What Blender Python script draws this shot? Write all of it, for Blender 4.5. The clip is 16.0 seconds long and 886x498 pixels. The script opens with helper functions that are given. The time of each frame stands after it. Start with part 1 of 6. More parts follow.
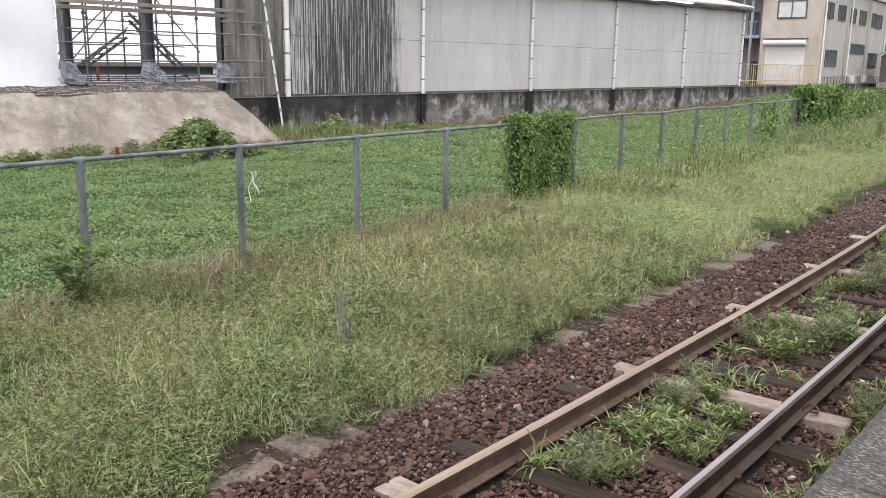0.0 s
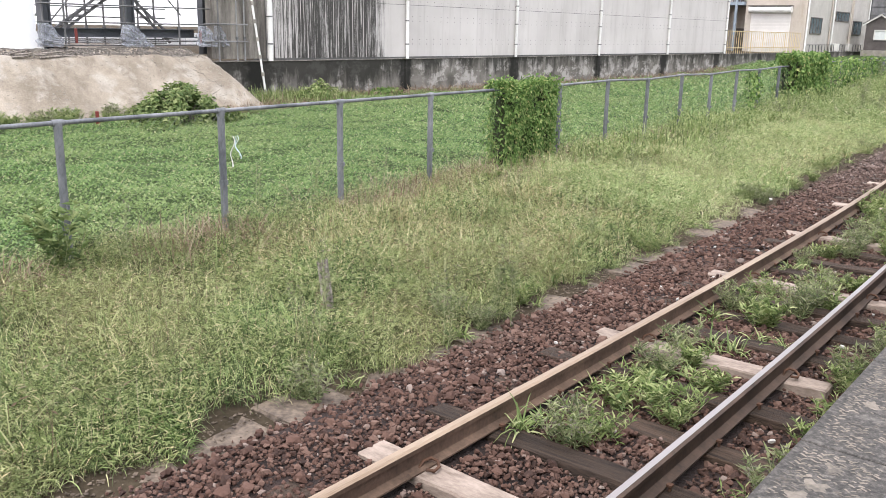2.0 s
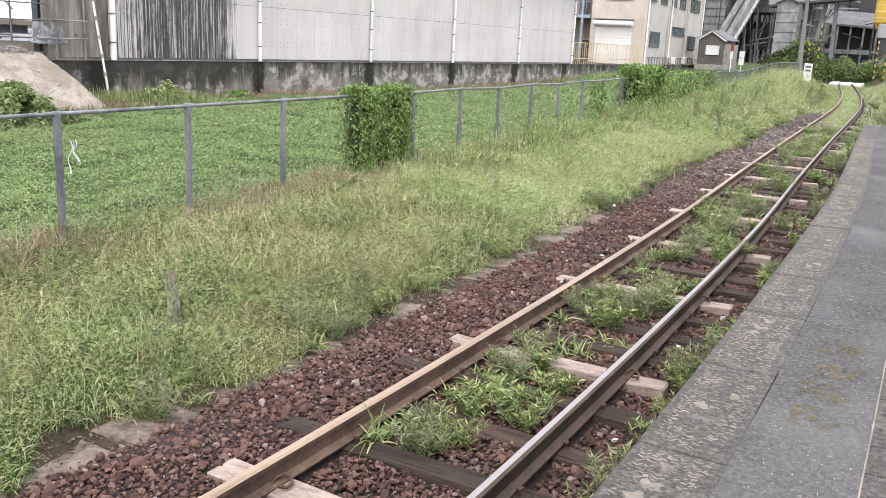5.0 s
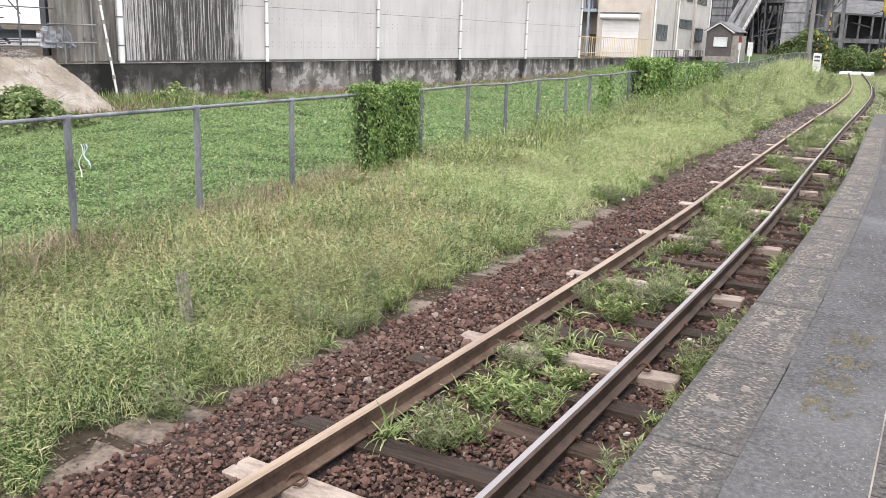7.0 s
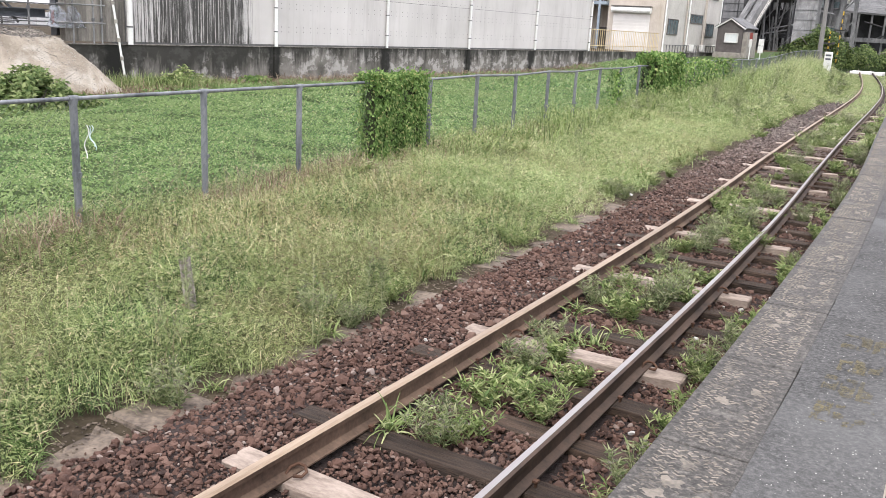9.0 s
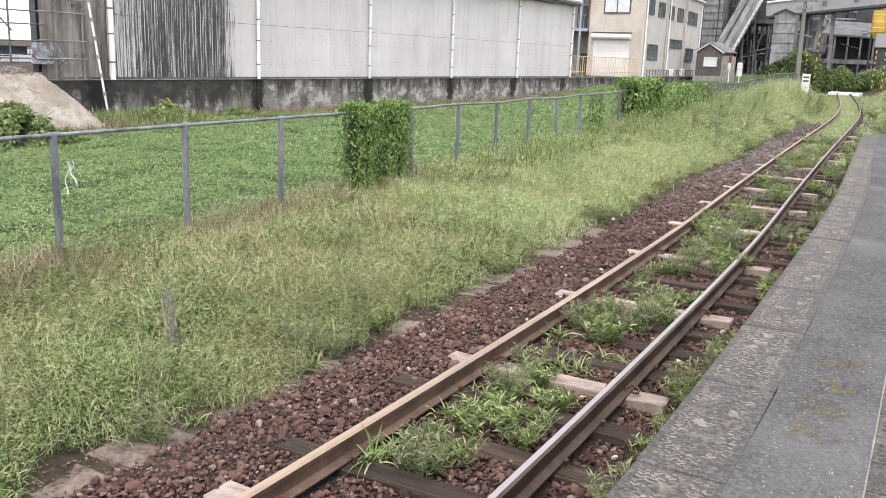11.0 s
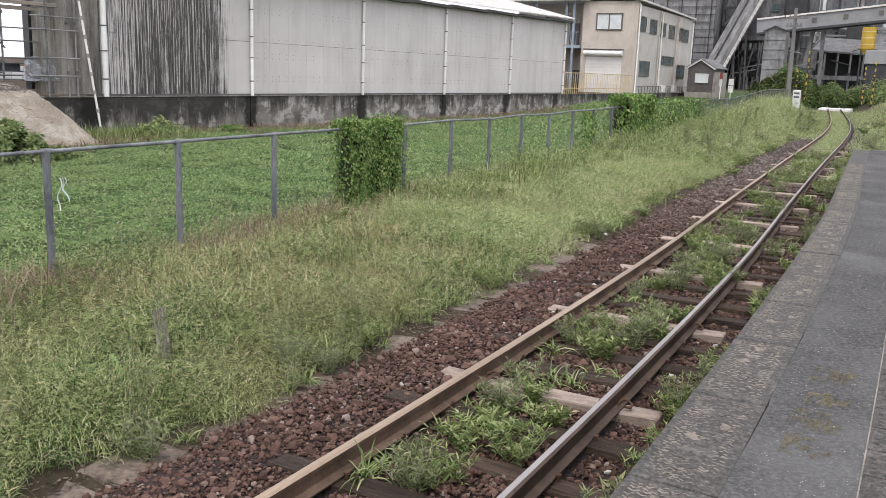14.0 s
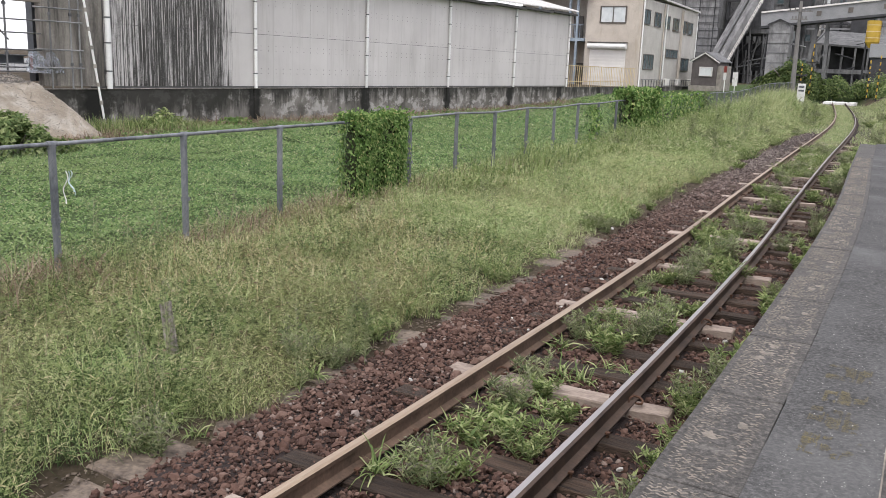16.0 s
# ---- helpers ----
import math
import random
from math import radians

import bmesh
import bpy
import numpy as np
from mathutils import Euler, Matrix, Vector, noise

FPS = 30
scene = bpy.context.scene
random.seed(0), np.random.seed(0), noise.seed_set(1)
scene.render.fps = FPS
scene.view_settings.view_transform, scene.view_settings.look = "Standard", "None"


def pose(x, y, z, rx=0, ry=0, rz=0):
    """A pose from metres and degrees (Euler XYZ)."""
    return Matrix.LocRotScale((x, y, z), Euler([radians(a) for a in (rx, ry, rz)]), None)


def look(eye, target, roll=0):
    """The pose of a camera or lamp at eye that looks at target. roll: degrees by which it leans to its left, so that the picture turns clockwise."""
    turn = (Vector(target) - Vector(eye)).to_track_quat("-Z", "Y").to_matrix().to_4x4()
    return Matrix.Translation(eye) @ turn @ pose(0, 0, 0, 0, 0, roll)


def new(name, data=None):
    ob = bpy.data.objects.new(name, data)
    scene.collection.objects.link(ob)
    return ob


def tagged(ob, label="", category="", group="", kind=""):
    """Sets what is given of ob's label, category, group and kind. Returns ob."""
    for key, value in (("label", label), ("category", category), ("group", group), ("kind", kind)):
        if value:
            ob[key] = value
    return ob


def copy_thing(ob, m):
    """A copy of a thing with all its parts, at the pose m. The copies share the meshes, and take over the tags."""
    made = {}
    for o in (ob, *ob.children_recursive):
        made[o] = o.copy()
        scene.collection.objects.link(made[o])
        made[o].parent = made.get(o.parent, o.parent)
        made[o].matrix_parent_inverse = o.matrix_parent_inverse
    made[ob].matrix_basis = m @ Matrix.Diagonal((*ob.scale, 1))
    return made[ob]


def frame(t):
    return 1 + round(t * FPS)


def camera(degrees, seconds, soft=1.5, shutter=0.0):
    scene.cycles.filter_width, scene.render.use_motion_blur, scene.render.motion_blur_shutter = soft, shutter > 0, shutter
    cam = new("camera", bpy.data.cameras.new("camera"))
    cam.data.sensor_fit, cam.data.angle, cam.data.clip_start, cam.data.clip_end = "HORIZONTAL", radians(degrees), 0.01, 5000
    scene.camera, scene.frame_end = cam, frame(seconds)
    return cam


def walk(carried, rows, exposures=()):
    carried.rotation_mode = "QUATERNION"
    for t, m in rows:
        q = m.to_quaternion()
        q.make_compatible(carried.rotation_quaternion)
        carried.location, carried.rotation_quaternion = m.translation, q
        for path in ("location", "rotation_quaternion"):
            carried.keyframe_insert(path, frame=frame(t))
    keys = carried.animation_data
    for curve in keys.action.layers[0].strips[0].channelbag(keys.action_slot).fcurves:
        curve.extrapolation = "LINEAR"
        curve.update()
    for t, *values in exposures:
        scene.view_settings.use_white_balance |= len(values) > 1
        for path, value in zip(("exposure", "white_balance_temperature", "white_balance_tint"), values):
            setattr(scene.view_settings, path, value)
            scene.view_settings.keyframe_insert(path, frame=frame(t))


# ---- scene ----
cam = camera(54.6, 16.0, soft=0.75)
ROWS = [
    (0.0, pose(1.818, -0.085, 2.304, 77.906, -0.704, 40.865)),
    (0.5, pose(1.838, -0.089, 2.296, 77.570, -1.164, 40.782)),
    (1.0, pose(1.820, -0.072, 2.286, 75.790, -0.730, 39.654)),
    (1.5, pose(1.813, -0.070, 2.291, 75.656, -0.719, 39.318)),
    (2.0, pose(1.801, -0.065, 2.283, 75.729, -1.088, 39.868)),
    (2.5, pose(1.791, -0.066, 2.282, 75.718, -1.509, 39.853)),
    (3.0, pose(1.810, -0.074, 2.289, 75.219, -3.019, 38.056)),
    (3.5, pose(1.815, -0.064, 2.312, 75.141, -2.514, 38.386)),
    (4.0, pose(1.819, -0.037, 2.323, 76.453, -2.930, 30.431)),
    (6.5, pose(1.828, -0.042, 2.325, 76.119, -2.093, 31.050)),
    (7.0, pose(1.835, -0.050, 2.327, 76.106, -1.712, 30.971)),
    (7.5, pose(1.807, -0.044, 2.331, 75.884, -2.772, 30.889)),
    (8.0, pose(1.795, -0.030, 2.318, 75.921, -2.654, 31.589)),
    (8.5, pose(1.775, -0.007, 2.327, 75.498, -3.281, 31.676)),
    (9.0, pose(1.777, 0.002, 2.325, 75.396, -3.070, 31.573)),
    (9.2, pose(1.756, -0.011, 2.334, 75.545, -3.404, 31.779)),
    (11.3, pose(1.842, 0.008, 2.341, 77.370, -1.973, 30.384)),
    (11.5, pose(1.828, 0.006, 2.332, 77.247, -2.474, 30.134)),
    (12.0, pose(1.824, -0.004, 2.337, 77.525, -2.263, 30.173)),
    (12.5, pose(1.822, -0.002, 2.338, 78.116, -2.303, 30.716)),
    (13.0, pose(1.837, -0.007, 2.343, 78.192, -1.244, 31.859)),
    (13.5, pose(1.859, -0.002, 2.337, 78.311, -1.742, 30.699)),
    (14.0, pose(1.851, 0.001, 2.336, 78.366, -1.987, 30.019)),
    (14.5, pose(1.835, -0.000, 2.338, 78.363, -2.119, 30.219)),
    (15.0, pose(1.835, 0.008, 2.335, 77.908, -1.895, 30.741)),
    (15.5, pose(1.822, 0.012, 2.338, 77.985, -2.100, 30.206)),
    (16.0, pose(1.773, 0.018, 2.336, 77.894, -2.113, 30.195)),
]
EXPOSURES = [(0.0, 0.88), (0.5, 0.9), (1.0, 1.22), (2.5, 1.3), (3.5, 1.3), (4.0, 1.38), (6.5, 1.33), (9.2, 1.33), (11.5, 1.28), (12.0, 1.16), (12.5, 0.95), (13.0, 0.85), (14.5, 0.78), (16.0, 0.78)]
walk(cam, ROWS, EXPOSURES)

# ---- overcast daylight ----
world = bpy.data.worlds.new("overcast_sky")
scene.world = world
world.use_nodes = True
wn = world.node_tree
sky = wn.nodes.new("ShaderNodeTexSky")
sky.sky_type = "NISHITA"
sky.sun_disc = False
sky.sun_elevation, sky.sun_rotation = radians(55), radians(200)
sky.dust_density, sky.air_density = 4.0, 1.0
cloud = wn.nodes.new("ShaderNodeMix")
cloud.data_type = "RGBA"
cloud.inputs[0].default_value = 0.82
cloud.inputs[7].default_value = (9.95, 9.75, 10.55, 1)
wn.links.new(sky.outputs[0], cloud.inputs[6])
back = wn.nodes["Background"]
wn.links.new(cloud.outputs[2], back.inputs[0])
back.inputs[1].default_value = 0.1

sun = new("sun", bpy.data.lights.new("sun", "SUN"))
sun.data.energy, sun.data.angle, sun.data.color = 1.1, radians(25), (1.0, 0.97, 0.92)
sun.matrix_world = look((0, 0, 30), (-6, 16, 0))


# ---- materials ----
def nodes_of(name, rough=0.8, metal=0.0, spec=0.4):
    m = bpy.data.materials.new(name)
    m.use_nodes = True
    nt = m.node_tree
    b = nt.nodes["Principled BSDF"]
    b.inputs["Roughness"].default_value = rough
    b.inputs["Metallic"].default_value = metal
    b.inputs["Specular IOR Level"].default_value = spec
    return m, nt, b


def coords(nt, scale=(1, 1, 1)):
    geo = nt.nodes.new("ShaderNodeNewGeometry")
    mp = nt.nodes.new("ShaderNodeMapping")
    mp.inputs["Scale"].default_value = scale
    nt.links.new(geo.outputs["Position"], mp.inputs[0])
    return mp.outputs[0]


def noise_of(nt, vec, scale, detail=4, rough=0.6):
    n = nt.nodes.new("ShaderNodeTexNoise")
    n.inputs["Scale"].default_value = scale
    n.inputs["Detail"].default_value = detail
    n.inputs["Roughness"].default_value = rough
    nt.links.new(vec, n.inputs["Vector"])
    return n.outputs[0]


def ramp_of(nt, fac, stops):
    r = nt.nodes.new("ShaderNodeValToRGB")
    els = r.color_ramp.elements
    while len(els) < len(stops):
        els.new(0.5)
    for e, (p, c) in zip(els, stops):
        e.position, e.color = p, (*c, 1) if len(c) == 3 else c
    nt.links.new(fac, r.inputs[0])
    return r.outputs[0]


def mix_of(nt, fac, a, b, mode="MIX"):
    m = nt.nodes.new("ShaderNodeMix")
    m.data_type, m.blend_type = "RGBA", mode
    for sock, v in ((m.inputs[0], fac), (m.inputs[6], a), (m.inputs[7], b)):
        if isinstance(v, (int, float)):
            sock.default_value = v
        elif isinstance(v, tuple):
            sock.default_value = (*v, 1)
        else:
            nt.links.new(v, sock)
    return m.outputs[2]


def math_of(nt, op, a, b=0.0):
    m = nt.nodes.new("ShaderNodeMath")
    m.operation = op
    for sock, v in zip(m.inputs, (a, b)):
        if isinstance(v, (int, float)):
            sock.default_value = v
        else:
            nt.links.new(v, sock)
    return m.outputs[0]


def bump_of(nt, bsdf, height, strength=0.3, dist=0.01):
    b = nt.nodes.new("ShaderNodeBump")
    b.inputs["Strength"].default_value = strength
    b.inputs["Distance"].default_value = dist
    nt.links.new(height, b.inputs["Height"])
    nt.links.new(b.outputs[0], bsdf.inputs["Normal"])


def surface(name, a, b, big=1.5, fine=40.0, rough=0.8, metal=0.0, bump=0.3, dist=0.01, stretch=(1, 1, 1), spread=0.18, spec=0.4):
    """Two colours mixed by a coarse and a fine noise, with a fine relief and slight variation from piece to piece."""
    m, nt, p = nodes_of(name, rough, metal, spec)
    v = coords(nt, stretch)
    n1, n2 = noise_of(nt, v, big, 5), noise_of(nt, v, fine, 3)
    f = math_of(nt, "ADD", math_of(nt, "MULTIPLY", n1, 0.65), math_of(nt, "MULTIPLY", n2, 0.35))
    c = ramp_of(nt, f, [(0.36, a), (0.64, b)])
    info = nt.nodes.new("ShaderNodeObjectInfo")
    k = math_of(nt, "ADD", math_of(nt, "MULTIPLY", info.outputs["Random"], spread), 1 - spread / 2)
    hsv = nt.nodes.new("ShaderNodeHueSaturation")
    nt.links.new(k, hsv.inputs["Value"])
    nt.links.new(c, hsv.inputs["Color"])
    nt.links.new(hsv.outputs[0], p.inputs["Base Color"])
    r = math_of(nt, "ADD", math_of(nt, "MULTIPLY", n2, 0.25), rough - 0.12)
    nt.links.new(r, p.inputs["Roughness"])
    if bump:
        bump_of(nt, p, n2, bump, dist)
    return m


def leafy(name, stops, patch=None, patch_scale=0.5, rough=0.6, trans=0.38):
    """Foliage: colour differs from leaf to leaf, and in wide patches towards another colour."""
    m, nt, p = nodes_of(name, rough, 0, 0.25)
    geo = nt.nodes.new("ShaderNodeNewGeometry")
    c = ramp_of(nt, geo.outputs["Random Per Island"], stops)
    if patch:
        v = coords(nt)
        f = ramp_of(nt, noise_of(nt, v, patch_scale, 4), [(0.42, (0, 0, 0)), (0.62, (1, 1, 1))])
        c = mix_of(nt, math_of(nt, "MULTIPLY", f, 0.6), c, mix_of(nt, 0.5, c, patch))
    nt.links.new(c, p.inputs["Base Color"])
    t = nt.nodes.new("ShaderNodeBsdfTranslucent")
    nt.links.new(c, t.inputs[0])
    mx = nt.nodes.new("ShaderNodeMixShader")
    mx.inputs[0].default_value = trans
    nt.links.new(p.outputs[0], mx.inputs[1])
    nt.links.new(t.outputs[0], mx.inputs[2])
    nt.links.new(mx.outputs[0], nt.nodes["Material Output"].inputs[0])
    return m


def stained(name, a, b, dark, amount=0.5, rough=0.85, light=None, streak=(1.6, 1.6, 0.25)):
    """Weathered wall: mottled base, dark runs down the face, pale patches of lime."""
    m, nt, p = nodes_of(name, rough, 0, 0.3)
    v = coords(nt)
    n1, n2 = noise_of(nt, v, 0.9, 6, 0.65), noise_of(nt, v, 30, 3)
    c = ramp_of(nt, n1, [(0.35, a), (0.65, b)])
    if light:
        l = ramp_of(nt, noise_of(nt, coords(nt, (1, 1, 1.4)), 1.1, 7, 0.7), [(0.50, (0, 0, 0)), (0.58, (1, 1, 1))])
        c = mix_of(nt, math_of(nt, "MULTIPLY", l, 0.8), c, light)
    s = noise_of(nt, coords(nt, streak), 1.0, 6, 0.7)
    s = ramp_of(nt, s, [(0.6 - amount * 0.35, (0, 0, 0)), (0.8 - amount * 0.25, (1, 1, 1))])
    c = mix_of(nt, math_of(nt, "MULTIPLY", s, 0.9), c, dark)
    c = mix_of(nt, 0.25, c, ramp_of(nt, n2, [(0.3, (0.1, 0.1, 0.1)), (0.7, (0.9, 0.9, 0.9))]), "OVERLAY")
    nt.links.new(c, p.inputs["Base Color"])
    bump_of(nt, p, n2, 0.35, 0.01)
    return m


def siding_mat():
    """Pale cement siding with a broad field of black mildew runs on its oldest bay."""
    m, nt, p = nodes_of("cement_siding", 0.75, 0, 0.3)
    v = coords(nt)
    n1 = noise_of(nt, v, 0.35, 5)
    c = ramp_of(nt, n1, [(0.3, (0.515, 0.49, 0.475)), (0.7, (0.635, 0.605, 0.59))])
    info = nt.nodes.new("ShaderNodeObjectInfo")
    c = mix_of(nt, 0.10, c, ramp_of(nt, info.outputs["Random"], [(0, (0.35, 0.35, 0.34)), (1, (0.7, 0.69, 0.67))]))
    sep = nt.nodes.new("ShaderNodeSeparateXYZ")
    nt.links.new(v, sep.inputs[0])
    # runs: fine across, long down
    run = noise_of(nt, coords(nt, (1, 10.5, 0.2)), 1.3, 7, 0.85)
    faint = ramp_of(nt, noise_of(nt, coords(nt, (1, 2.2, 0.18)), 1.0, 5, 0.7), [(0.5, (0, 0, 0)), (0.8, (1, 1, 1))])
    c = mix_of(nt, math_of(nt, "MULTIPLY", faint, 0.32), c, (0.22, 0.20, 0.18))
    wob = math_of(nt, "MULTIPLY", math_of(nt, "SUBTRACT", noise_of(nt, v, 0.8, 3), 0.5), 1.5)
    y = math_of(nt, "ADD", sep.outputs[1], wob)
    left = nt.nodes.new("ShaderNodeMapRange")
    left.inputs[1].default_value, left.inputs[2].default_value = 12.5, 21.0
    nt.links.new(y, left.inputs[0])
    right = nt.nodes.new("ShaderNodeMapRange")
    right.inputs[1].default_value, right.inputs[2].default_value = 25.2, 23.7
    nt.links.new(y, right.inputs[0])
    field = math_of(nt, "MULTIPLY", left.outputs[0], right.outputs[0])
    k = math_of(nt, "ADD", math_of(nt, "MULTIPLY", field, 0.27), math_of(nt, "MULTIPLY", run, 1.15))
    k = ramp_of(nt, k, [(0.74, (0, 0, 0)), (0.95, (1, 1, 1))])
    k = math_of(nt, "MULTIPLY", k, math_of(nt, "MULTIPLY", field, 2.2))
    k = math_of(nt, "MINIMUM", k, 0.95)
    c = mix_of(nt, k, c, (0.026, 0.025, 0.023))
    nt.links.new(c, p.inputs["Base Color"])
    bump_of(nt, p, noise_of(nt, v, 25, 3), 0.2, 0.01)
    return m


def plinth_mat():
    """Retaining wall: black mould from the coping and below every downpipe, lime bloom on the bare patches."""
    m, nt, p = nodes_of("plinth_concrete", 0.88, 0, 0.25)
    v = coords(nt)
    c = ramp_of(nt, noise_of(nt, v, 0.8, 7, 0.7), [(0.35, (0.085, 0.08, 0.068)), (0.62, (0.24, 0.225, 0.205))])
    bloom = ramp_of(nt, noise_of(nt, coords(nt, (1, 1, 1.5)), 0.95, 8, 0.75), [(0.50, (0, 0, 0)), (0.56, (1, 1, 1))])
    c = mix_of(nt, math_of(nt, "MULTIPLY", bloom, 0.85), c, (0.43, 0.41, 0.385))
    sep = nt.nodes.new("ShaderNodeSeparateXYZ")
    nt.links.new(v, sep.inputs[0])
    run = noise_of(nt, coords(nt, (1, 1.7, 0.25)), 1.2, 6, 0.75)
    # mould creeping down from the top
    hi = nt.nodes.new("ShaderNodeMapRange")
    hi.inputs[1].default_value, hi.inputs[2].default_value = -0.3, 1.2
    nt.links.new(sep.outputs[2], hi.inputs[0])
    # the section under the mildewed bay is the blackest
    old = nt.nodes.new("ShaderNodeMapRange")
    old.inputs[1].default_value, old.inputs[2].default_value = 25.6, 24.0
    nt.links.new(sep.outputs[1], old.inputs[0])
    mould = ramp_of(nt, math_of(nt, "ADD", math_of(nt, "MULTIPLY", old.outputs[0], 0.15), math_of(nt, "ADD", math_of(nt, "MULTIPLY", hi.outputs[0], 0.42), run)), [(0.72, (0, 0, 0)), (0.92, (1, 1, 1))])
    c = mix_of(nt, math_of(nt, "MULTIPLY", mould, 0.9), c, (0.026, 0.026, 0.022))
    # wet runs under the downpipes, one every 7.2 m
    w = math_of(nt, "ADD", sep.outputs[1], math_of(nt, "MULTIPLY", math_of(nt, "SUBTRACT", noise_of(nt, v, 2.5, 4), 0.5), 0.7))
    f = math_of(nt, "ABSOLUTE", math_of(nt, "SUBTRACT", math_of(nt, "FRACT", math_of(nt, "DIVIDE", math_of(nt, "SUBTRACT", w, 21.9), 7.2)), 0.5))
    drip = ramp_of(nt, f, [(0.035, (1, 1, 1)), (0.06, (0, 0, 0))])
    c = mix_of(nt, math_of(nt, "MULTIPLY", drip, 0.92), c, (0.016, 0.016, 0.014))
    nt.links.new(c, p.inputs["Base Color"])
    bump_of(nt, p, noise_of(nt, v, 22, 4), 0.4, 0.012)
    return m


M = {}
M["plinth"] = plinth_mat()
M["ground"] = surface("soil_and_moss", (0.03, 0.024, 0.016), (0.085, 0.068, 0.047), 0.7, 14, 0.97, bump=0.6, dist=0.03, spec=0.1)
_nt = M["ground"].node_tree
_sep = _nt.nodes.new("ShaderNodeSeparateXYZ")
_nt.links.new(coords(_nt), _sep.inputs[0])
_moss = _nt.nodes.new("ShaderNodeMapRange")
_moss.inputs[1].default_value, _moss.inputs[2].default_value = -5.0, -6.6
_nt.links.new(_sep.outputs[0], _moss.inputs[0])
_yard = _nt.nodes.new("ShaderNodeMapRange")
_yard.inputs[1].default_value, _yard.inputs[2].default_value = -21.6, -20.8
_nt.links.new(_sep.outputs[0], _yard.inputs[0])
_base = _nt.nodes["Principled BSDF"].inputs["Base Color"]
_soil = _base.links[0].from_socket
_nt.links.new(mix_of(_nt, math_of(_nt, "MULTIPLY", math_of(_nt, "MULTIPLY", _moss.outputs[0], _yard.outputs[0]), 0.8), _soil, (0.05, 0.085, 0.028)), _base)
# near-black bed: the shade in the gaps between stones put into colour
M["ballast_bed"] = surface("ballast_gap_shade", (0.012, 0.008, 0.007), (0.035, 0.021, 0.018), 2.0, 35, 0.95, bump=0.8, dist=0.03)
M["asphalt"] = None
M["worn"] = surface("worn_cement", (0.14, 0.125, 0.105), (0.34, 0.30, 0.25), 5, 60, 0.8, bump=0.3, dist=0.003)
M["tread"] = surface("worn_tread", (0.085, 0.077, 0.067), (0.27, 0.235, 0.195), 7, 60, 0.8, bump=0.3, dist=0.003)
M["chip"] = surface("white_chips", (0.32, 0.31, 0.29), (0.52, 0.51, 0.48), 8, 60, 0.6, bump=0)
M["concrete"] = surface("old_concrete", (0.20, 0.185, 0.165), (0.40, 0.37, 0.33), 2.5, 30, 0.9, bump=0.5, dist=0.01)
M["slab"] = surface("drain_slab", (0.04, 0.031, 0.025), (0.205, 0.163, 0.128), 6, 30, 0.9, bump=0.5, dist=0.01)
# rail rust twice: darkened as in shade, then lightened as under open sky
M["rail_shaded"] = surface("rail_rust_shaded", (0.035, 0.025, 0.02), (0.105, 0.07, 0.052), 3, 50, 0.75, 0.2, bump=0.3, dist=0.003)
M["rail_lit"] = surface("rail_rust_lit", (0.06, 0.038, 0.026), (0.165, 0.108, 0.076), 3, 40, 0.8, 0.1, bump=0.3, dist=0.003)
M["rail_worn"] = surface("worn_rail_head", (0.22, 0.155, 0.105), (0.42, 0.325, 0.235), 1.2, 30, 0.42, 0.6, bump=0.05, dist=0.002, stretch=(6, 0.4, 1))
M["rail_polish"] = surface("polished_rail_head", (0.27, 0.25, 0.24), (0.36, 0.34, 0.33), 0.5, 4, 0.34, 0.85, bump=0, stretch=(1, 0.2, 1))
M["tie_dark"] = surface("creosoted_wood", (0.012, 0.009, 0.007), (0.10, 0.066, 0.047), 3, 22, 0.9, bump=1.0, dist=0.015, stretch=(0.6, 12, 6), spread=0.5)
M["tie_pale"] = surface("bleached_sleeper", (0.17, 0.130, 0.105), (0.39, 0.32, 0.27), 5, 28, 0.85, bump=0.5, dist=0.006, stretch=(0.8, 2, 2))
M["rust"] = surface("rusty_iron", (0.04, 0.022, 0.015), (0.125, 0.066, 0.042), 8, 60, 0.85, 0.2, bump=0.3, dist=0.003)
M["post"] = surface("grey_painted_pipe", (0.075, 0.083, 0.093), (0.24, 0.25, 0.265), 3, 30, 0.6, 0.2, bump=0.2, dist=0.003, stretch=(1, 1, 0.3))
M["wire"] = surface("galvanised_wire", (0.07, 0.075, 0.07), (0.12, 0.125, 0.12), 3, 30, 0.5, 0.5, bump=0)
M["siding"] = siding_mat()
M["panel_joint"] = surface("dark_joint", (0.10, 0.10, 0.10), (0.16, 0.16, 0.155), 2, 20, 0.9, bump=0)
M["pipe"] = surface("white_pvc", (0.66, 0.66, 0.64), (0.84, 0.84, 0.82), 1, 20, 0.5, bump=0.05, dist=0.003)
M["roof"] = surface("corrugated_roof", (0.38, 0.37, 0.36), (0.62, 0.61, 0.59), 1.5, 20, 0.75, bump=0.2, dist=0.005)
M["soffit"] = surface("dark_soffit", (0.05, 0.05, 0.05), (0.10, 0.095, 0.09), 1.5, 20, 0.9, bump=0)
M["oldwall"] = stained("old_board_wall", (0.20, 0.185, 0.165), (0.33, 0.305, 0.27), (0.06, 0.055, 0.05), 0.55, streak=(3, 3, 0.3))
M["mound"] = stained("dry_fill_soil", (0.225, 0.193, 0.153), (0.37, 0.325, 0.268), (0.165, 0.138, 0.108), 0.36, 0.95, light=(0.38, 0.35, 0.305), streak=(1.3, 1.3, 0.6))
M["gravel"] = surface("site_gravel", (0.085, 0.077, 0.068), (0.24, 0.22, 0.2), 4, 22, 0.95, bump=0.6, dist=0.03)
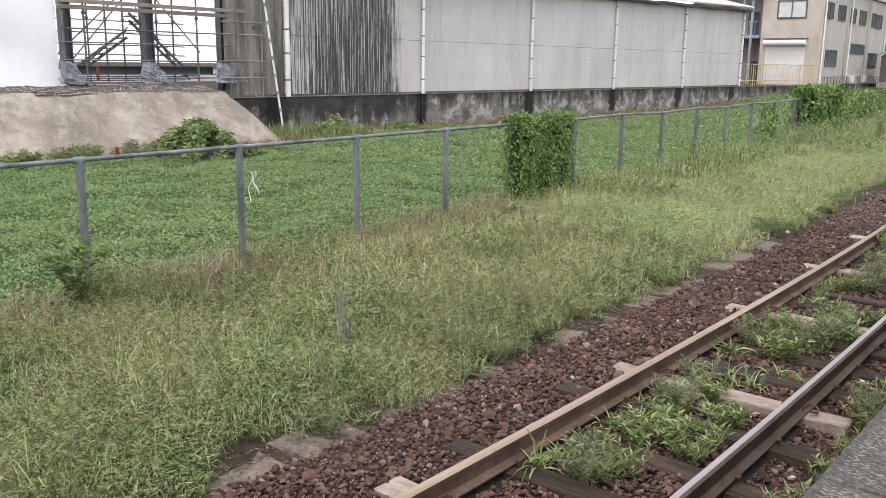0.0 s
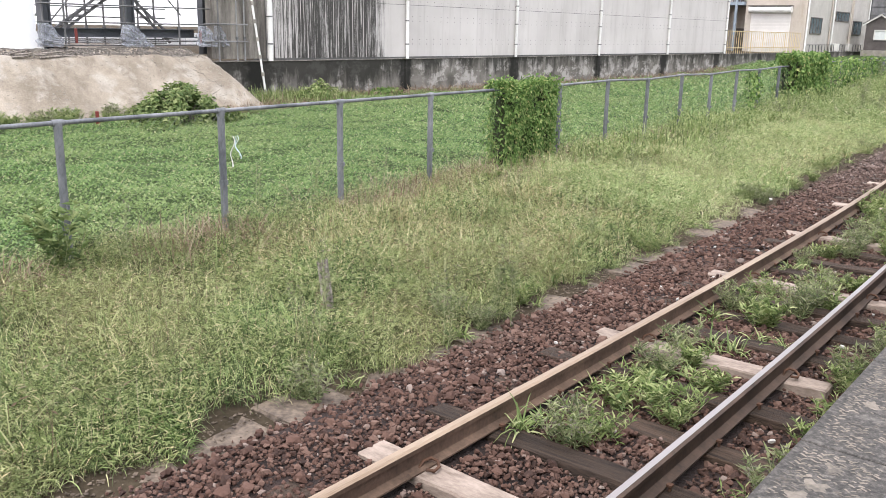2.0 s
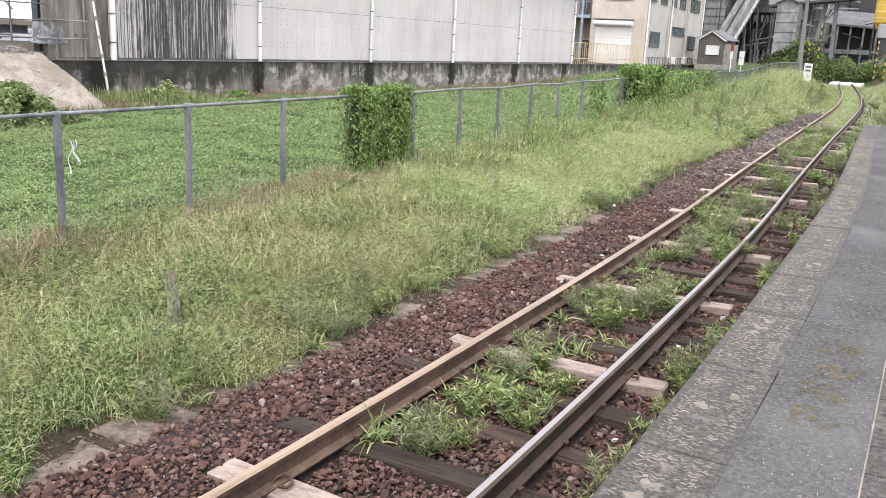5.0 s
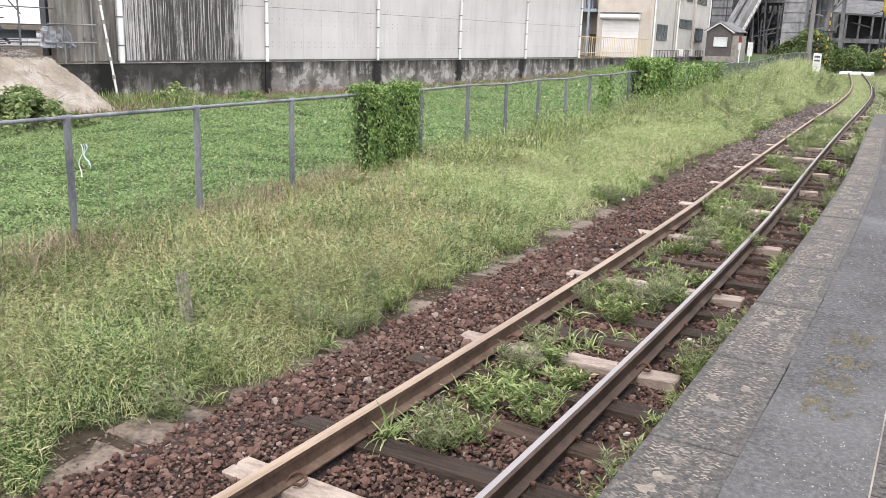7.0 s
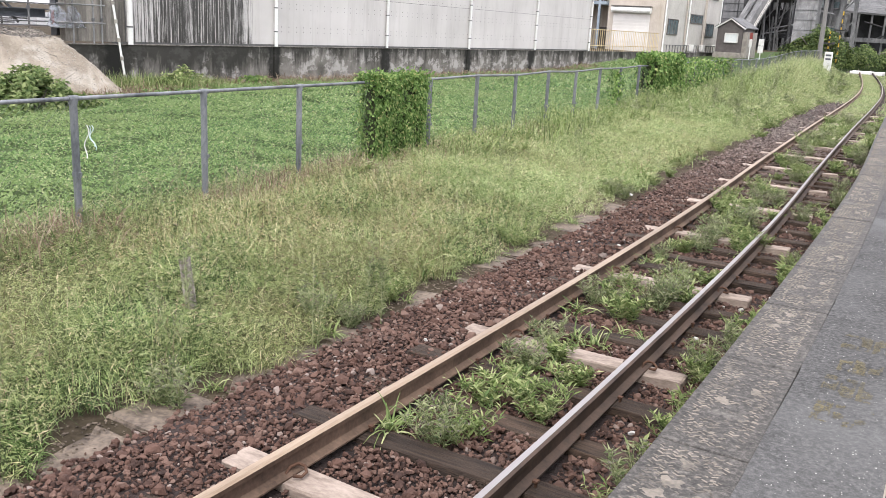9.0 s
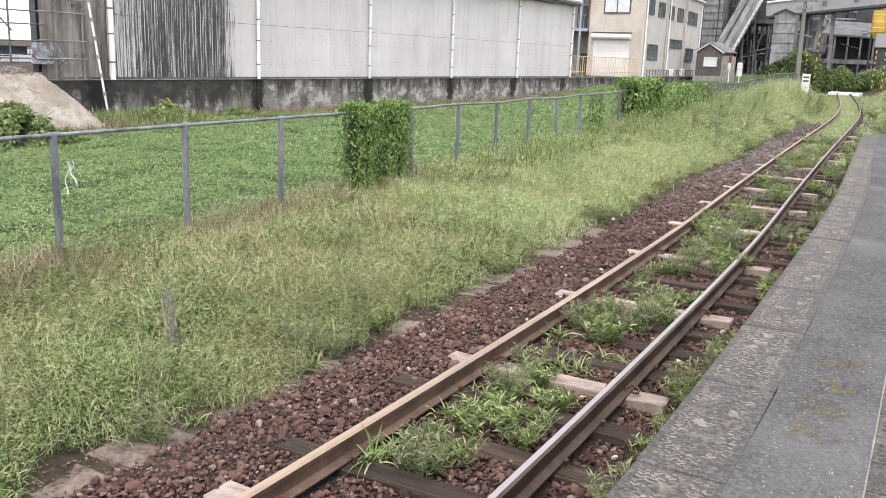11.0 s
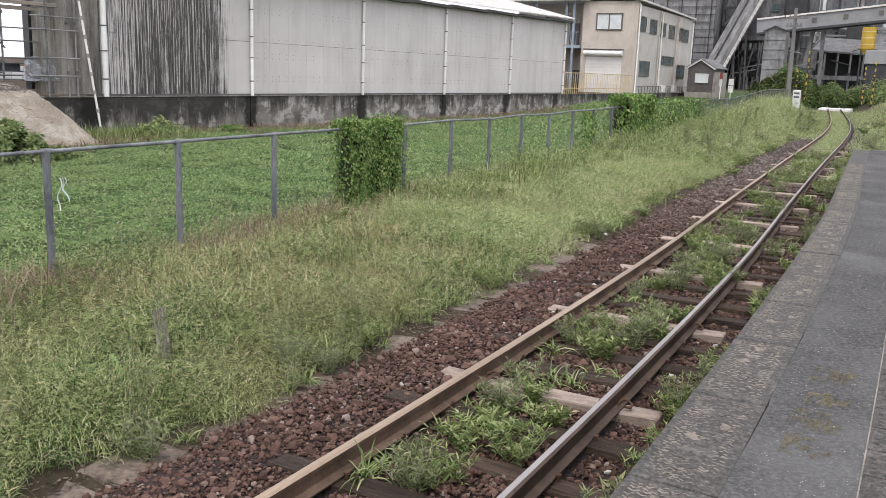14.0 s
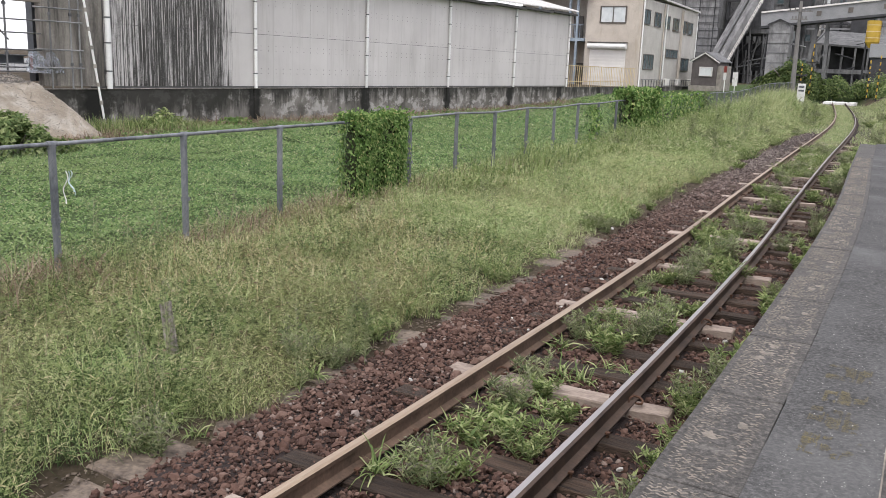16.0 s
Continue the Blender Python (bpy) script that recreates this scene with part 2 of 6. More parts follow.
M["steel_dark"] = surface("primed_steel", (0.06, 0.066, 0.075), (0.11, 0.118, 0.13), 1.5, 20, 0.6, 0.1, bump=0.05)
M["tube"] = surface("scaffold_tube", (0.085, 0.085, 0.09), (0.2, 0.2, 0.2), 3, 30, 0.5, 0.5, bump=0.05)
M["timber"] = surface("scaffold_board", (0.17, 0.145, 0.125), (0.31, 0.275, 0.235), 2, 20, 0.85, bump=0.3, dist=0.005, stretch=(8, 0.8, 8))
M["sheet"] = surface("white_site_sheet", (0.80, 0.82, 0.83), (0.88, 0.89, 0.90), 0.7, 6, 0.6, bump=0.1, dist=0.02)
M["plastic"] = surface("clear_plastic_wrap", (0.19, 0.205, 0.24), (0.50, 0.53, 0.58), 5, 25, 0.2, bump=0.5, dist=0.03)
_nt = M["plastic"].node_tree
_tr, _mx = _nt.nodes.new("ShaderNodeBsdfTransparent"), _nt.nodes.new("ShaderNodeMixShader")
_mx.inputs[0].default_value = 0.42
_nt.links.new(_tr.outputs[0], _mx.inputs[1])
_nt.links.new(_nt.nodes["Principled BSDF"].outputs[0], _mx.inputs[2])
_nt.links.new(_mx.outputs[0], _nt.nodes["Material Output"].inputs[0])
M["red"] = surface("red_paint", (0.13, 0.025, 0.02), (0.24, 0.05, 0.04), 4, 30, 0.6, bump=0)
M["white"] = surface("white_paint", (0.48, 0.48, 0.46), (0.66, 0.66, 0.64), 2, 20, 0.6, bump=0)
M["office"] = stained("office_render", (0.42, 0.375, 0.325), (0.52, 0.47, 0.41), (0.36, 0.30, 0.24), 0.25)
M["office_side"] = stained("office_side_panel", (0.43, 0.41, 0.375), (0.52, 0.5, 0.46), (0.38, 0.36, 0.33), 0.2)
M["shutter"] = surface("pale_shutter", (0.60, 0.58, 0.55), (0.72, 0.70, 0.67), 1, 12, 0.6, bump=0.05)
M["glass"] = surface("window_glass", (0.05, 0.075, 0.085), (0.13, 0.17, 0.18), 0.7, 4, 0.15, bump=0, spec=0.6)
M["glass_pale"] = surface("frosted_glass", (0.50, 0.54, 0.55), (0.68, 0.71, 0.71), 0.7, 4, 0.3, bump=0)
M["frame"] = surface("bronze_sash", (0.09, 0.08, 0.07), (0.15, 0.135, 0.12), 2, 20, 0.5, 0.3, bump=0)
M["blue_steel"] = surface("blue_grey_steel", (0.20, 0.25, 0.30), (0.32, 0.37, 0.42), 2, 20, 0.6, 0.1, bump=0)
M["tan_rail"] = surface("faded_yellow_rail", (0.50, 0.38, 0.20), (0.64, 0.53, 0.33), 2, 20, 0.6, bump=0)
M["plant_grey"] = stained("plant_sheet_grey", (0.12, 0.122, 0.125), (0.20, 0.202, 0.205), (0.06, 0.06, 0.06), 0.35)
M["plant_pale"] = stained("plant_concrete", (0.17, 0.172, 0.175), (0.29, 0.29, 0.29), (0.09, 0.09, 0.09), 0.4)
M["plant_dark"] = surface("plant_black_steel", (0.030, 0.031, 0.034), (0.062, 0.063, 0.067), 1, 10, 0.8, bump=0)
M["gallery"] = surface("gallery_cladding", (0.19, 0.195, 0.2), (0.28, 0.285, 0.29), 0.6, 8, 0.7, bump=0)
M["yellow"] = surface("yellow_tank_paint", (0.4, 0.26, 0.03), (0.55, 0.37, 0.05), 1, 10, 0.55, bump=0)
M["hut"] = surface("brown_boards", (0.070, 0.060, 0.059), (0.121, 0.110, 0.106), 2, 20, 0.85, bump=0.1)
M["black"] = surface("black_paint", (0.02, 0.02, 0.02), (0.045, 0.045, 0.045), 3, 20, 0.6, bump=0)
M["bark"] = surface("weathered_stake", (0.06, 0.05, 0.043), (0.4, 0.36, 0.32), 14, 45, 0.95, bump=0.8, dist=0.01)
M["pole"] = surface("utility_pole", (0.12, 0.115, 0.11), (0.20, 0.195, 0.185), 1, 12, 0.85, bump=0.1)
M["faded_yellow"] = surface("faded_yellow_mark", (0.095, 0.083, 0.05), (0.165, 0.135, 0.06), 9, 70, 0.75, bump=0)
M["ribbon"] = surface("pale_blue_ribbon", (0.42, 0.58, 0.62), (0.72, 0.80, 0.80), 12, 30, 0.5, bump=0)

# asphalt: dark binder, grey grains, broad smooth pale wear with wet sheen painted in
m, nt, p = nodes_of("worn_asphalt", 0.9, 0, 0.15)
v = coords(nt)
vor = nt.nodes.new("ShaderNodeTexVoronoi")
vor.inputs["Scale"].default_value = 130
nt.links.new(v, vor.inputs["Vector"])
grain = ramp_of(nt, noise_of(nt, v, 38, 6, 0.85), [(0.36, (0.022, 0.022, 0.022)), (0.5, (0.073, 0.072, 0.071)), (0.66, (0.19, 0.187, 0.18))])
c = mix_of(nt, 0.3, grain, ramp_of(nt, vor.outputs["Distance"], [(0.0, (0.11, 0.11, 0.11)), (0.6, (0.02, 0.02, 0.021))]))
wear = ramp_of(nt, noise_of(nt, v, 0.8, 6, 0.6), [(0.45, (0, 0, 0)), (0.7, (1, 1, 1))])
c = mix_of(nt, math_of(nt, "MULTIPLY", wear, 0.5), c, (0.135, 0.135, 0.134))
nt.links.new(c, p.inputs["Base Color"])
nt.links.new(ramp_of(nt, noise_of(nt, v, 0.6, 4), [(0.45, (0.95, 0.95, 0.95)), (0.68, (0.55, 0.55, 0.55))]), p.inputs["Roughness"])
bump_of(nt, p, noise_of(nt, v, 110, 3), 0.6, 0.004)
M["asphalt"] = m

# edge blocks: the same greys, browner, with rubbed pale patches
m, nt, p = nodes_of("platform_block", 0.75, 0, 0.35)
v = coords(nt)
c = ramp_of(nt, noise_of(nt, v, 34, 6, 0.85), [(0.36, (0.020, 0.019, 0.018)), (0.52, (0.060, 0.056, 0.051)), (0.68, (0.17, 0.155, 0.14))])
rub = ramp_of(nt, noise_of(nt, v, 5.5, 8, 0.75), [(0.54, (0, 0, 0)), (0.68, (1, 1, 1))])
c = mix_of(nt, math_of(nt, "MULTIPLY", rub, 0.5), c, (0.20, 0.185, 0.165))
nt.links.new(c, p.inputs["Base Color"])
bump_of(nt, p, noise_of(nt, v, 60, 4), 0.6, 0.005)
M["block"] = m

M["litter"] = surface("earth_crumbs", (0.045, 0.034, 0.026), (0.15, 0.12, 0.09), 6, 40, 0.95, bump=0.2)

# stones: brown, rust and some pale, from stone to stone
m, nt, p = nodes_of("ballast_stone", 0.9, 0, 0.25)
geo = nt.nodes.new("ShaderNodeNewGeometry")
c = ramp_of(nt, geo.outputs["Random Per Island"], [(0.0, (0.016, 0.009, 0.007)), (0.25, (0.066, 0.036, 0.027)), (0.65, (0.124, 0.069, 0.052)), (0.95, (0.19, 0.122, 0.096)), (0.996, (0.33, 0.28, 0.25))])
c = mix_of(nt, 0.35, c, ramp_of(nt, noise_of(nt, coords(nt), 45, 4), [(0.3, (0.02, 0.012, 0.011)), (0.7, (0.13, 0.08, 0.066))]))
pale = ramp_of(nt, noise_of(nt, coords(nt), 0.45, 4), [(0.5, (0, 0, 0)), (0.72, (1, 1, 1))])
c = mix_of(nt, math_of(nt, "MULTIPLY", pale, 0.45), c, (0.13, 0.092, 0.076))
# fresher grey stone further along the line
sep = nt.nodes.new("ShaderNodeSeparateXYZ")
nt.links.new(coords(nt), sep.inputs[0])
grey = nt.nodes.new("ShaderNodeMapRange")
grey.inputs[1].default_value, grey.inputs[2].default_value = 12.0, 27.0
nt.links.new(sep.outputs[1], grey.inputs[0])
c = mix_of(nt, math_of(nt, "MULTIPLY", grey.outputs[0], 0.62), c, mix_of(nt, geo.outputs["Random Per Island"], (0.085, 0.070, 0.063), (0.27, 0.25, 0.235)))
nt.links.new(c, p.inputs["Base Color"])
bump_of(nt, p, noise_of(nt, coords(nt), 90, 3), 0.5, 0.004)
M["stone"] = m

# darkest blades near black: the shade of the gaps put into their colour
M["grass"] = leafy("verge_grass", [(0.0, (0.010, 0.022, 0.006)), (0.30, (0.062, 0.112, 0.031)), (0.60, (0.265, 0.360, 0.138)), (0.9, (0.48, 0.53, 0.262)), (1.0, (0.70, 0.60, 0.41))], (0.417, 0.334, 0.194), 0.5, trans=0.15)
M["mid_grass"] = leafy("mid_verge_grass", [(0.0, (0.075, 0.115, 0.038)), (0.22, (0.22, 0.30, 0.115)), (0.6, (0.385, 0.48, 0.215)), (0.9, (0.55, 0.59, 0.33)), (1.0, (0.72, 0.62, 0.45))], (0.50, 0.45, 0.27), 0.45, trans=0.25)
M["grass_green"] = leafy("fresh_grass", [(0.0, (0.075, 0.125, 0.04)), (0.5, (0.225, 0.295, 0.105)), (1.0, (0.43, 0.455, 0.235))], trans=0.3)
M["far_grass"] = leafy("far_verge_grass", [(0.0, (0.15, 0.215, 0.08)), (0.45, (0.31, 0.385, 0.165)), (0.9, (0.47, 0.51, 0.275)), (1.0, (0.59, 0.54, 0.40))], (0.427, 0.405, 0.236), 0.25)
M["field"] = leafy("clover_field", [(0.0, (0.082, 0.165, 0.058)), (0.5, (0.212, 0.338, 0.122)), (0.9, (0.35, 0.445, 0.205)), (1.0, (0.514, 0.500, 0.301))], (0.36, 0.41, 0.19), 0.3, trans=0.32)
M["dry"] = leafy("dry_grass", [(0.0, (0.135, 0.09, 0.065)), (0.5, (0.27, 0.195, 0.14)), (1.0, (0.432, 0.366, 0.27))])
M["ivy"] = leafy("vine_leaves", [(0.0, (0.06, 0.12, 0.03)), (0.5, (0.16, 0.27, 0.075)), (0.9, (0.31, 0.42, 0.15)), (1.0, (0.5, 0.47, 0.22))])
M["straw"] = leafy("straw_grass", [(0.0, (0.22, 0.16, 0.09)), (0.4, (0.42, 0.35, 0.19)), (0.8, (0.56, 0.50, 0.29)), (1.0, (0.68, 0.60, 0.42))], trans=0.25)
# added filler inside the vines, near-black: the inner shade put into its colour
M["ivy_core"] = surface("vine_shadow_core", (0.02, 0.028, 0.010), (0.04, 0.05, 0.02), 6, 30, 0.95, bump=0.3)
M["shrub"] = leafy("shrub_leaves", [(0.0, (0.07, 0.115, 0.04)), (0.5, (0.17, 0.235, 0.085)), (1.0, (0.34, 0.39, 0.18))])
M["bush"] = leafy("bush_leaves", [(0.0, (0.03, 0.052, 0.018)), (0.5, (0.10, 0.150, 0.048)), (1.0, (0.23, 0.28, 0.105))])
M["weed"] = leafy("weed_leaves", [(0.0, (0.09, 0.13, 0.055)), (0.5, (0.245, 0.295, 0.14)), (1.0, (0.45, 0.46, 0.28))])
M["seed"] = leafy("seed_heads", [(0.0, (0.13, 0.125, 0.085)), (1.0, (0.27, 0.26, 0.20))])

# ---- builders ----
def mesh_tris(name, V, T, mat):
    me = bpy.data.meshes.new(name)
    V, T = np.asarray(V, np.float32), np.asarray(T, np.int32)
    me.vertices.add(len(V))
    me.vertices.foreach_set("co", V.ravel())
    me.loops.add(T.size)
    me.loops.foreach_set("vertex_index", T.ravel())
    me.polygons.add(len(T))
    me.polygons.foreach_set("loop_start", np.arange(0, T.size, 3, dtype=np.int32))
    me.materials.append(mat)
    me.update(calc_edges=True)
    me.shade_flat()
    return me


def part(name, bm, material, parent=None, label=""):
    me = bpy.data.meshes.new(name)
    bm.to_mesh(me)
    bm.free()
    for x in material if isinstance(material, (list, tuple)) else (material,):
        me.materials.append(x)
    ob = new(name, me)
    ob.parent = parent
    return tagged(ob, label)


def thing(name, label, category, at=(0, 0, 0), group="", kind=""):
    ob = new(name)
    ob.location = at
    bpy.context.view_layer.update()
    return tagged(ob, label, category, group, kind)


def box(bm, x0, x1, y0, y1, z0, z1, bevel=0.0):
    vs = [bm.verts.new((x, y, z)) for z in (z0, z1) for x, y in ((x0, y0), (x1, y0), (x1, y1), (x0, y1))]
    fs = [bm.faces.new([vs[i] for i in f]) for f in ((3, 2, 1, 0), (4, 5, 6, 7), (0, 1, 5, 4), (1, 2, 6, 5), (2, 3, 7, 6), (3, 0, 4, 7))]
    if bevel:
        bmesh.ops.bevel(bm, geom=list({e for f in fs for e in f.edges}), offset=bevel, segments=1, affect="EDGES")
    return bm


def tube(bm, a, b, r, n=8, r2=None):
    a, b = Vector(a), Vector(b)
    d = (b - a).normalized()
    u = d.orthogonal().normalized()
    w = d.cross(u)
    r2 = r if r2 is None else r2
    rings = []
    for p, rr in ((a, r), (b, r2)):
        rings.append([bm.verts.new(p + rr * (math.cos(2 * math.pi * i / n) * u + math.sin(2 * math.pi * i / n) * w)) for i in range(n)])
    for i in range(n):
        f = bm.faces.new((rings[0][i], rings[0][(i + 1) % n], rings[1][(i + 1) % n], rings[1][i]))
        f.smooth = True
    for cap in (bm.faces.new(rings[0][::-1]), bm.faces.new(rings[1])):
        for e in cap.edges:
            e.smooth = False
    return bm


def B():
    return bmesh.new()


def beam(bm, a, b, w, h):
    """A square-cut bar from a to b, w wide and h high."""
    a, b = Vector(a), Vector(b)
    d = (b - a).normalized()
    s = d.cross(Vector((0, 0, 1)))
    s = s.normalized() if s.length > 1e-3 else Vector((1, 0, 0))
    t = s.cross(d)
    vs = [bm.verts.new(p + i * s * w / 2 + j * t * h / 2) for p in (a, b) for i, j in ((-1, -1), (1, -1), (1, 1), (-1, 1))]
    for f in ((3, 2, 1, 0), (4, 5, 6, 7), (0, 1, 5, 4), (1, 2, 6, 5), (2, 3, 7, 6), (3, 0, 4, 7)):
        bm.faces.new([vs[i] for i in f])
    return bm


# ---- the line of the track ----
TRACK_Y = np.array([-40, -20, -10, 0, 6, 12, 18, 24, 30, 36, 42, 48, 54, 60, 66, 72, 80, 90, 100, 120.0])
TRACK_X = np.array([-2.9, -1.16, -0.71, -0.565, -0.618, -0.80, -1.15, -1.49, -1.795, -2.06, -2.35, -2.70, -3.155, -3.695, -4.305, -4.98, -5.91, -7.11, -8.34, -10.9])
RAIL_Z = np.array([0, 0, 0, 0, 0, 0, -0.005, -0.02, -0.01, 0.01, 0.03, 0.042, 0.054, 0.066, 0.08, 0.092, 0.12, 0.165, 0.24, 0.4])
_m, _mz = np.gradient(TRACK_X, TRACK_Y), np.gradient(RAIL_Z, TRACK_Y)


def along(values, slopes, y):
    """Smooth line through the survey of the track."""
    i = int(np.clip(np.searchsorted(TRACK_Y, y) - 1, 0, len(TRACK_Y) - 2))
    h = TRACK_Y[i + 1] - TRACK_Y[i]
    t = (y - TRACK_Y[i]) / h
    a, b, ma, mb = values[i], values[i + 1], slopes[i] * h, slopes[i + 1] * h
    return float((2 * t**3 - 3 * t**2 + 1) * a + (t**3 - 2 * t**2 + t) * ma + (3 * t**2 - 2 * t**3) * b + (t**3 - t**2) * mb)


def track_x(y):
    return along(TRACK_X, _m, y)


def rise(y):
    """Height of the rail heads."""
    return along(RAIL_Z, _mz, y)


def bank(y):
    """How far the verges climb above the track beyond the platform."""
    k = y - 26.0
    return 0.0089 * (k + math.sqrt(k * k + 40)) - 0.0064


def side(y, off):
    """The point beside the track's middle, off metres to the right."""
    s = (track_x(y + 0.2) - track_x(y - 0.2)) / 0.4
    n = math.hypot(1, s)
    return track_x(y) + off / n, y - off * s / n


def smooth(a, b, x):
    t = np.clip((x - a) / (b - a), 0, 1)
    return t * t * (3 - 2 * t)


def fence_x(y):
    return -6.38 - 0.051 * (y - 3.95) if y < 40 else max(-8.22 - 0.03 * (y - 40), -8.9)


YARD = 1.12


def ground_h(x, y):
    tx = track_x(min(max(y, -39), 118))
    d = tx - x
    r = rise(min(max(y, 0), 100))
    r += (bank(min(y, 85)) - r) * float(smooth(1.9, 4.5, abs(d))) * float(smooth(12, 30, y))
    if x < tx:
        z = -0.30 + 0.05 * float(smooth(1.7, 2.3, d)) + 0.12 * float(smooth(3, 6, d)) + r
        z += 0.03 * noise.noise((x * 0.8, y * 0.8, 0)) * float(smooth(2.2, 3, d))
    else:
        z = -0.30 + r + 0.35 * float(smooth(2.0, 6.0, -d)) * float(smooth(27, 34, y))
    if x < -9:
        flat = -0.14 + 0.02 * noise.noise((x * 0.3, y * 0.3, 3))
        z = z + (flat - z) * float(smooth(-9, -14, x)) * float(smooth(62, 45, y))
    # the raised works yard behind its retaining wall
    if x < -21.75 and 17.3 < y < 95:
        z = YARD
    if y > 94:
        z = z + (1.3 - z) * float(smooth(94, 114, y)) * float(smooth(1.5, 4, abs(d)) if y < 105 else 1)
    return z


# quick look-ups for the many small plants and stones
_TY = np.linspace(-39, 118, 3141)
_TX = np.array([track_x(float(a)) for a in _TY])
_TS = np.gradient(_TX, _TY)
_RZ = np.array([rise(float(a)) for a in _TY])
_GX, _GY = np.arange(-23.0, 9.01, 0.25), np.arange(-3.0, 96.01, 0.25)
_GH = np.array([[ground_h(float(a), float(b)) for a in _GX] for b in _GY])


def txv(y):
    return np.interp(y, _TY, _TX)


def risev(y):
    return np.interp(y, _TY, _RZ)


def sidev(y, off):
    s = np.interp(y, _TY, _TS)
    n = np.hypot(1, s)
    return txv(y) + off / n, y - off * s / n


def fencev(y):
    return np.where(y < 40, -6.38 - 0.051 * (y - 3.95), np.maximum(-8.22 - 0.03 * (y - 40), -8.9))


def groundv(x, y):
    u = np.clip((np.asarray(x) + 23.0) / 0.25, 0, len(_GX) - 1.001)
    v = np.clip((np.asarray(y) + 3.0) / 0.25, 0, len(_GY) - 1.001)
    i, j = u.astype(int), v.astype(int)
    a, b = u - i, v - j
    return (_GH[j, i] * (1 - a) + _GH[j, i + 1] * a) * (1 - b) + (_GH[j + 1, i] * (1 - a) + _GH[j + 1, i + 1] * a) * b


_LAT = np.random.RandomState(99).uniform(-1, 1, (64, 64))


def vnoise(x, y, seed=0):
    """Soft value noise from -1 to 1, for whole arrays."""
    x, y = np.asarray(x, float) + seed * 7.31, np.asarray(y, float) + seed * 3.17
    i, j = np.floor(x).astype(int), np.floor(y).astype(int)
    a, b = x - i, y - j
    a, b = a * a * (3 - 2 * a), b * b * (3 - 2 * b)
    g = lambda p, q: _LAT[p % 64, q % 64]
    return (g(i, j) * (1 - a) + g(i + 1, j) * a) * (1 - b) + (g(i, j + 1) * (1 - a) + g(i + 1, j + 1) * a) * b


def grid_mesh(name, xs, ys, h, mat):
    V = [(x, y, h(x, y)) for y in ys for x in xs]
    n = len(xs)
    T = []
    for j in range(len(ys) - 1):
        for i in range(n - 1):
            a = j * n + i
            T += [(a, a + 1, a + n + 1), (a, a + n + 1, a + n)]
    me = mesh_tris(name, V, T, mat)
    me.polygons.foreach_set("use_smooth", [True] * len(T))
    return new(name, me)


xs = [-900, -400, -200, -110, -70, -45, -34, -28, -24, -22.2, -21.76, -21.71, -21.3, -20.6] + [-20 + 0.6 * i for i in range(18)] + [-9 + 0.3 * i for i in range(34)] + [1.3, 1.8, 2.5, 3.5, 5, 8, 12, 20, 40, 80, 160, 400, 900]
ys = [-300, -120, -60, -30, -15, -8, -4] + [-2 + 0.4 * i for i in range(75)] + [28 + 1.0 * i for i in range(70)] + [100, 106, 112, 120, 140, 170, 220, 300, 500, 900, 1800]
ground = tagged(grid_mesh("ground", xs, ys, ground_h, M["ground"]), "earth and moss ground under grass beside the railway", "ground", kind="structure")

# ballast bed: low stone bank under sleepers, coloured near-black for shade between stones
bm = B()
prev = None
for y in np.arange(-12, 118, 0.8):
    row = []
    for off, dz in ((-1.86, -0.36), (-1.64, -0.245), (-1.25, -0.195), (-0.66, -0.19), (-0.4, -0.22), (0.4, -0.225), (0.9, -0.235), (1.7, -0.31)):
        x, yy = side(float(y), off)
        row.append(bm.verts.new((x, yy, dz + rise(yy) + 0.012 * noise.noise((x * 3, yy * 3, 1)))))
    if prev:
        for i in range(7):
            bm.faces.new((prev[i], prev[i + 1], row[i + 1], row[i])).smooth = True
    prev = row
tagged(part("ballast_bed", bm, M["ballast_bed"]), "near-black ballast bed under the track, shade between stones in its colour", "ballast", kind="structure")

# ---- the railway track ----
track = thing("railway_track", "single narrow-gauge railway track, rusty rails on wooden sleepers in ballast", "railway track")
PROFILE = [(-0.0635, -0.153), (0.0635, -0.153), (0.0635, -0.143), (0.012, -0.125), (0.0085, -0.05), (0.030, -0.038), (0.0325, -0.011), (0.013, -0.001), (-0.026, -0.001), (-0.0325, -0.010), (-0.030, -0.038), (-0.0085, -0.05), (-0.012, -0.125), (-0.0635, -0.143)]
for off, head in ((-0.565, M["rail_worn"]), (0.565, M["rail_polish"])):
    bm = B()
    prev = None
    for y in np.concatenate([np.arange(-12, 30, 0.75), np.arange(30, 116, 1.0)]):
        ring = []
        for u, w in PROFILE:
            x, yy = side(float(y), off + u)
            ring.append(bm.verts.new((x, yy, w + rise(float(y)))))
        if prev:
            for i in range(len(PROFILE)):
                f = bm.faces.new((prev[i], prev[(i + 1) % 14], ring[(i + 1) % 14], ring[i]))
                f.material_index = 1 if i == 7 or (i in (6, 8) and off < 0) else 0
                f.smooth = False
        prev = ring
    # left rail sides get the skylit rust colour, right ones the shaded
    part("rail", bm, [M["rail_lit"] if off < 0 else M["rail_shaded"], head], track, "steel rail, brown sides and worn head" if off < 0 else "steel rail with a polished shiny head")


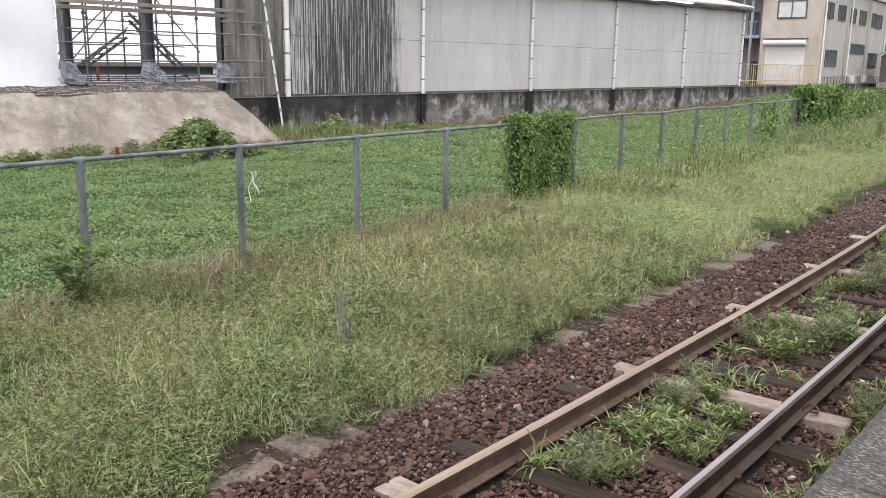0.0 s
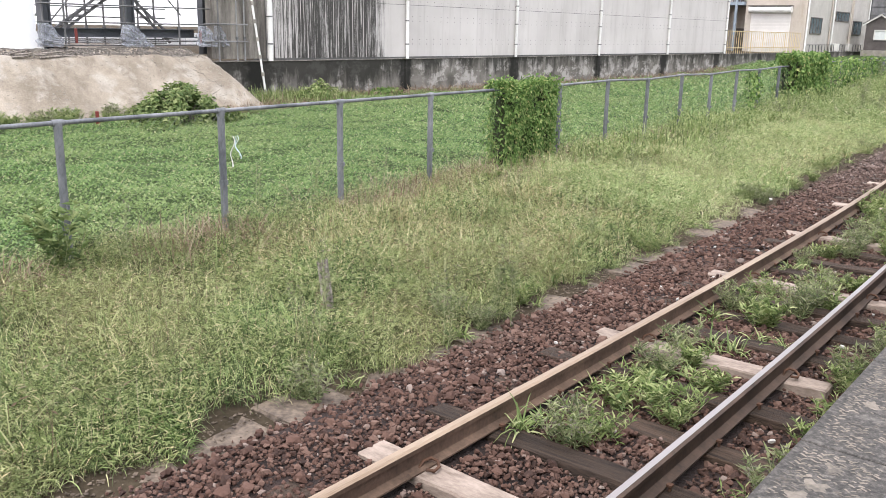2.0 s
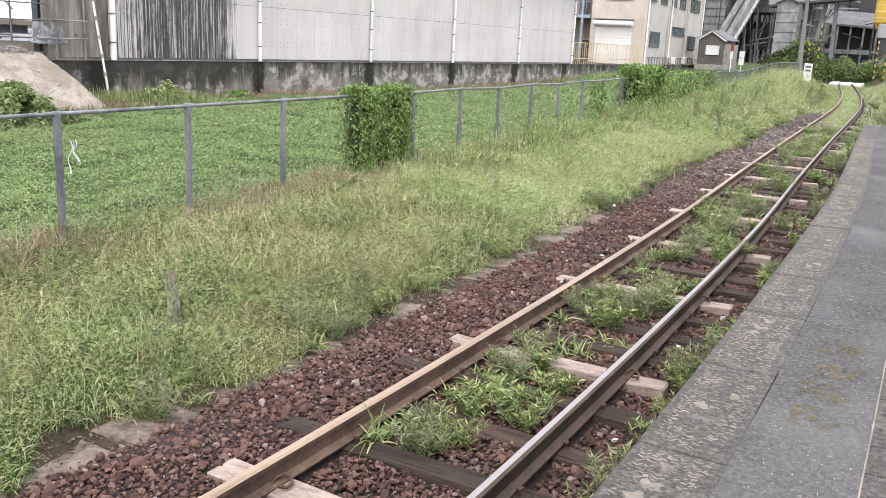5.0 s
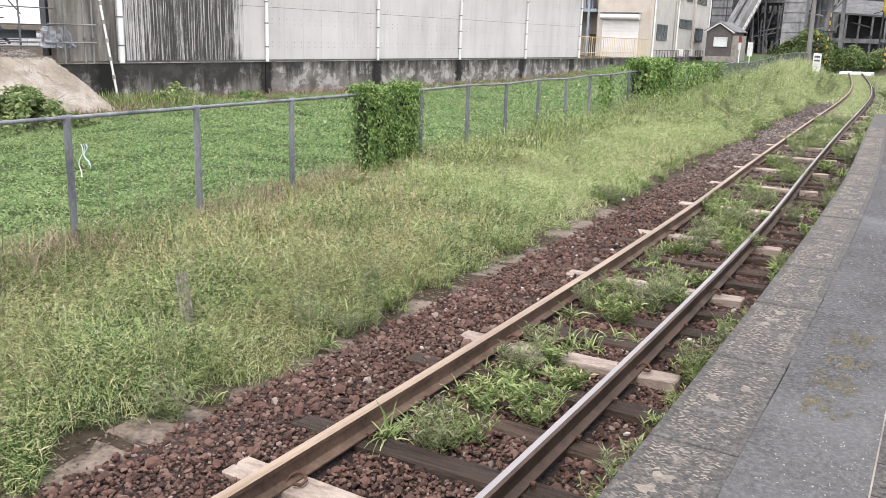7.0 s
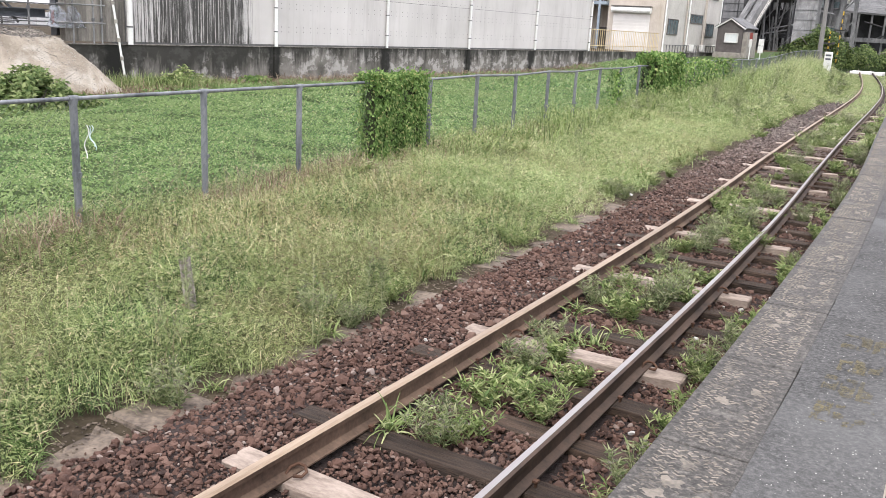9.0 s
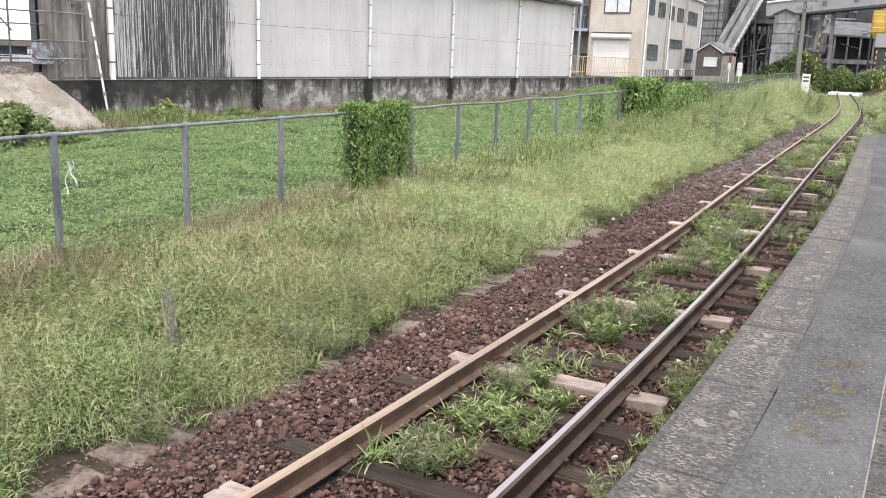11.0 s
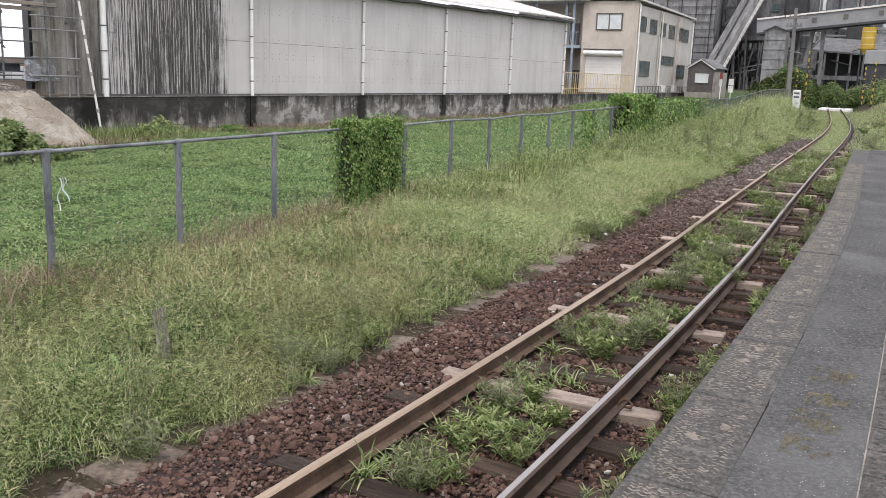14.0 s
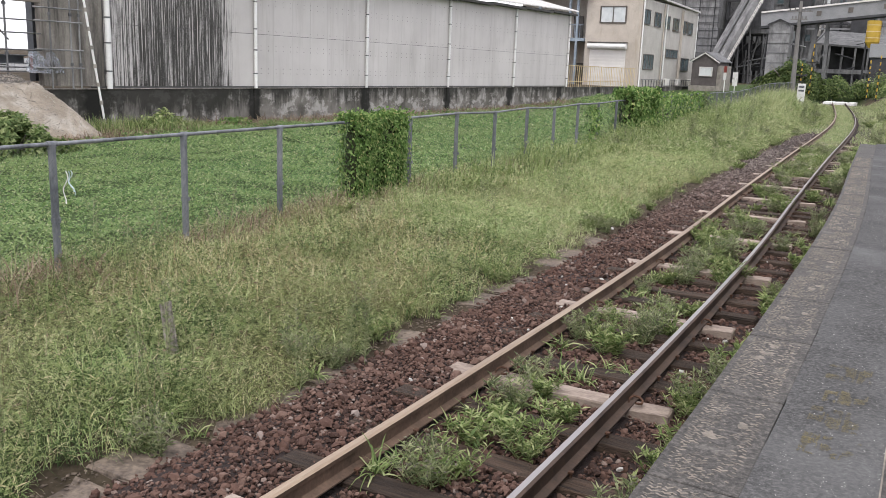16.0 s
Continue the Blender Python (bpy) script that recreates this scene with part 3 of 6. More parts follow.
def sleeper_mesh(name, mat, l, w, h, seed):
    rnd = random.Random(seed)
    bm = box(B(), -l / 2, l / 2, -w / 2, w / 2, -h, 0, 0.012)
    bmesh.ops.subdivide_edges(bm, edges=[e for e in bm.edges if e.calc_length() > 1], cuts=7)
    for v in bm.verts:
        v.co += Vector((rnd.uniform(-0.006, 0.006), rnd.uniform(-0.007, 0.007), rnd.uniform(-0.006, 0.004)))
    me = bpy.data.meshes.new(name)
    bm.to_mesh(me)
    bm.free()
    me.materials.append(mat)
    return me


DARK = [sleeper_mesh("sleeper", M["tie_dark"], 2.1, 0.2, 0.14, s) for s in range(4)]
PALE = [sleeper_mesh("sleeper", M["tie_pale"], 1.88, 0.225, 0.15, s + 9) for s in range(2)]
# spring clip of bent rod that holds the rail foot
bm = B()
pts = [(-0.05, -0.06, 0.01), (-0.06, 0.0, 0.045), (-0.045, 0.05, 0.05), (0.0, 0.06, 0.045), (0.035, 0.03, 0.03), (0.04, -0.02, 0.025), (0.0, -0.045, 0.03)]
prev = None
for k, c in enumerate(pts):
    c = Vector(c)
    d = (Vector(pts[min(k + 1, len(pts) - 1)]) - Vector(pts[max(k - 1, 0)])).normalized()
    u = d.orthogonal().normalized()
    w = d.cross(u)
    ring = [bm.verts.new(c + 0.0105 * (math.cos(a * math.pi / 3) * u + math.sin(a * math.pi / 3) * w)) for a in range(6)]
    if prev:
        shift = min(range(6), key=lambda q: (ring[q].co - prev[0].co).length)
        ring = ring[shift:] + ring[:shift]
        for a in range(6):
            bm.faces.new((prev[a], prev[(a + 1) % 6], ring[(a + 1) % 6], ring[a])).smooth = True
    prev = ring
CLIP = bpy.data.meshes.new("rail_clip")
bm.to_mesh(CLIP)
bm.free()
CLIP.materials.append(M["rust"])
bm = tube(B(), (0, 0, 0), (0, 0, 0.03), 0.011, 6)
box(bm, -0.016, 0.016, -0.016, 0.016, 0.028, 0.042)
SPIKE = bpy.data.meshes.new("rail_spike")
bm.to_mesh(SPIKE)
bm.free()
SPIKE.materials.append(M["rust"])
n = 0
rnd = random.Random(4)
PALE_Y = [-4.2, -1.7, 0.75, 3.33, 6.14, 8.63, 11.2] + [11.2 + 2.55 * k for k in range(1, 27)]
TIES = []
for a, b in zip(PALE_Y, PALE_Y[1:]):
    if a > 37:
        break
    TIES += [(a, True)] + [(a + (b - a) * q / 4, False) for q in (1, 2, 3)]
for y, pale in TIES:
    x, yy = side(y, -0.03 if pale else rnd.uniform(-0.03, 0.03))
    ob = new("sleeper", rnd.choice(PALE if pale else DARK))
    ob.parent = track
    ob.matrix_basis = pose(x, yy, -0.156 - (0 if pale else rnd.uniform(0.0, 0.03)) + rise(y), rnd.uniform(-1, 1), 0, math.degrees(math.atan(-(track_x(y + 0.2) - track_x(y - 0.2)) / 0.4) * -1) * -1 + rnd.uniform(-1, 1))
    if pale:
        tagged(ob, "bleached pale sleeper")
    if y < 26:
        for off in (-0.565, 0.565):
            for s in (-1, 1):
                cx, cy = side(y, off + s * 0.085)
                c = new("rail_clip" if pale else "rail_spike", CLIP if pale else SPIKE)
                c.parent = track
                c.matrix_basis = pose(cx, cy, -0.157 + rise(y), 0, 0, 180 if s < 0 else 0)

# ---- platform ----
EDGE = 1.478   # from the middle of the track to the platform's edge
TOP = 0.71
platform = thing("platform_deck", "low station platform with worn asphalt and a row of edge blocks", "platform", kind="structure")
bm = B()
prev = None
for y in np.linspace(-16, 25.6, 320):
    q = EDGE + 0.3735 + 0.007 * noise.noise((0, y * 1.3, 0)) + 0.006 * noise.noise((0, y * 7, 4))
    row = [bm.verts.new((*side(float(y), o), z)) for o, z in ((EDGE + 0.10, -0.6), (EDGE + 0.10, TOP - 0.14), (q, TOP - 0.14), (q, TOP - 0.004), (EDGE + 4.5, TOP - 0.004), (EDGE + 4.5, -0.6))]
    if prev:
        for i in range(5):
            bm.faces.new((prev[i], row[i], row[i + 1], prev[i + 1]))
    prev = row
    if y < -15.9 or y > 25.5:
        bm.faces.new(row)
bmesh.ops.recalc_face_normals(bm, faces=bm.faces)
part("asphalt_top", bm, M["asphalt"], platform)


# ---- works wall, siding and roof ----
WA = math.radians(1.24)


def wall_p(y, out=0.0):
    """A point on the long wall, out metres in front of it towards the track."""
    return -21.3 + (y - 32.6) * math.tan(WA) + out * math.cos(WA), y - out * math.sin(WA)


def wall_box(bm, y0, y1, z0, z1, o0, o1, bevel=0.0):
    """A box along the wall between two distances in front of it."""
    vs = []
    for z in (z0, z1):
        for y, o in ((y0, o0), (y0, o1), (y1, o1), (y1, o0)):
            vs.append(bm.verts.new((*wall_p(y, o), z)))
    fs = [bm.faces.new([vs[i] for i in f]) for f in ((3, 2, 1, 0), (4, 5, 6, 7), (0, 1, 5, 4), (1, 2, 6, 5), (2, 3, 7, 6), (3, 0, 4, 7))]
    if bevel:
        bmesh.ops.bevel(bm, geom=list({e for f in fs for e in f.edges}), offset=bevel, segments=1, affect="EDGES")
    return bm


plinth = thing("retaining_wall", "stained grey concrete retaining wall below the works", "wall", kind="structure")
for y0, y1 in ((16.6, 25.46), (25.5, 39.8), (39.84, 55.4), (55.44, 74.0), (74.04, 95.0)):
    part("wall_section", wall_box(B(), y0, y1, -0.8, 1.17, -0.35, 0.02, 0.015), M["plinth"], plinth)
part("coping", wall_box(B(), 16.6, 55.4, 1.172, 1.205, -0.3, 0.05, 0.008), M["oldwall"], plinth)

warehouse = thing("warehouse", "long grey warehouse clad in cement sheets with mildew streaks", "warehouse")
bm = wall_box(B(), 18.6, 30.0, 1.2, 5.6, -0.5, -0.03)
wall_box(bm, 30.0, 55.6, 1.2, 5.75, -14, -0.03)
part("wall_core", bm, M["panel_joint"], warehouse)


def roof_z(y):
    return 5.62 + 0.0165 * (y - 33)


# cement sheets, two courses
ys_panel = [18.8 + 1.114 * i for i in range(34)]
for lo, hi in ((1.27, 3.22), (3.235, 5.6)):
    for y in ys_panel:
        y1 = min(y + 1.108, 55.55)
        if y1 - y < 0.1:
            continue
        part("siding_sheet", wall_box(B(), y, y1, lo, hi if hi < 5 else roof_z(y) - 0.02, -0.025, (0.0 if hi < 5 else 0.006)), M["siding"], warehouse)
part("board_wall", wall_box(B(), 16.65, 18.75, 1.27, 9.0, -0.3, -0.01), M["oldwall"], warehouse, "brown weathered board wall")
# rivet rows
V, T = [], []
for z in (1.75, 1.93, 2.62, 2.80, 3.36, 4.32, 4.50, 5.2):
    for y in np.arange(25.9, 55.3, 0.42):
        x, yy = wall_p(float(y), 0.004)
        b = len(V)
        r = 0.022
        V += [(x, yy - r, z), (x, yy, z - r), (x, yy + r, z), (x, yy, z + r), (x + 0.014, yy, z)]
        T += [(b, b + 1, b + 4), (b + 1, b + 2, b + 4), (b + 2, b + 3, b + 4), (b + 3, b, b + 4)]
ob = new("rivets", mesh_tris("rivets", V, T, M["panel_joint"]))
ob.parent = warehouse
tagged(ob, kind="stuff")
# corrugated roof sheet with a gutter board under it
V, T = [], []
ny = 600
for j in range(ny + 1):
    y = 24 + (56.0 - 24) * j / ny
    w = 0.035 * math.sin(2 * math.pi * y / 0.19)
    for o, dz in ((0.42, 0.0), (0.42, 0.045), (-6.5, 1.75)):
        x, yy = wall_p(y, o)
        V.append((x, yy, roof_z(y) + 0.12 + dz + w))
    if j:
        a = 3 * j
        for i in range(2):
            T += [(a - 3 + i, a + i, a + i + 1), (a - 3 + i, a + i + 1, a - 2 + i)]
ob = new("roof_sheet", mesh_tris("roof_sheet", V, T, M["roof"]))
ob.parent = warehouse
for y in np.arange(24, 55.9, 4):
    y1 = min(y + 4, 55.9)
    z0 = roof_z(float(y)) + 0.05
    part("eave_board", wall_box(B(), float(y), float(y1) - 0.004, z0 - 0.13, z0, 0.02, 0.36), M["soffit"], warehouse)

# downpipes
for i, y in enumerate((18.8, 25.5, 32.64, 39.83, 47.4, 55.3)):
    x, yy = wall_p(y, 0.18 if i < 1 else 0.11)
    top = roof_z(y) + (3.0 if i < 1 else -0.05)
    pipe = thing("downpipe", "white plastic downpipe strapped to the warehouse wall", "downpipe", group="downpipes on the warehouse")
    part("pipe", tube(B(), (x, yy, 1.2), (x, yy, top), 0.085 if i < 1 else 0.062, 10), M["pipe"], pipe)
    for z in (1.75, 2.63, 3.41, 4.41, 5.3):
        if z < top:
            bm = tube(B(), (x, yy, z - 0.022), (x, yy, z + 0.022), 0.095 if i < 1 else 0.069, 10)
            beam(bm, (x - 0.2, yy, z), (x, yy, z), 0.03, 0.03)
            part("pipe_bracket", bm, M["tube"], pipe)

# ---- chain-link fence ----
fence = thing("chain_link_fence", "grey tubular chain-link fence along the railway verge", "fence")


def fence_top(y):
    return 1.35 + 0.12 * float(smooth(20, 40, y)) + 0.48 * float(smooth(49, 66, y)) + 0.1 * float(smooth(66, 80, y)) + 0.022 * math.sin(y * 1.7) * float(smooth(12, 18, y))


posts = [3.95 + 1.96 * i for i in range(-6, 36)]
for y in posts:
    x = fence_x(y)
    t = fence_top(y)
    bm = tube(B(), (x, y, t - 1.6), (x, y, t - 0.03), 0.042, 10)
    p_ = part("post", bm, M["post"], fence)
    bm = tube(B(), (x, y, t - 0.85), (x, y, t - 0.80), 0.050, 10)
    box(bm, x + 0.02, x + 0.075, y - 0.012, y + 0.012, t - 0.85, t - 0.80)
    part("band", bm, M["post"], p_)
    bm = tube(B(), (x, y - 0.06, t), (x, y + 0.06, t), 0.034, 8)
    tube(bm, (x, y, t - 0.06), (x, y, t), 0.047, 8)
    part("cap_joint", bm, M["post"], p_)
for a, b in zip(posts, posts[1:]):
    part("top_rail", tube(B(), (fence_x(a), a, fence_top(a)), (fence_x(b), b, fence_top(b)), 0.023, 8), M["post"], fence)
V, T = [], []
h = 1.32
for y, r in [(v, 0.0009) for v in np.arange(-6, 34, 0.09)] + [(v, 0.0028) for v in np.arange(34, 76, 0.15)]:
    for s in (1, -1):
        y0, y1 = float(y), float(y) + s * h
        t0, t1 = fence_top(max(y0, 0)) - h - 0.02, fence_top(max(y0, 0)) - 0.02
        x0, x1 = fence_x(y0) + 0.045, fence_x(y1) + 0.045
        b = len(V)
        for (x, yy, z) in ((x0, y0, t0), (x1, y1, t1)):
            V += [(x + r, yy, z), (x - r, yy - r, z + r), (x - r, yy + r, z - r)]
        for i in range(3):
            j = (i + 1) % 3
            T += [(b + i, b + j, b + 3 + j), (b + i, b + 3 + j, b + 3 + i)]
ob = new("wire_mesh", mesh_tris("wire_mesh", V, T, M["wire"]))
ob.parent = fence

# ---- the building site behind the field ----
def mound_h(x, y):
    """Tipped fill: level top, steep cut face to the field, sloping end beside the retaining wall."""
    face = (-19.1 - x) / 1.9
    end = (16.75 - y) / 1.4
    z = -0.3 + 1.9 * min(1.0, max(0.0, face + 0.1))
    e = -0.3 + 1.9 * min(1.0, max(0.0, end + 0.15))
    z = min(z, e)
    z = min(z, 1.45 + 0.16 * float(smooth(-20.9, -21.6, x)))
    return z + 0.07 * noise.noise((x * 0.9, y * 0.9, 2)) + 0.03 * noise.noise((x * 3.1, y * 3.1, 5)) + 0.012 * noise.noise((x * 9, y * 9, 5))


mound = tagged(grid_mesh("soil_mound", [-60, -40, -30, -26, -24, -23] + [-22.5 + 0.1 * i for i in range(38)], [-30, -15, -5] + [0 + 0.12 * i for i in range(142)], mound_h, M["mound"]), "bank of dry tan fill soil with a cut face", "soil bank")

# stones: a few rough shapes, thrown about
def rough_stones(count_shapes, seed):
    """Angular crushed stone: lumps knocked out of round, with broken flats."""
    rnd = np.random.RandomState(seed)
    g = (1 + 5**0.5) / 2
    base = np.array([(-1, g, 0), (1, g, 0), (-1, -g, 0), (1, -g, 0), (0, -1, g), (0, 1, g), (0, -1, -g), (0, 1, -g), (g, 0, -1), (g, 0, 1), (-g, 0, -1), (-g, 0, 1)]) / 1.9
    tris = np.array([(0, 11, 5), (0, 5, 1), (0, 1, 7), (0, 7, 10), (0, 10, 11), (1, 5, 9), (5, 11, 4), (11, 10, 2), (10, 7, 6), (7, 1, 8), (3, 9, 4), (3, 4, 2), (3, 2, 6), (3, 6, 8), (3, 8, 9), (4, 9, 5), (2, 4, 11), (6, 2, 10), (8, 6, 7), (9, 8, 1)])
    shapes = []
    for _ in range(count_shapes):
        v = base * rnd.uniform(0.72, 1.1, (12, 1)) + rnd.normal(0, 0.10, (12, 3))
        # broken faces: cut flat on two sides
        for _cut in range(3):
            d = rnd.normal(size=3)
            d /= np.linalg.norm(d)
            over = np.maximum(v @ d - rnd.uniform(0.35, 0.6), 0)
            v = v - over[:, None] * d
        shapes.append(v * rnd.uniform(0.75, 1.3, 3))
    return shapes, tris


SHAPES, STRIS = rough_stones(24, 3)
# plainer chips for small or far stones
_rs = np.random.RandomState(4)
CHIPS = [np.array([(1, 0, 0), (-1, 0, 0), (0, 1, 0), (0, -1, 0), (0, 0, 1), (0, 0, -1)]) * _rs.uniform(0.6, 1.15, (6, 1)) + _rs.normal(0, 0.22, (6, 3)) for _ in range(24)]
CTRIS = np.array([(0, 2, 4), (2, 1, 4), (1, 3, 4), (3, 0, 4), (2, 0, 5), (1, 2, 5), (3, 1, 5), (0, 3, 5)])


def scatter(P, R, seed, flat=0.75, fine=False):
    """Stones of radius R at the points P, each turned its own way."""
    rnd = np.random.RandomState(seed)
    n = len(P)
    q = rnd.normal(size=(n, 4))
    q /= np.linalg.norm(q, axis=1)[:, None]
    w, x, y, z = q.T
    rot = np.stack([1 - 2 * (y * y + z * z), 2 * (x * y - z * w), 2 * (x * z + y * w), 2 * (x * y + z * w), 1 - 2 * (x * x + z * z), 2 * (y * z - x * w), 2 * (x * z - y * w), 2 * (y * z + x * w), 1 - 2 * (x * x + y * y)], 1).reshape(n, 3, 3)
    S = np.array(SHAPES if fine else CHIPS)[rnd.randint(0, 24, n)]
    V = np.einsum("nij,nkj->nki", rot, S) * np.asarray(R)[:, None, None]
    V[:, :, 2] *= flat
    V += np.asarray(P)[:, None, :]
    T = (STRIS if fine else CTRIS)[None] + (np.arange(n) * S.shape[1])[:, None, None]
    return V.reshape(-1, 3), T.reshape(-1, 3)


rs = np.random.RandomState(8)
P = np.stack([rs.uniform(-23, -20.6, 3000), rs.uniform(4, 16.0, 3000), np.zeros(3000)], 1)
P[:, 2] = [mound_h(a, b) for a, b in P[:, :2]]
V, T = scatter(P, rs.uniform(0.012, 0.045, 3000) * rs.uniform(0.5, 1.2, 3000), 5)
P2 = np.stack([rs.uniform(-21.7, -20.75, 4500), rs.uniform(4, 15.6, 4500), np.zeros(4500)], 1)
P2[:, 2] = [mound_h(a, b) + 0.01 for a, b in P2[:, :2]]
V2, T2 = scatter(P2, rs.uniform(0.015, 0.05, 4500), 7)
V, T = np.concatenate([V, V2]), np.concatenate([T, T2 + len(V)])
tagged(new("rubble", mesh_tris("rubble", V, T, M["gravel"])), "grey broken rubble along the top of the soil bank", "rubble", kind="stuff")
P = np.stack([rs.uniform(-20.6, -19.0, 420), rs.uniform(8, 16.4, 420), np.zeros(420)], 1)
P[:, 2] = [mound_h(a, b) for a, b in P[:, :2]]
V, T = scatter(P, rs.uniform(0.008, 0.028, 420), 6)
tagged(new("loose_stones", mesh_tris("loose_stones", V, T, M["worn"])), "pale loose stones on the face of the soil bank", "stones", kind="stuff")
# grit that has rolled down the end of the bank and its cut face
n = 5200
px = rs.uniform(-21.6, -18.9, n)
py = np.where(rs.uniform(0, 1, n) < 0.55, rs.uniform(14.0, 16.7, n), rs.uniform(9.0, 15, n))
keep = (py > 14.6) | (vnoise(px * 0.8, py * 1.3, 55) > 0.15)
P = np.stack([px, py, np.zeros(n)], 1)[keep]
P[:, 2] = [mound_h(a, b) for a, b in P[:, :2]]
V, T = scatter(P, rs.uniform(0.008, 0.034, len(P)) * rs.uniform(0.5, 1.1, len(P)), 9)
tagged(new("bank_grit", mesh_tris("bank_grit", V, T, M["concrete"])), "grey grit and gravel strewn down the soil bank", "gravel", kind="stuff")
roots = thing("dead_roots", "brown dead roots and sticks lying on the soil bank", "roots")
rnd = random.Random(5)
for i in range(7):
    a = Vector((-20.75 + rnd.uniform(-0.2, 0.2), 10.2 + rnd.uniform(-0.3, 0.5), 0))
    a.z = mound_h(a.x, a.y) + 0.04
    b = a + Vector((rnd.uniform(-0.2, 0.2), rnd.uniform(0.4, 1.1), rnd.uniform(-0.05, 0.14)))
    part("stick", tube(B(), a, b, 0.03, 6, 0.012), M["bark"], roots)

frame_ = thing("steel_frame", "dark primed steel building frame on the site", "steel frame")
for y in (11.66, 14.2, 16.84):
    bm = box(B(), -22.32, -22.28, y - 0.11, y + 0.11, 1.4, 9.0)
    box(bm, -22.44, -22.16, y - 0.135, y - 0.11, 1.4, 9.0)
    box(bm, -22.44, -22.16, y + 0.11, y + 0.135, 1.4, 9.0)
    part("column", bm, M["steel_dark"], frame_)
bm = box(B(), -22.40, -22.38, 11.7, 16.5, 1.92, 2.16)
box(bm, -22.46, -22.2, 11.7, 16.5, 2.14, 2.17)
box(bm, -22.46, -22.2, 11.7, 16.5, 1.91, 1.94)
part("floor_beam", bm, M["steel_dark"], frame_)
part("floor_beam", box(B(), -22.46, -22.2, 11.7, 16.5, 5.6, 5.9), M["steel_dark"], frame_)

scaf = thing("scaffold", "galvanised tube scaffold with boards and braces before the steel frame", "scaffold")


def pole(a, b, r=0.024, name="tube", mat="tube", joints=0):
    ob = part(name, tube(B(), a, b, r, 6), M[mat], scaf)
    a, b = Vector(a), Vector(b)
    for i in range(joints):
        p_ = a.lerp(b, (i + 0.5) / joints)
        d = (b - a).normalized() * 0.045
        part("coupler", tube(B(), p_ - d, p_ + d, r * 1.9, 6), M["tube"], ob)


for xx, r, s in ((-21.75, 0.03, 0.0), (-24.6, 0.03, 0.35)):
    for i in range(13):
        y = 11.35 + 0.6 * i + s
        if xx > -22 and i not in (0, 1, 4, 7, 9, 11):
            continue
        if y < 18.3 - 1.2 * (xx < -22):
            pole((xx, y, 1.5), (xx, y, 8.5), r, joints=5)
    for z in (1.70, 1.82, 2.32, 2.50, 2.80, 3.17, 3.55, 4.6, 5.6, 6.6):
        if xx > -22 and z in (2.50, 3.55):
            continue
        pole((xx + 0.04, 11.2, z), (xx + 0.04, 18.3 if xx > -22 and z in (1.82, 2.80, 3.17) else 16.9, z), 0.021)
for y in (16.75, 17.45, 17.75):
    pole((-21.42, y, 1.2), (-21.42, y, 8.5), 0.027, mat="plant_pale", joints=5)
for z in (1.82, 2.35, 3.17, 3.55, 4.6):
    pole((-21.38, 16.2, z), (-21.38, 17.85, z), 0.023, mat="plant_pale")
for a, b, z0, z1 in ((12.1, 13.9, 1.9, 3.3), (15.6, 14.2, 2.0, 3.9), (11.6, 14.1, 2.4, 4.6), (16.4, 14.3, 2.6, 4.8), (12.0, 14.6, 2.2, 5.0)):
    pole((-22.9, a, z0), (-22.9, b, z1), 0.022)
for a, b in (((-22.8, 15.9, 1.75), (-22.8, 13.9, 3.5)), ((-22.8, 12.0, 1.8), (-22.8, 13.8, 3.0))):
    for o in (0, 0.22):
        part("stair_stringer", beam(B(), Vector(a) + Vector((0, 0, o)), Vector(b) + Vector((0, 0, o)), 0.05, 0.07), M["tube"], scaf)
    for i in range(9):
        p_ = Vector(a).lerp(Vector(b), i / 8)
        part("stair_tread", box(B(), p_.x - 0.3, p_.x + 0.3, p_.y - 0.1, p_.y + 0.1, p_.z + 0.1, p_.z + 0.14), M["tube"], scaf)
for z, o in ((3.84, 0), (3.68, 0.05), (5.4, 0)):
    part("board", box(B(), -21.7 - o, -21.62 - o, 11.2, 17.3 if z < 5 else 18, z, z + 0.11, 0.01), M["timber"], scaf, "weathered timber board")
part("deck", box(B(), -22.4, -21.7, 11.4, 17.0, 1.66, 1.70), M["timber"], scaf)
# leaning pole with couplers that stands in the field by the wall
lean = thing("leaning_pole", "pale scaffold pole with couplers leaning on the warehouse", "pole")
a, b = Vector((-21.0, 18.25, -0.15)), Vector((-21.2, 17.55, 5.4))
part("pole", tube(B(), a, b, 0.035, 8), M["pipe"], lean)
for i in range(9):
    p_ = a.lerp(b, (i + 0.7) / 10)
    part("coupler", tube(B(), p_ - Vector((0, 0, 0.06)), p_ + Vector((0, 0, 0.06)), 0.055, 6), M["concrete"], lean)

# white site sheet, hung in slack folds
sheet_h = thing("site_sheet", "large white site sheet hung from the scaffold", "sheet")
V, T = [], []
nu, nv = 60, 30
for j in range(nv + 1):
    for i in range(nu + 1):
        y = -4 + 15.25 * i / nu
        z = 1.55 + 8 * j / nv
        V.append((-21.9 + 0.06 * math.sin(y * 2.1 + 0.3 * z) + 0.03 * math.sin(z * 3 + y), y + (0.03 * math.sin(z * 9) if i == nu else 0) + (0.28 * max(0, 1 - (z - 1.55) / 0.4) if i == nu else 0), z))
        if i and j:
            c = j * (nu + 1) + i
            T += [(c - nu - 2, c - nu - 1, c), (c - nu - 2, c, c - 1)]
ob = new("sheet", mesh_tris("sheet", V, T, M["sheet"]))
ob.data.shade_smooth()
ob.parent = sheet_h
hoard = thing("site_hoarding", "low white site hoarding behind the steel frame", "hoarding")
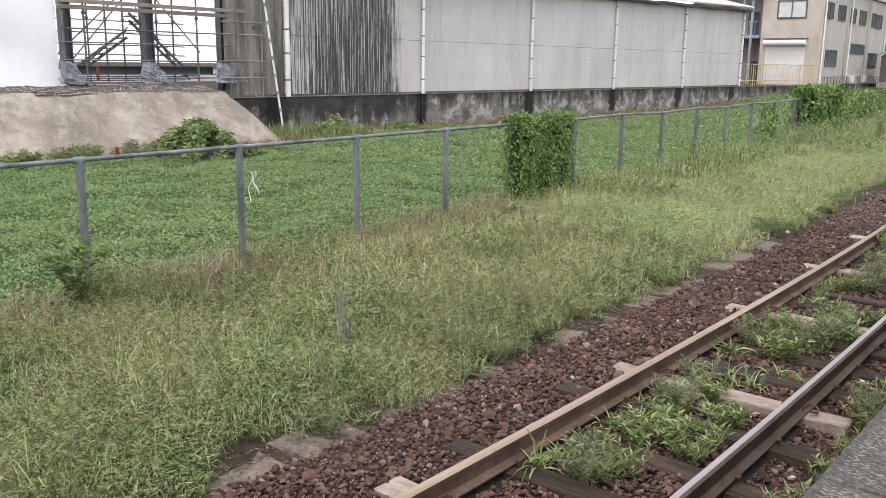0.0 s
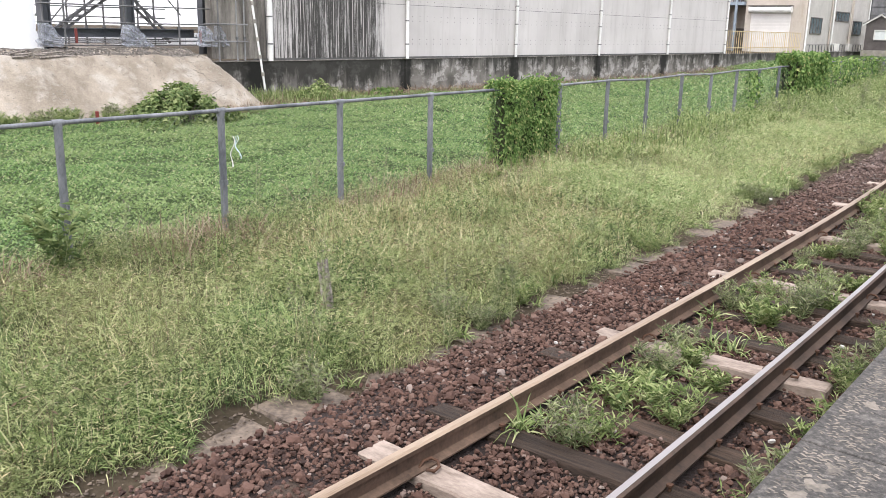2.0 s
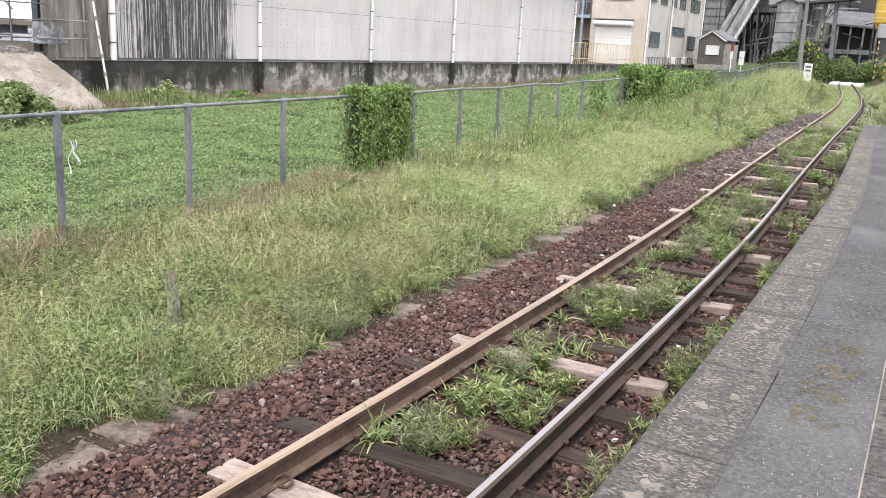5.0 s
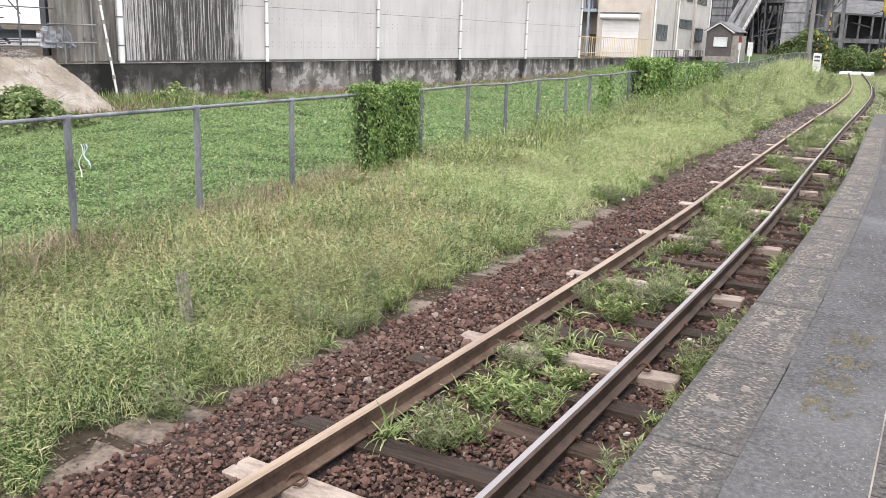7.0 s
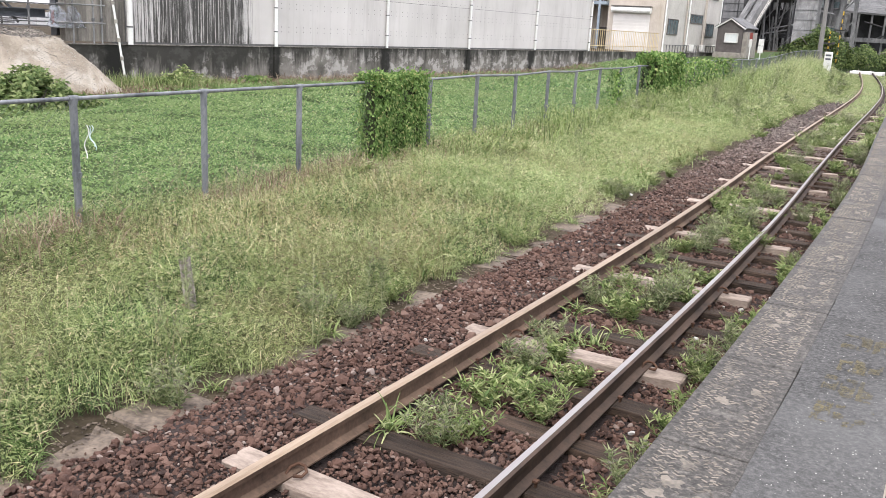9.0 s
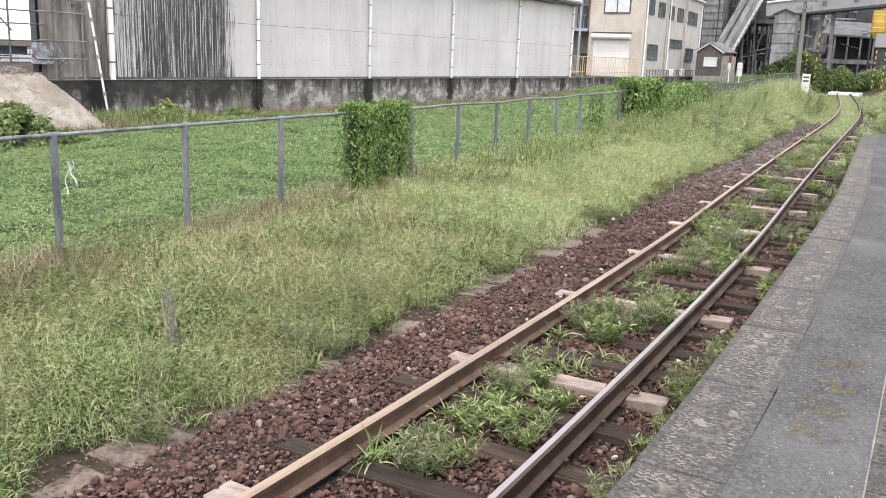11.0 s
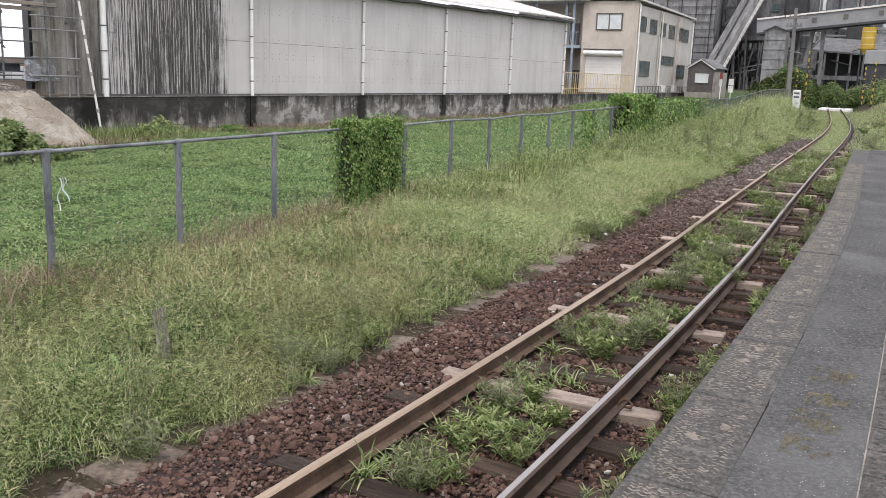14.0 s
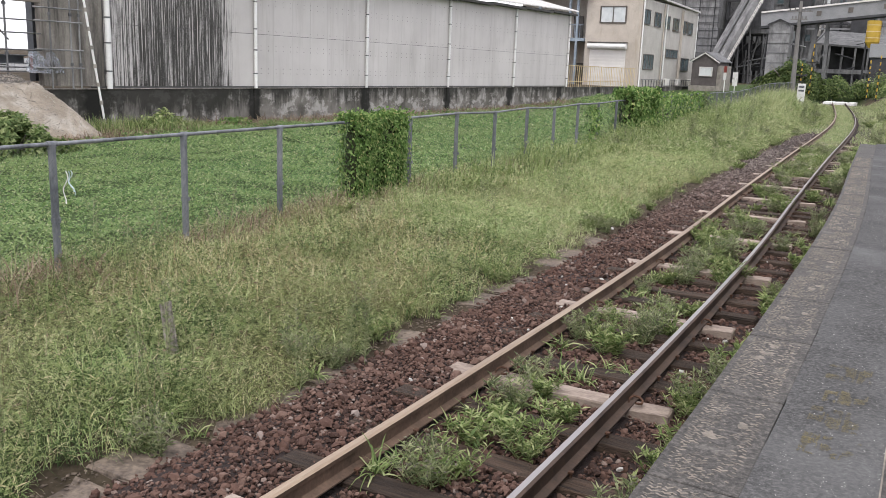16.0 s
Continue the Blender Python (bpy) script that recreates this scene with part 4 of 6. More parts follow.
for i in range(9):
    part("panel", box(B(), -34.1, -34.0, 8.0 + 2.0 * i, 9.97 + 2.0 * i, 1.4, 1.95), M["sheet"], hoard)

# plastic wraps tied round the column feet
for y, w in ((11.3, 0.85), (13.75, 1.0), (16.3, 0.75), (16.85, 0.6)):
    V, T = [], []
    rnd = random.Random(int(y * 10))
    n, m_ = 14, 8
    for j in range(m_ + 1):
        t = j / m_
        for i in range(n + 1):
            a = 2 * math.pi * i / n
            rr = (0.14 + 0.26 * t ** 0.7) * (1 + 0.22 * math.sin(5 * a + y) + 0.28 * rnd.uniform(-1, 1) * (i < n))
            V.append((-21.62 + 0.55 * rr * math.cos(a), y + w * rr * math.sin(a) + 0.25 * t * w, 2.28 - 0.62 * t))
            if i and j:
                c = j * (n + 1) + i
                T += [(c - n - 2, c - n - 1, c), (c - n - 2, c, c - 1)]
    tagged(new("plastic_wrap", mesh_tris("plastic_wrap", V, T, M["plastic"])), "crumpled clear plastic wrapped round a column foot", "plastic sheet", group="plastic wraps on the site")
for y in (12.2, 16.25):
    part("red_box", box(B(), -21.74, -21.68, y, y + 0.07, 1.75, 2.15, 0.01), M["red"], scaf, "small red bracket")
ob = part("marker_peg", box(B(), -18.4, -18.33, 10.82, 10.89, -0.3, 0.2, 0.008), M["red"])
tagged(ob, "short red marker peg in the field below the soil bank", "peg")

# ---- office block ----
office = thing("office_block", "two-storey cream office block with bronze windows and a shutter", "building")
OX, OY0, OY1 = -20.8, 70.9, 88.6


def oz(y):
    return 8.62 - 0.022 * (y - OY0)


bm = B()
box(bm, -25.6, OX, OY0, OY0 + 0.3, 0.9, 8.6)
part("front_wall", bm, M["office"], office, "tan rendered front wall")
part("side_wall", box(B(), OX - 0.3, OX + 0.004, OY0 + 0.302, OY1, 0.9, 8.3), M["office_side"], office)
part("back_wall", box(B(), -34, OX - 0.31, OY1 - 0.3, OY1, 0.9, 8.3), M["office"], office)
bm = B()
vs = [bm.verts.new(c) for c in ((OX + 0.25, OY0 - 0.25, 8.62), (OX + 0.25, OY1 + 0.2, 8.26), (-34, OY1 + 0.2, 8.9), (-34, OY0 - 0.25, 9.1))]
f = bm.faces.new(vs)
r = bmesh.ops.extrude_face_region(bm, geom=[f])
for g in r["geom"]:
    if isinstance(g, bmesh.types.BMVert):
        g.co.z += 0.16
bmesh.ops.recalc_face_normals(bm, faces=bm.faces)
part("roof", bm, M["roof"], office)


def window_x(y0, y1, z0, z1, leaves=2, glass="glass"):
    """A sliding window in the side wall."""
    w = part("window", box(B(), OX + 0.005, OX + 0.03, y0, y1, z0, z1), M[glass], office)
    bm = B()
    for a, b, c, d in ((y0 - 0.06, y1 + 0.06, z1, z1 + 0.07), (y0 - 0.06, y1 + 0.06, z0 - 0.08, z0), (y0 - 0.06, y0, z0, z1), (y1, y1 + 0.06, z0, z1)):
        box(bm, OX + 0.006, OX + 0.07, a, b, c, d)
    for i in range(1, leaves):
        y = y0 + (y1 - y0) * i / leaves
        box(bm, OX + 0.03, OX + 0.06, y - 0.03, y + 0.03, z0, z1)
    part("window_frame", bm, M["frame"], w)


for y0, y1, z0, z1 in ((71.3, 73.0, 6.3, 7.4), (74.3, 76.1, 6.25, 7.34), (77.3, 78.9, 6.2, 7.26), (80.1, 81.9, 6.15, 7.22), (83.1, 84.7, 6.1, 7.17), (85.1, 86.9, 6.05, 7.12)):
    window_x(y0, y1, z0, z1)
for y0, y1, z0, z1, n in ((72.1, 74.8, 2.65, 3.8, 4), (78.5, 82.2, 3.75, 4.42, 5), (83.8, 86.4, 2.66, 3.75, 2)):
    window_x(y0, y1, z0, z1, n)
for y in (71.0, 76.9, 77.6, 82.6, 83.0, 88.3):
    part("downpipe", tube(B(), (OX + 0.12, y, 1.0), (OX + 0.12, y, oz(y) - 0.25), 0.06, 8), M["pipe"] if y in (71.0, 77.6, 88.3) else M["office"], office)
# front: upper window, shutter with its box
w = part("window", box(B(), -24.3, -22.2, OY0 - 0.03, OY0 - 0.005, 6.35, 7.55), M["glass_pale"], office, "frosted front window")
bm = B()
for a, b, c, d in ((-24.4, -22.1, 7.55, 7.65), (-24.4, -22.1, 6.25, 6.35), (-24.4, -24.3, 6.35, 7.55), (-22.2, -22.1, 6.35, 7.55), (-23.29, -23.21, 6.35, 7.55)):
    box(bm, a, b, OY0 - 0.08, OY0 - 0.006, c, d)
part("window_frame", bm, M["frame"], w)
s = part("shutter", box(B(), -25.1, -21.95, OY0 - 0.04, OY0 - 0.005, 1.0, 4.15), M["shutter"], office, "pale roller shutter")
for z in np.arange(1.2, 4.1, 0.24):
    part("shutter_slat", box(B(), -25.05, -22.0, OY0 - 0.055, OY0 - 0.041, float(z), float(z) + 0.2), M["shutter"], s)
part("shutter_box", tube(B(), (-25.2, OY0 - 0.25, 4.4), (-21.85, OY0 - 0.25, 4.4), 0.26, 12), M["pipe"], office)
part("shutter_hood", box(B(), -25.25, -21.8, OY0 - 0.5, OY0 - 0.004, 4.66, 4.72), M["frame"], office)
for y in (78.0, 81.7, 86.2):
    part("air_conditioner", box(B(), OX + 0.15, OX + 0.5, y, y + 0.85, 1.25, 1.85, 0.03), M["shutter"], office)

# outside stair landing between warehouse and office
land = thing("stair_landing", "blue-grey steel landing with dark doors beside the office", "landing")
part("wall", box(B(), -33, -25.65, OY0 + 3.0, OY0 + 3.3, 0.9, 9.0), M["office"], land)
part("floor", box(B(), -33, -25.65, OY0 - 0.3, OY0 + 3.0, 4.75, 5.0), M["blue_steel"], land)
part("canopy", box(B(), -33, -25.0, OY0 - 0.9, OY0 + 3.0, 8.62, 8.8), M["roof"], land)
for x in (-27.0, -26.3, -29.8):
    part("post", box(B(), x - 0.09, x + 0.09, OY0 - 0.35, OY0 - 0.17, 0.9, 8.6), M["blue_steel"], land)
for i in range(30):
    part("baluster", box(B(), -33 + 0.24 * i, -32.97 + 0.24 * i, OY0 - 0.28, OY0 - 0.25, 5.0, 6.05), M["blue_steel"], land)
part("handrail", box(B(), -33, -25.7, OY0 - 0.30, OY0 - 0.24, 6.05, 6.11), M["blue_steel"], land)
for x, z in ((-27.9, 5.0), (-26.6, 5.0), (-27.4, 0.95)):
    d = part("door", box(B(), x, x + 0.9, OY0 + 2.9, OY0 + 2.998, z, z + 2.0), M["frame"], land)
    part("door_handle", box(B(), x + 0.78, x + 0.84, OY0 + 2.85, OY0 + 2.9, z + 0.95, z + 1.05), M["tube"], d)

# faded yellow railing on the retaining wall
rail_y = thing("yard_railing", "faded yellow steel railing on the retaining wall", "railing")
for z in (1.55, 2.62):
    part("rail", beam(B(), (*wall_p(56.0, -0.2), z), (*wall_p(69.8, -0.2), z), 0.05, 0.05), M["tan_rail"], rail_y)
for i in range(40):
    y = 56.0 + 13.8 * i / 39
    part("post" if i % 6 == 0 else "bar", beam(B(), (*wall_p(y, -0.2), 1.17), (*wall_p(y, -0.2), 2.6), 0.05 if i % 6 == 0 else 0.025, 0.05 if i % 6 == 0 else 0.025), M["tan_rail"], rail_y)
for i in range(22):
    y = 72 + i * 0.75
    part("post", beam(B(), (*wall_p(y, -0.2), 1.17), (*wall_p(y, -0.2), 1.75), 0.05, 0.05), M["plant_grey"], rail_y)
part("rail", beam(B(), (*wall_p(71.5, -0.2), 1.75), (*wall_p(88, -0.2), 1.75), 0.05, 0.05), M["plant_grey"], rail_y)

# ---- hut and signs by the crossing ----
hut = thing("track_hut", "small brown boarded hut with a pale gable trim", "hut")
HX0, HX1, HY, HB = -19.2, -16.95, 82.0, 0.9
bm = B()
prof = [(HX0, HB), (HX1, HB), (HX1, 3.5), ((HX0 + HX1) / 2, 4.2), (HX0, 3.5)]
a = [bm.verts.new((x, HY, z)) for x, z in prof]
b = [bm.verts.new((x, HY + 5, z)) for x, z in prof]
bm.faces.new(a), bm.faces.new(b[::-1])
for i in range(5):
    bm.faces.new((a[i], b[i], b[(i + 1) % 5], a[(i + 1) % 5]))
bmesh.ops.recalc_face_normals(bm, faces=bm.faces)
part("body", bm, M["hut"], hut)
bm = B()
mx = (HX0 + HX1) / 2
for s, x in ((-1, HX0 - 0.25), (1, HX1 + 0.25)):
    beam(bm, (mx, HY - 0.1, 4.32), (x, HY - 0.1, 3.45), 0.1, 0.14)
part("gable_trim", bm, M["white"], hut)
bm = B()
for x in (HX0 - 0.25, HX1 + 0.25):
    vs = [bm.verts.new(c) for c in ((mx, HY - 0.15, 4.36), (mx, HY + 5.2, 4.36), (x, HY + 5.2, 3.5), (x, HY - 0.15, 3.5))]
    bm.faces.new(vs)
r = bmesh.ops.extrude_face_region(bm, geom=list(bm.faces))
for g in r["geom"]:
    if isinstance(g, bmesh.types.BMVert):
        g.co.z += 0.08
part("roof", bm, M["plant_grey"], hut)
w = part("window", box(B(), -18.4, -17.4, HY - 0.05, HY - 0.004, 2.3, 2.95), M["glass_pale"], hut)
bm = B()
for a_, b_, c_, d_ in ((-18.5, -17.3, 2.95, 3.05), (-18.5, -17.3, 2.2, 2.3), (-18.5, -18.4, 2.3, 2.95), (-17.4, -17.3, 2.3, 2.95)):
    box(bm, a_, b_, HY - 0.09, HY - 0.006, c_, d_)
part("window_frame", bm, M["white"], w)
part("side_wall", box(B(), HX1 + 0.01, HX1 + 0.45, HY + 0.2, HY + 4, 0.9, 3.2), M["concrete"], hut, "pale grey annex wall")
part("base", box(B(), HX0 - 0.1, HX1 + 0.1, HY - 0.35, HY - 0.01, 0.7, 1.35), M["concrete"], hut)
for x, y, z, w_, col in ((-15.7, 80, 2.7, 0.26, "red"), (-14.9, 80.5, 2.2, 0.45, "white"), (-11.2, 88, 3.1, 0.4, "red")):
    sg = thing("crossing_sign", "small plain sign plate on a white post by the crossing", "sign", group="signs by the crossing")
    part("post", tube(B(), (x, y, 0.6), (x, y, z), 0.05, 6), M["pipe"], sg)
    part("plate", box(B(), x - w_ / 2, x + w_ / 2, y - 0.08, y - 0.05, z - 0.1, z + 0.45, 0.005), M[col], sg)
    part("lower_plate", box(B(), x - w_ / 2, x + w_ / 2, y - 0.08, y - 0.05, z - 0.75, z - 0.15, 0.005), M["white"], sg)
ms = thing("marker_stone", "white painted marker post in the grass beside the track", "marker")
part("body", box(B(), -7.66, -7.13, 66.6, 66.75, 0.4, 1.97, 0.04), M["white"], ms)
for z in (1.42, 1.68):
    part("letter_bar", box(B(), -7.58, -7.21, 66.585, 66.598, z, z + 0.12), M["steel_dark"], ms)

# level crossing deck
deck = thing("crossing_deck", "pale concrete level crossing deck between the rails", "level crossing")
yy = 91.6
for o0, o1 in ((-1.45, -0.66), (-0.47, 0.47), (0.66, 1.35)):
    xa, xb = side(yy, o0)[0], side(yy, o1)[0]
    part("slab", box(B(), xa, xb, yy, yy + 3.4, rise(yy) - 0.3, rise(yy) + 0.03, 0.02), M["pipe"], deck)

# crossing signals with striped posts
for x, y, h in ((-8.35, 78.0, 4.4), (-9.1, 78.0, 2.8), (-3.3, 78.0, 3.6), (-4.0, 78.0, 3.2)):
    sg = thing("crossing_signal", "yellow and black striped level crossing signal post", "signal", group="crossing signals")
    z0 = 0.75
    n = 14
    for i in range(n):
        part("band", tube(B(), (x, y, z0 + h * i / n), (x, y, z0 + h * (i + 1) / n - 0.004), 0.05, 8), M["yellow"] if i % 2 else M["black"], sg)
    part("arm", beam(B(), (x - 0.45, y - 0.05, z0 + h * 0.66), (x + 0.45, y - 0.05, z0 + h * 0.66), 0.1, 0.12), M["black"], sg)
    for s in (-0.38, 0.38):
        part("lamp", tube(B(), (x + s, y - 0.3, z0 + h * 0.66), (x + s, y - 0.1, z0 + h * 0.66), 0.11, 10), M["black"], sg)

# utility pole with cross-arms and a stay
up = thing("utility_pole", "grey utility pole with cross-arms and a stay wire", "utility pole")
part("pole", tube(B(), (-8.85, 72.5, 0.4), (-8.97, 72.6, 8.1), 0.2, 10, 0.12), M["pole"], up)
for z, w_ in ((7.3, 0.9), (6.7, 0.6)):
    part("cross_arm", box(B(), -8.97 - w_, -8.97 + w_, 72.4, 72.5, z, z + 0.1), M["pole"], up)
    for s in (-0.8, -0.4, 0.4, 0.8):
        part("insulator", tube(B(), (-8.97 + s * w_, 72.45, z + 0.1), (-8.97 + s * w_, 72.45, z + 0.28), 0.05, 6), M["pole"], up)
part("stay_wire", tube(B(), (-9.2, 72.5, 5.0), (-12.8, 70.5, 0.7), 0.018, 6), M["tube"], up)

# ---- the works in the distance ----
silo = thing("works_tower", "tall dark grey sheet-clad works tower", "works building")
part("clad_upper", box(B(), -42, -29.4, 134, 150, 9.2, 30), M["plant_pale"], silo)
part("clad_lower", box(B(), -42, -29.2, 133.9, 150, 3.9, 9.2), M["plant_grey"], silo)
for z in np.arange(4.4, 29, 1.1):
    part("sheet_lap", box(B(), -42, -29.15, 133.82, 133.898, float(z), float(z) + 0.07), M["plant_dark"], silo)
for x in np.arange(-41, -29.5, 2.2):
    part("rib", box(B(), float(x), float(x) + 0.12, 133.8, 133.895, 3.9, 30), M["plant_dark"], silo)
part("base", box(B(), -42, -29.6, 134.4, 149, 0.9, 3.9), M["plant_dark"], silo)

hopper = thing("hopper_frame", "black steel hopper frame with braces and pipes", "steel frame")
rnd = random.Random(11)
for x in (-28.8, -26.9, -25.0, -23.4):
    for y in (137.5, 142):
        part("leg", box(B(), x - 0.2, x + 0.2, y, y + 0.4, 0.9, 16), M["plant_dark"], hopper)
for z in (3.2, 5.6, 8.2, 10.6, 13.2):
    part("girder", box(B(), -29, -22.9, 137.3, 137.6, z, z + 0.32), M["plant_dark"], hopper)
    for x in (-28.8, -26.9, -25.0):
        part("brace", beam(B(), (x, 137.4, z), (x + 1.9, 137.4, z + 2.3), 0.14, 0.14), M["plant_grey"], hopper)
        part("brace", beam(B(), (x + 1.9, 137.4, z), (x, 137.4, z + 2.3), 0.1, 0.1), M["plant_dark"], hopper)
part("bin", box(B(), -28.6, -23.2, 138.4, 142, 3.4, 7.2), M["plant_dark"], hopper)
part("bin", box(B(), -28.8, -25.6, 138.6, 142, 9.8, 19), M["plant_grey"], hopper)
for i in range(14):
    x = rnd.uniform(-29, -14)
    part("pipe_run", tube(B(), (x, 136.9, rnd.uniform(1, 3)), (x + rnd.uniform(-1, 1), 136.9, rnd.uniform(4, 9)), rnd.uniform(0.06, 0.14), 6), M["plant_grey"] if i % 2 else M["plant_pale"], hopper)
for i in range(16):
    x = rnd.uniform(-28, -10)
    z = rnd.uniform(2.2, 8.5)
    part("pipe_run", tube(B(), (x, 137.0, z), (x + rnd.uniform(1.5, 5), 137.0, z + rnd.uniform(-1, 1)), rnd.uniform(0.05, 0.12), 6), M["gallery"] if i % 3 == 0 else M["plant_dark"], hopper)

conv = thing("inclined_conveyor", "long grey inclined conveyor gallery with a stair rail", "conveyor")
A_, B_ = Vector((-28.6, 131.0, 3.2)), Vector((-23.6, 136.0, 16.5))
part("casing", beam(B(), A_, B_, 3.6, 1.3), M["plant_pale"], conv)
part("roof_strip", beam(B(), A_ + Vector((-0.55, -0.75, 0.3)), B_ + Vector((-0.55, -0.75, 0.3)), 0.7, 0.12), M["plant_grey"], conv)
for o in (1.7, 1.95):
    part("stair_rail", beam(B(), A_ + Vector((o, -1.0, 0.2 + o * 0.3)), B_ + Vector((o, -1.0, 0.2 + o * 0.3)), 0.06, 0.08), M["shutter"], conv)
for i in range(22):
    p_ = A_.lerp(B_, i / 21)
    part("baluster", beam(B(), p_ + Vector((1.75, -1.0, -0.1)), p_ + Vector((1.9, -1.0, 1.0)), 0.06, 0.06), M["shutter"], conv)
part("head_house", box(B(), -25.2, -22.6, 136.5, 139, 8.6, 14.8), M["plant_grey"], conv)
for t in (0.15, 0.4, 0.65):
    p_ = A_.lerp(B_, t)
    for s in (-0.8, 0.8):
        part("trestle_leg", beam(B(), (p_.x + s * 1.4, p_.y, 0.9), (p_.x + s * 0.7, p_.y, p_.z - 0.5), 0.2, 0.2), M["plant_grey"], conv)

tower = thing("transfer_house", "narrow weathered concrete transfer house with a gable roof", "works building")
bm = B()
prof = [(-20.75, 0.9), (-18.0, 0.9), (-18.0, 9.35), (-19.4, 9.95), (-20.75, 9.35)]
a = [bm.verts.new((x, 127, z)) for x, z in prof]
b = [bm.verts.new((x, 130, z)) for x, z in prof]
bm.faces.new(a), bm.faces.new(b[::-1])
for i in range(5):
    bm.faces.new((a[i], b[i], b[(i + 1) % 5], a[(i + 1) % 5]))
bmesh.ops.recalc_face_normals(bm, faces=bm.faces)
part("body", bm, M["plant_pale"], tower)
bm = B()
for x in (-20.95, -17.8):
    beam(bm, (-19.4, 126.85, 10.05), (x, 126.85, 9.35), 0.3, 0.16)
part("roof_edge", bm, M["plant_dark"], tower)
for z in (4.3, 5.6, 6.9, 8.2):
    part("lift_joint", box(B(), -20.75, -18.0, 126.93, 126.99, z, z + 0.07), M["plant_grey"], tower)

gal = thing("conveyor_gallery", "grey covered conveyor gallery on trestles with a pale roof", "conveyor")
ga, gb = Vector((-22.6, 132.5, 10.25)), Vector((3.0, 129.5, 12.9))
part("casing", beam(B(), ga, gb, 2.4, 1.75), M["gallery"], gal)
part("roof", beam(B(), ga + Vector((0, 0, 1.0)), gb + Vector((0, 0, 1.0)), 2.8, 0.22), M["shutter"], gal, "pale sheet roof")
part("underside", beam(B(), ga + Vector((0, 0, -1.02)), gb + Vector((0, 0, -1.02)), 2.5, 0.3), M["plant_dark"], gal)
d = (gb - ga).normalized()
for k in (7.6, 11.6, 15.9, 20.3):
    p_ = ga + d * k
    part("window", box(B(), p_.x - 0.3, p_.x + 0.3, p_.y - 1.27, p_.y - 1.22, p_.z - 0.25, p_.z + 0.4), M["frame"], gal)
for x0 in (-14.9, -3.0):
    for s, dx in ((-1.0, -0.5), (1.0, 0.2)):
        part("trestle_leg", beam(B(), (x0 + s + dx, 132.0, 1.0), (x0 + s * 0.6 + 0.3, 132.0, 10.3), 0.5, 0.5), M["plant_grey"], gal)
    for z in (3.5, 6.5):
        part("trestle_brace", beam(B(), (x0 - 1, 131.8, z), (x0 + 1, 131.8, z + 2.4), 0.16, 0.16), M["plant_grey"], gal)

shed = thing("works_shed", "open works shed with a sagging grey roof", "shed")
bm = B()
vs = [bm.verts.new(c) for c in ((-16, 137, 7.2), (-4, 137, 6.4), (-4, 146, 8.6), (-16, 146, 9.4))]
f = bm.faces.new(vs)
r = bmesh.ops.extrude_face_region(bm, geom=[f])
for g in r["geom"]:
    if isinstance(g, bmesh.types.BMVert):
        g.co.z += 0.25
bmesh.ops.recalc_face_normals(bm, faces=bm.faces)
part("roof", bm, M["plant_grey"], shed)
for x in np.arange(-15.8, -4, 1.7):
    part("post", box(B(), float(x), float(x) + 0.25, 137.2, 137.45, 1, 7), M["plant_pale"], shed)
part("back_wall", box(B(), -16, -4, 145, 145.4, 1, 8.4), M["plant_dark"], shed)
part("loading_edge", box(B(), -16, -4, 136.9, 137.15, 3.2, 3.8), M["plant_pale"], shed)

main = thing("works_hall", "large dark grey works hall with rows of small windows", "works building")
part("wall", box(B(), -30, 40, 150, 175, 0.9, 19.0), M["plant_grey"], main)
part("upper_wall", box(B(), -60, 20, 158, 178, 12, 34), M["plant_pale"], main)
for j, z in enumerate((4.5, 8.2, 11.3, 13.9, 16.2)):
    for i in range(24):
        x = -24 + 2.3 * i
        pale = (i * 7 + j * 3) % 5 == 0
        w = part("window", box(B(), x, x + 0.9, 149.92, 149.99, z, z + (1.5 if pale else 0.95)), M["glass_pale"] if pale else M["glass"], main)
        part("window_frame", box(B(), x - 0.12, x + 1.02, 149.85, 149.995, z - 0.14, z - 0.01), M["plant_pale"], w)
for x in (-27, -11, -2, 9):
    part("duct", tube(B(), (x, 149.4, 1), (x, 149.4, 19), 0.35, 8), M["plant_pale"], main)
part("string_course", box(B(), -30, 40, 149.8, 149.99, 12.9, 13.3), M["plant_pale"], main)
part("pale_panel", box(B(), -17.6, -15.9, 149.88, 149.99, 8.9, 12.7), M["shutter"], main)

rnd = random.Random(31)
for i in range(26):
    x = rnd.uniform(-20, 8)
    z = rnd.uniform(2, 15)
    part("pipe_run", beam(B(), (x, 148.6, z), (x + rnd.uniform(2, 7), 148.6, z + rnd.choice((0, 0, rnd.uniform(-2, 2)))), 0.25, rnd.uniform(0.12, 0.4)), M[rnd.choice(("plant_pale", "plant_dark", "gallery"))], main)
for i in range(18):
    x = -22 + 2.6 * i
    part("pilaster", box(B(), x - 0.15, x + 0.15, 149.3, 149.9, 0.9, 19), M["plant_pale"] if i % 3 else M["plant_dark"], main)
for x0, x1, z0, z1, mm in ((-17, -13.5, 4.6, 8.4, "plant_pale"), (-12.5, -9.5, 7.5, 11.5, "plant_dark"), (-9, -4, 8.5, 10.2, "plant_pale"), (-3, 6, 5, 9, "plant_dark"), (-21.5, -18.5, 11.5, 16, "plant_dark")):
    part("annex", box(B(), x0, x1, 146.5, 149.2, z0, z1), M[mm], main)

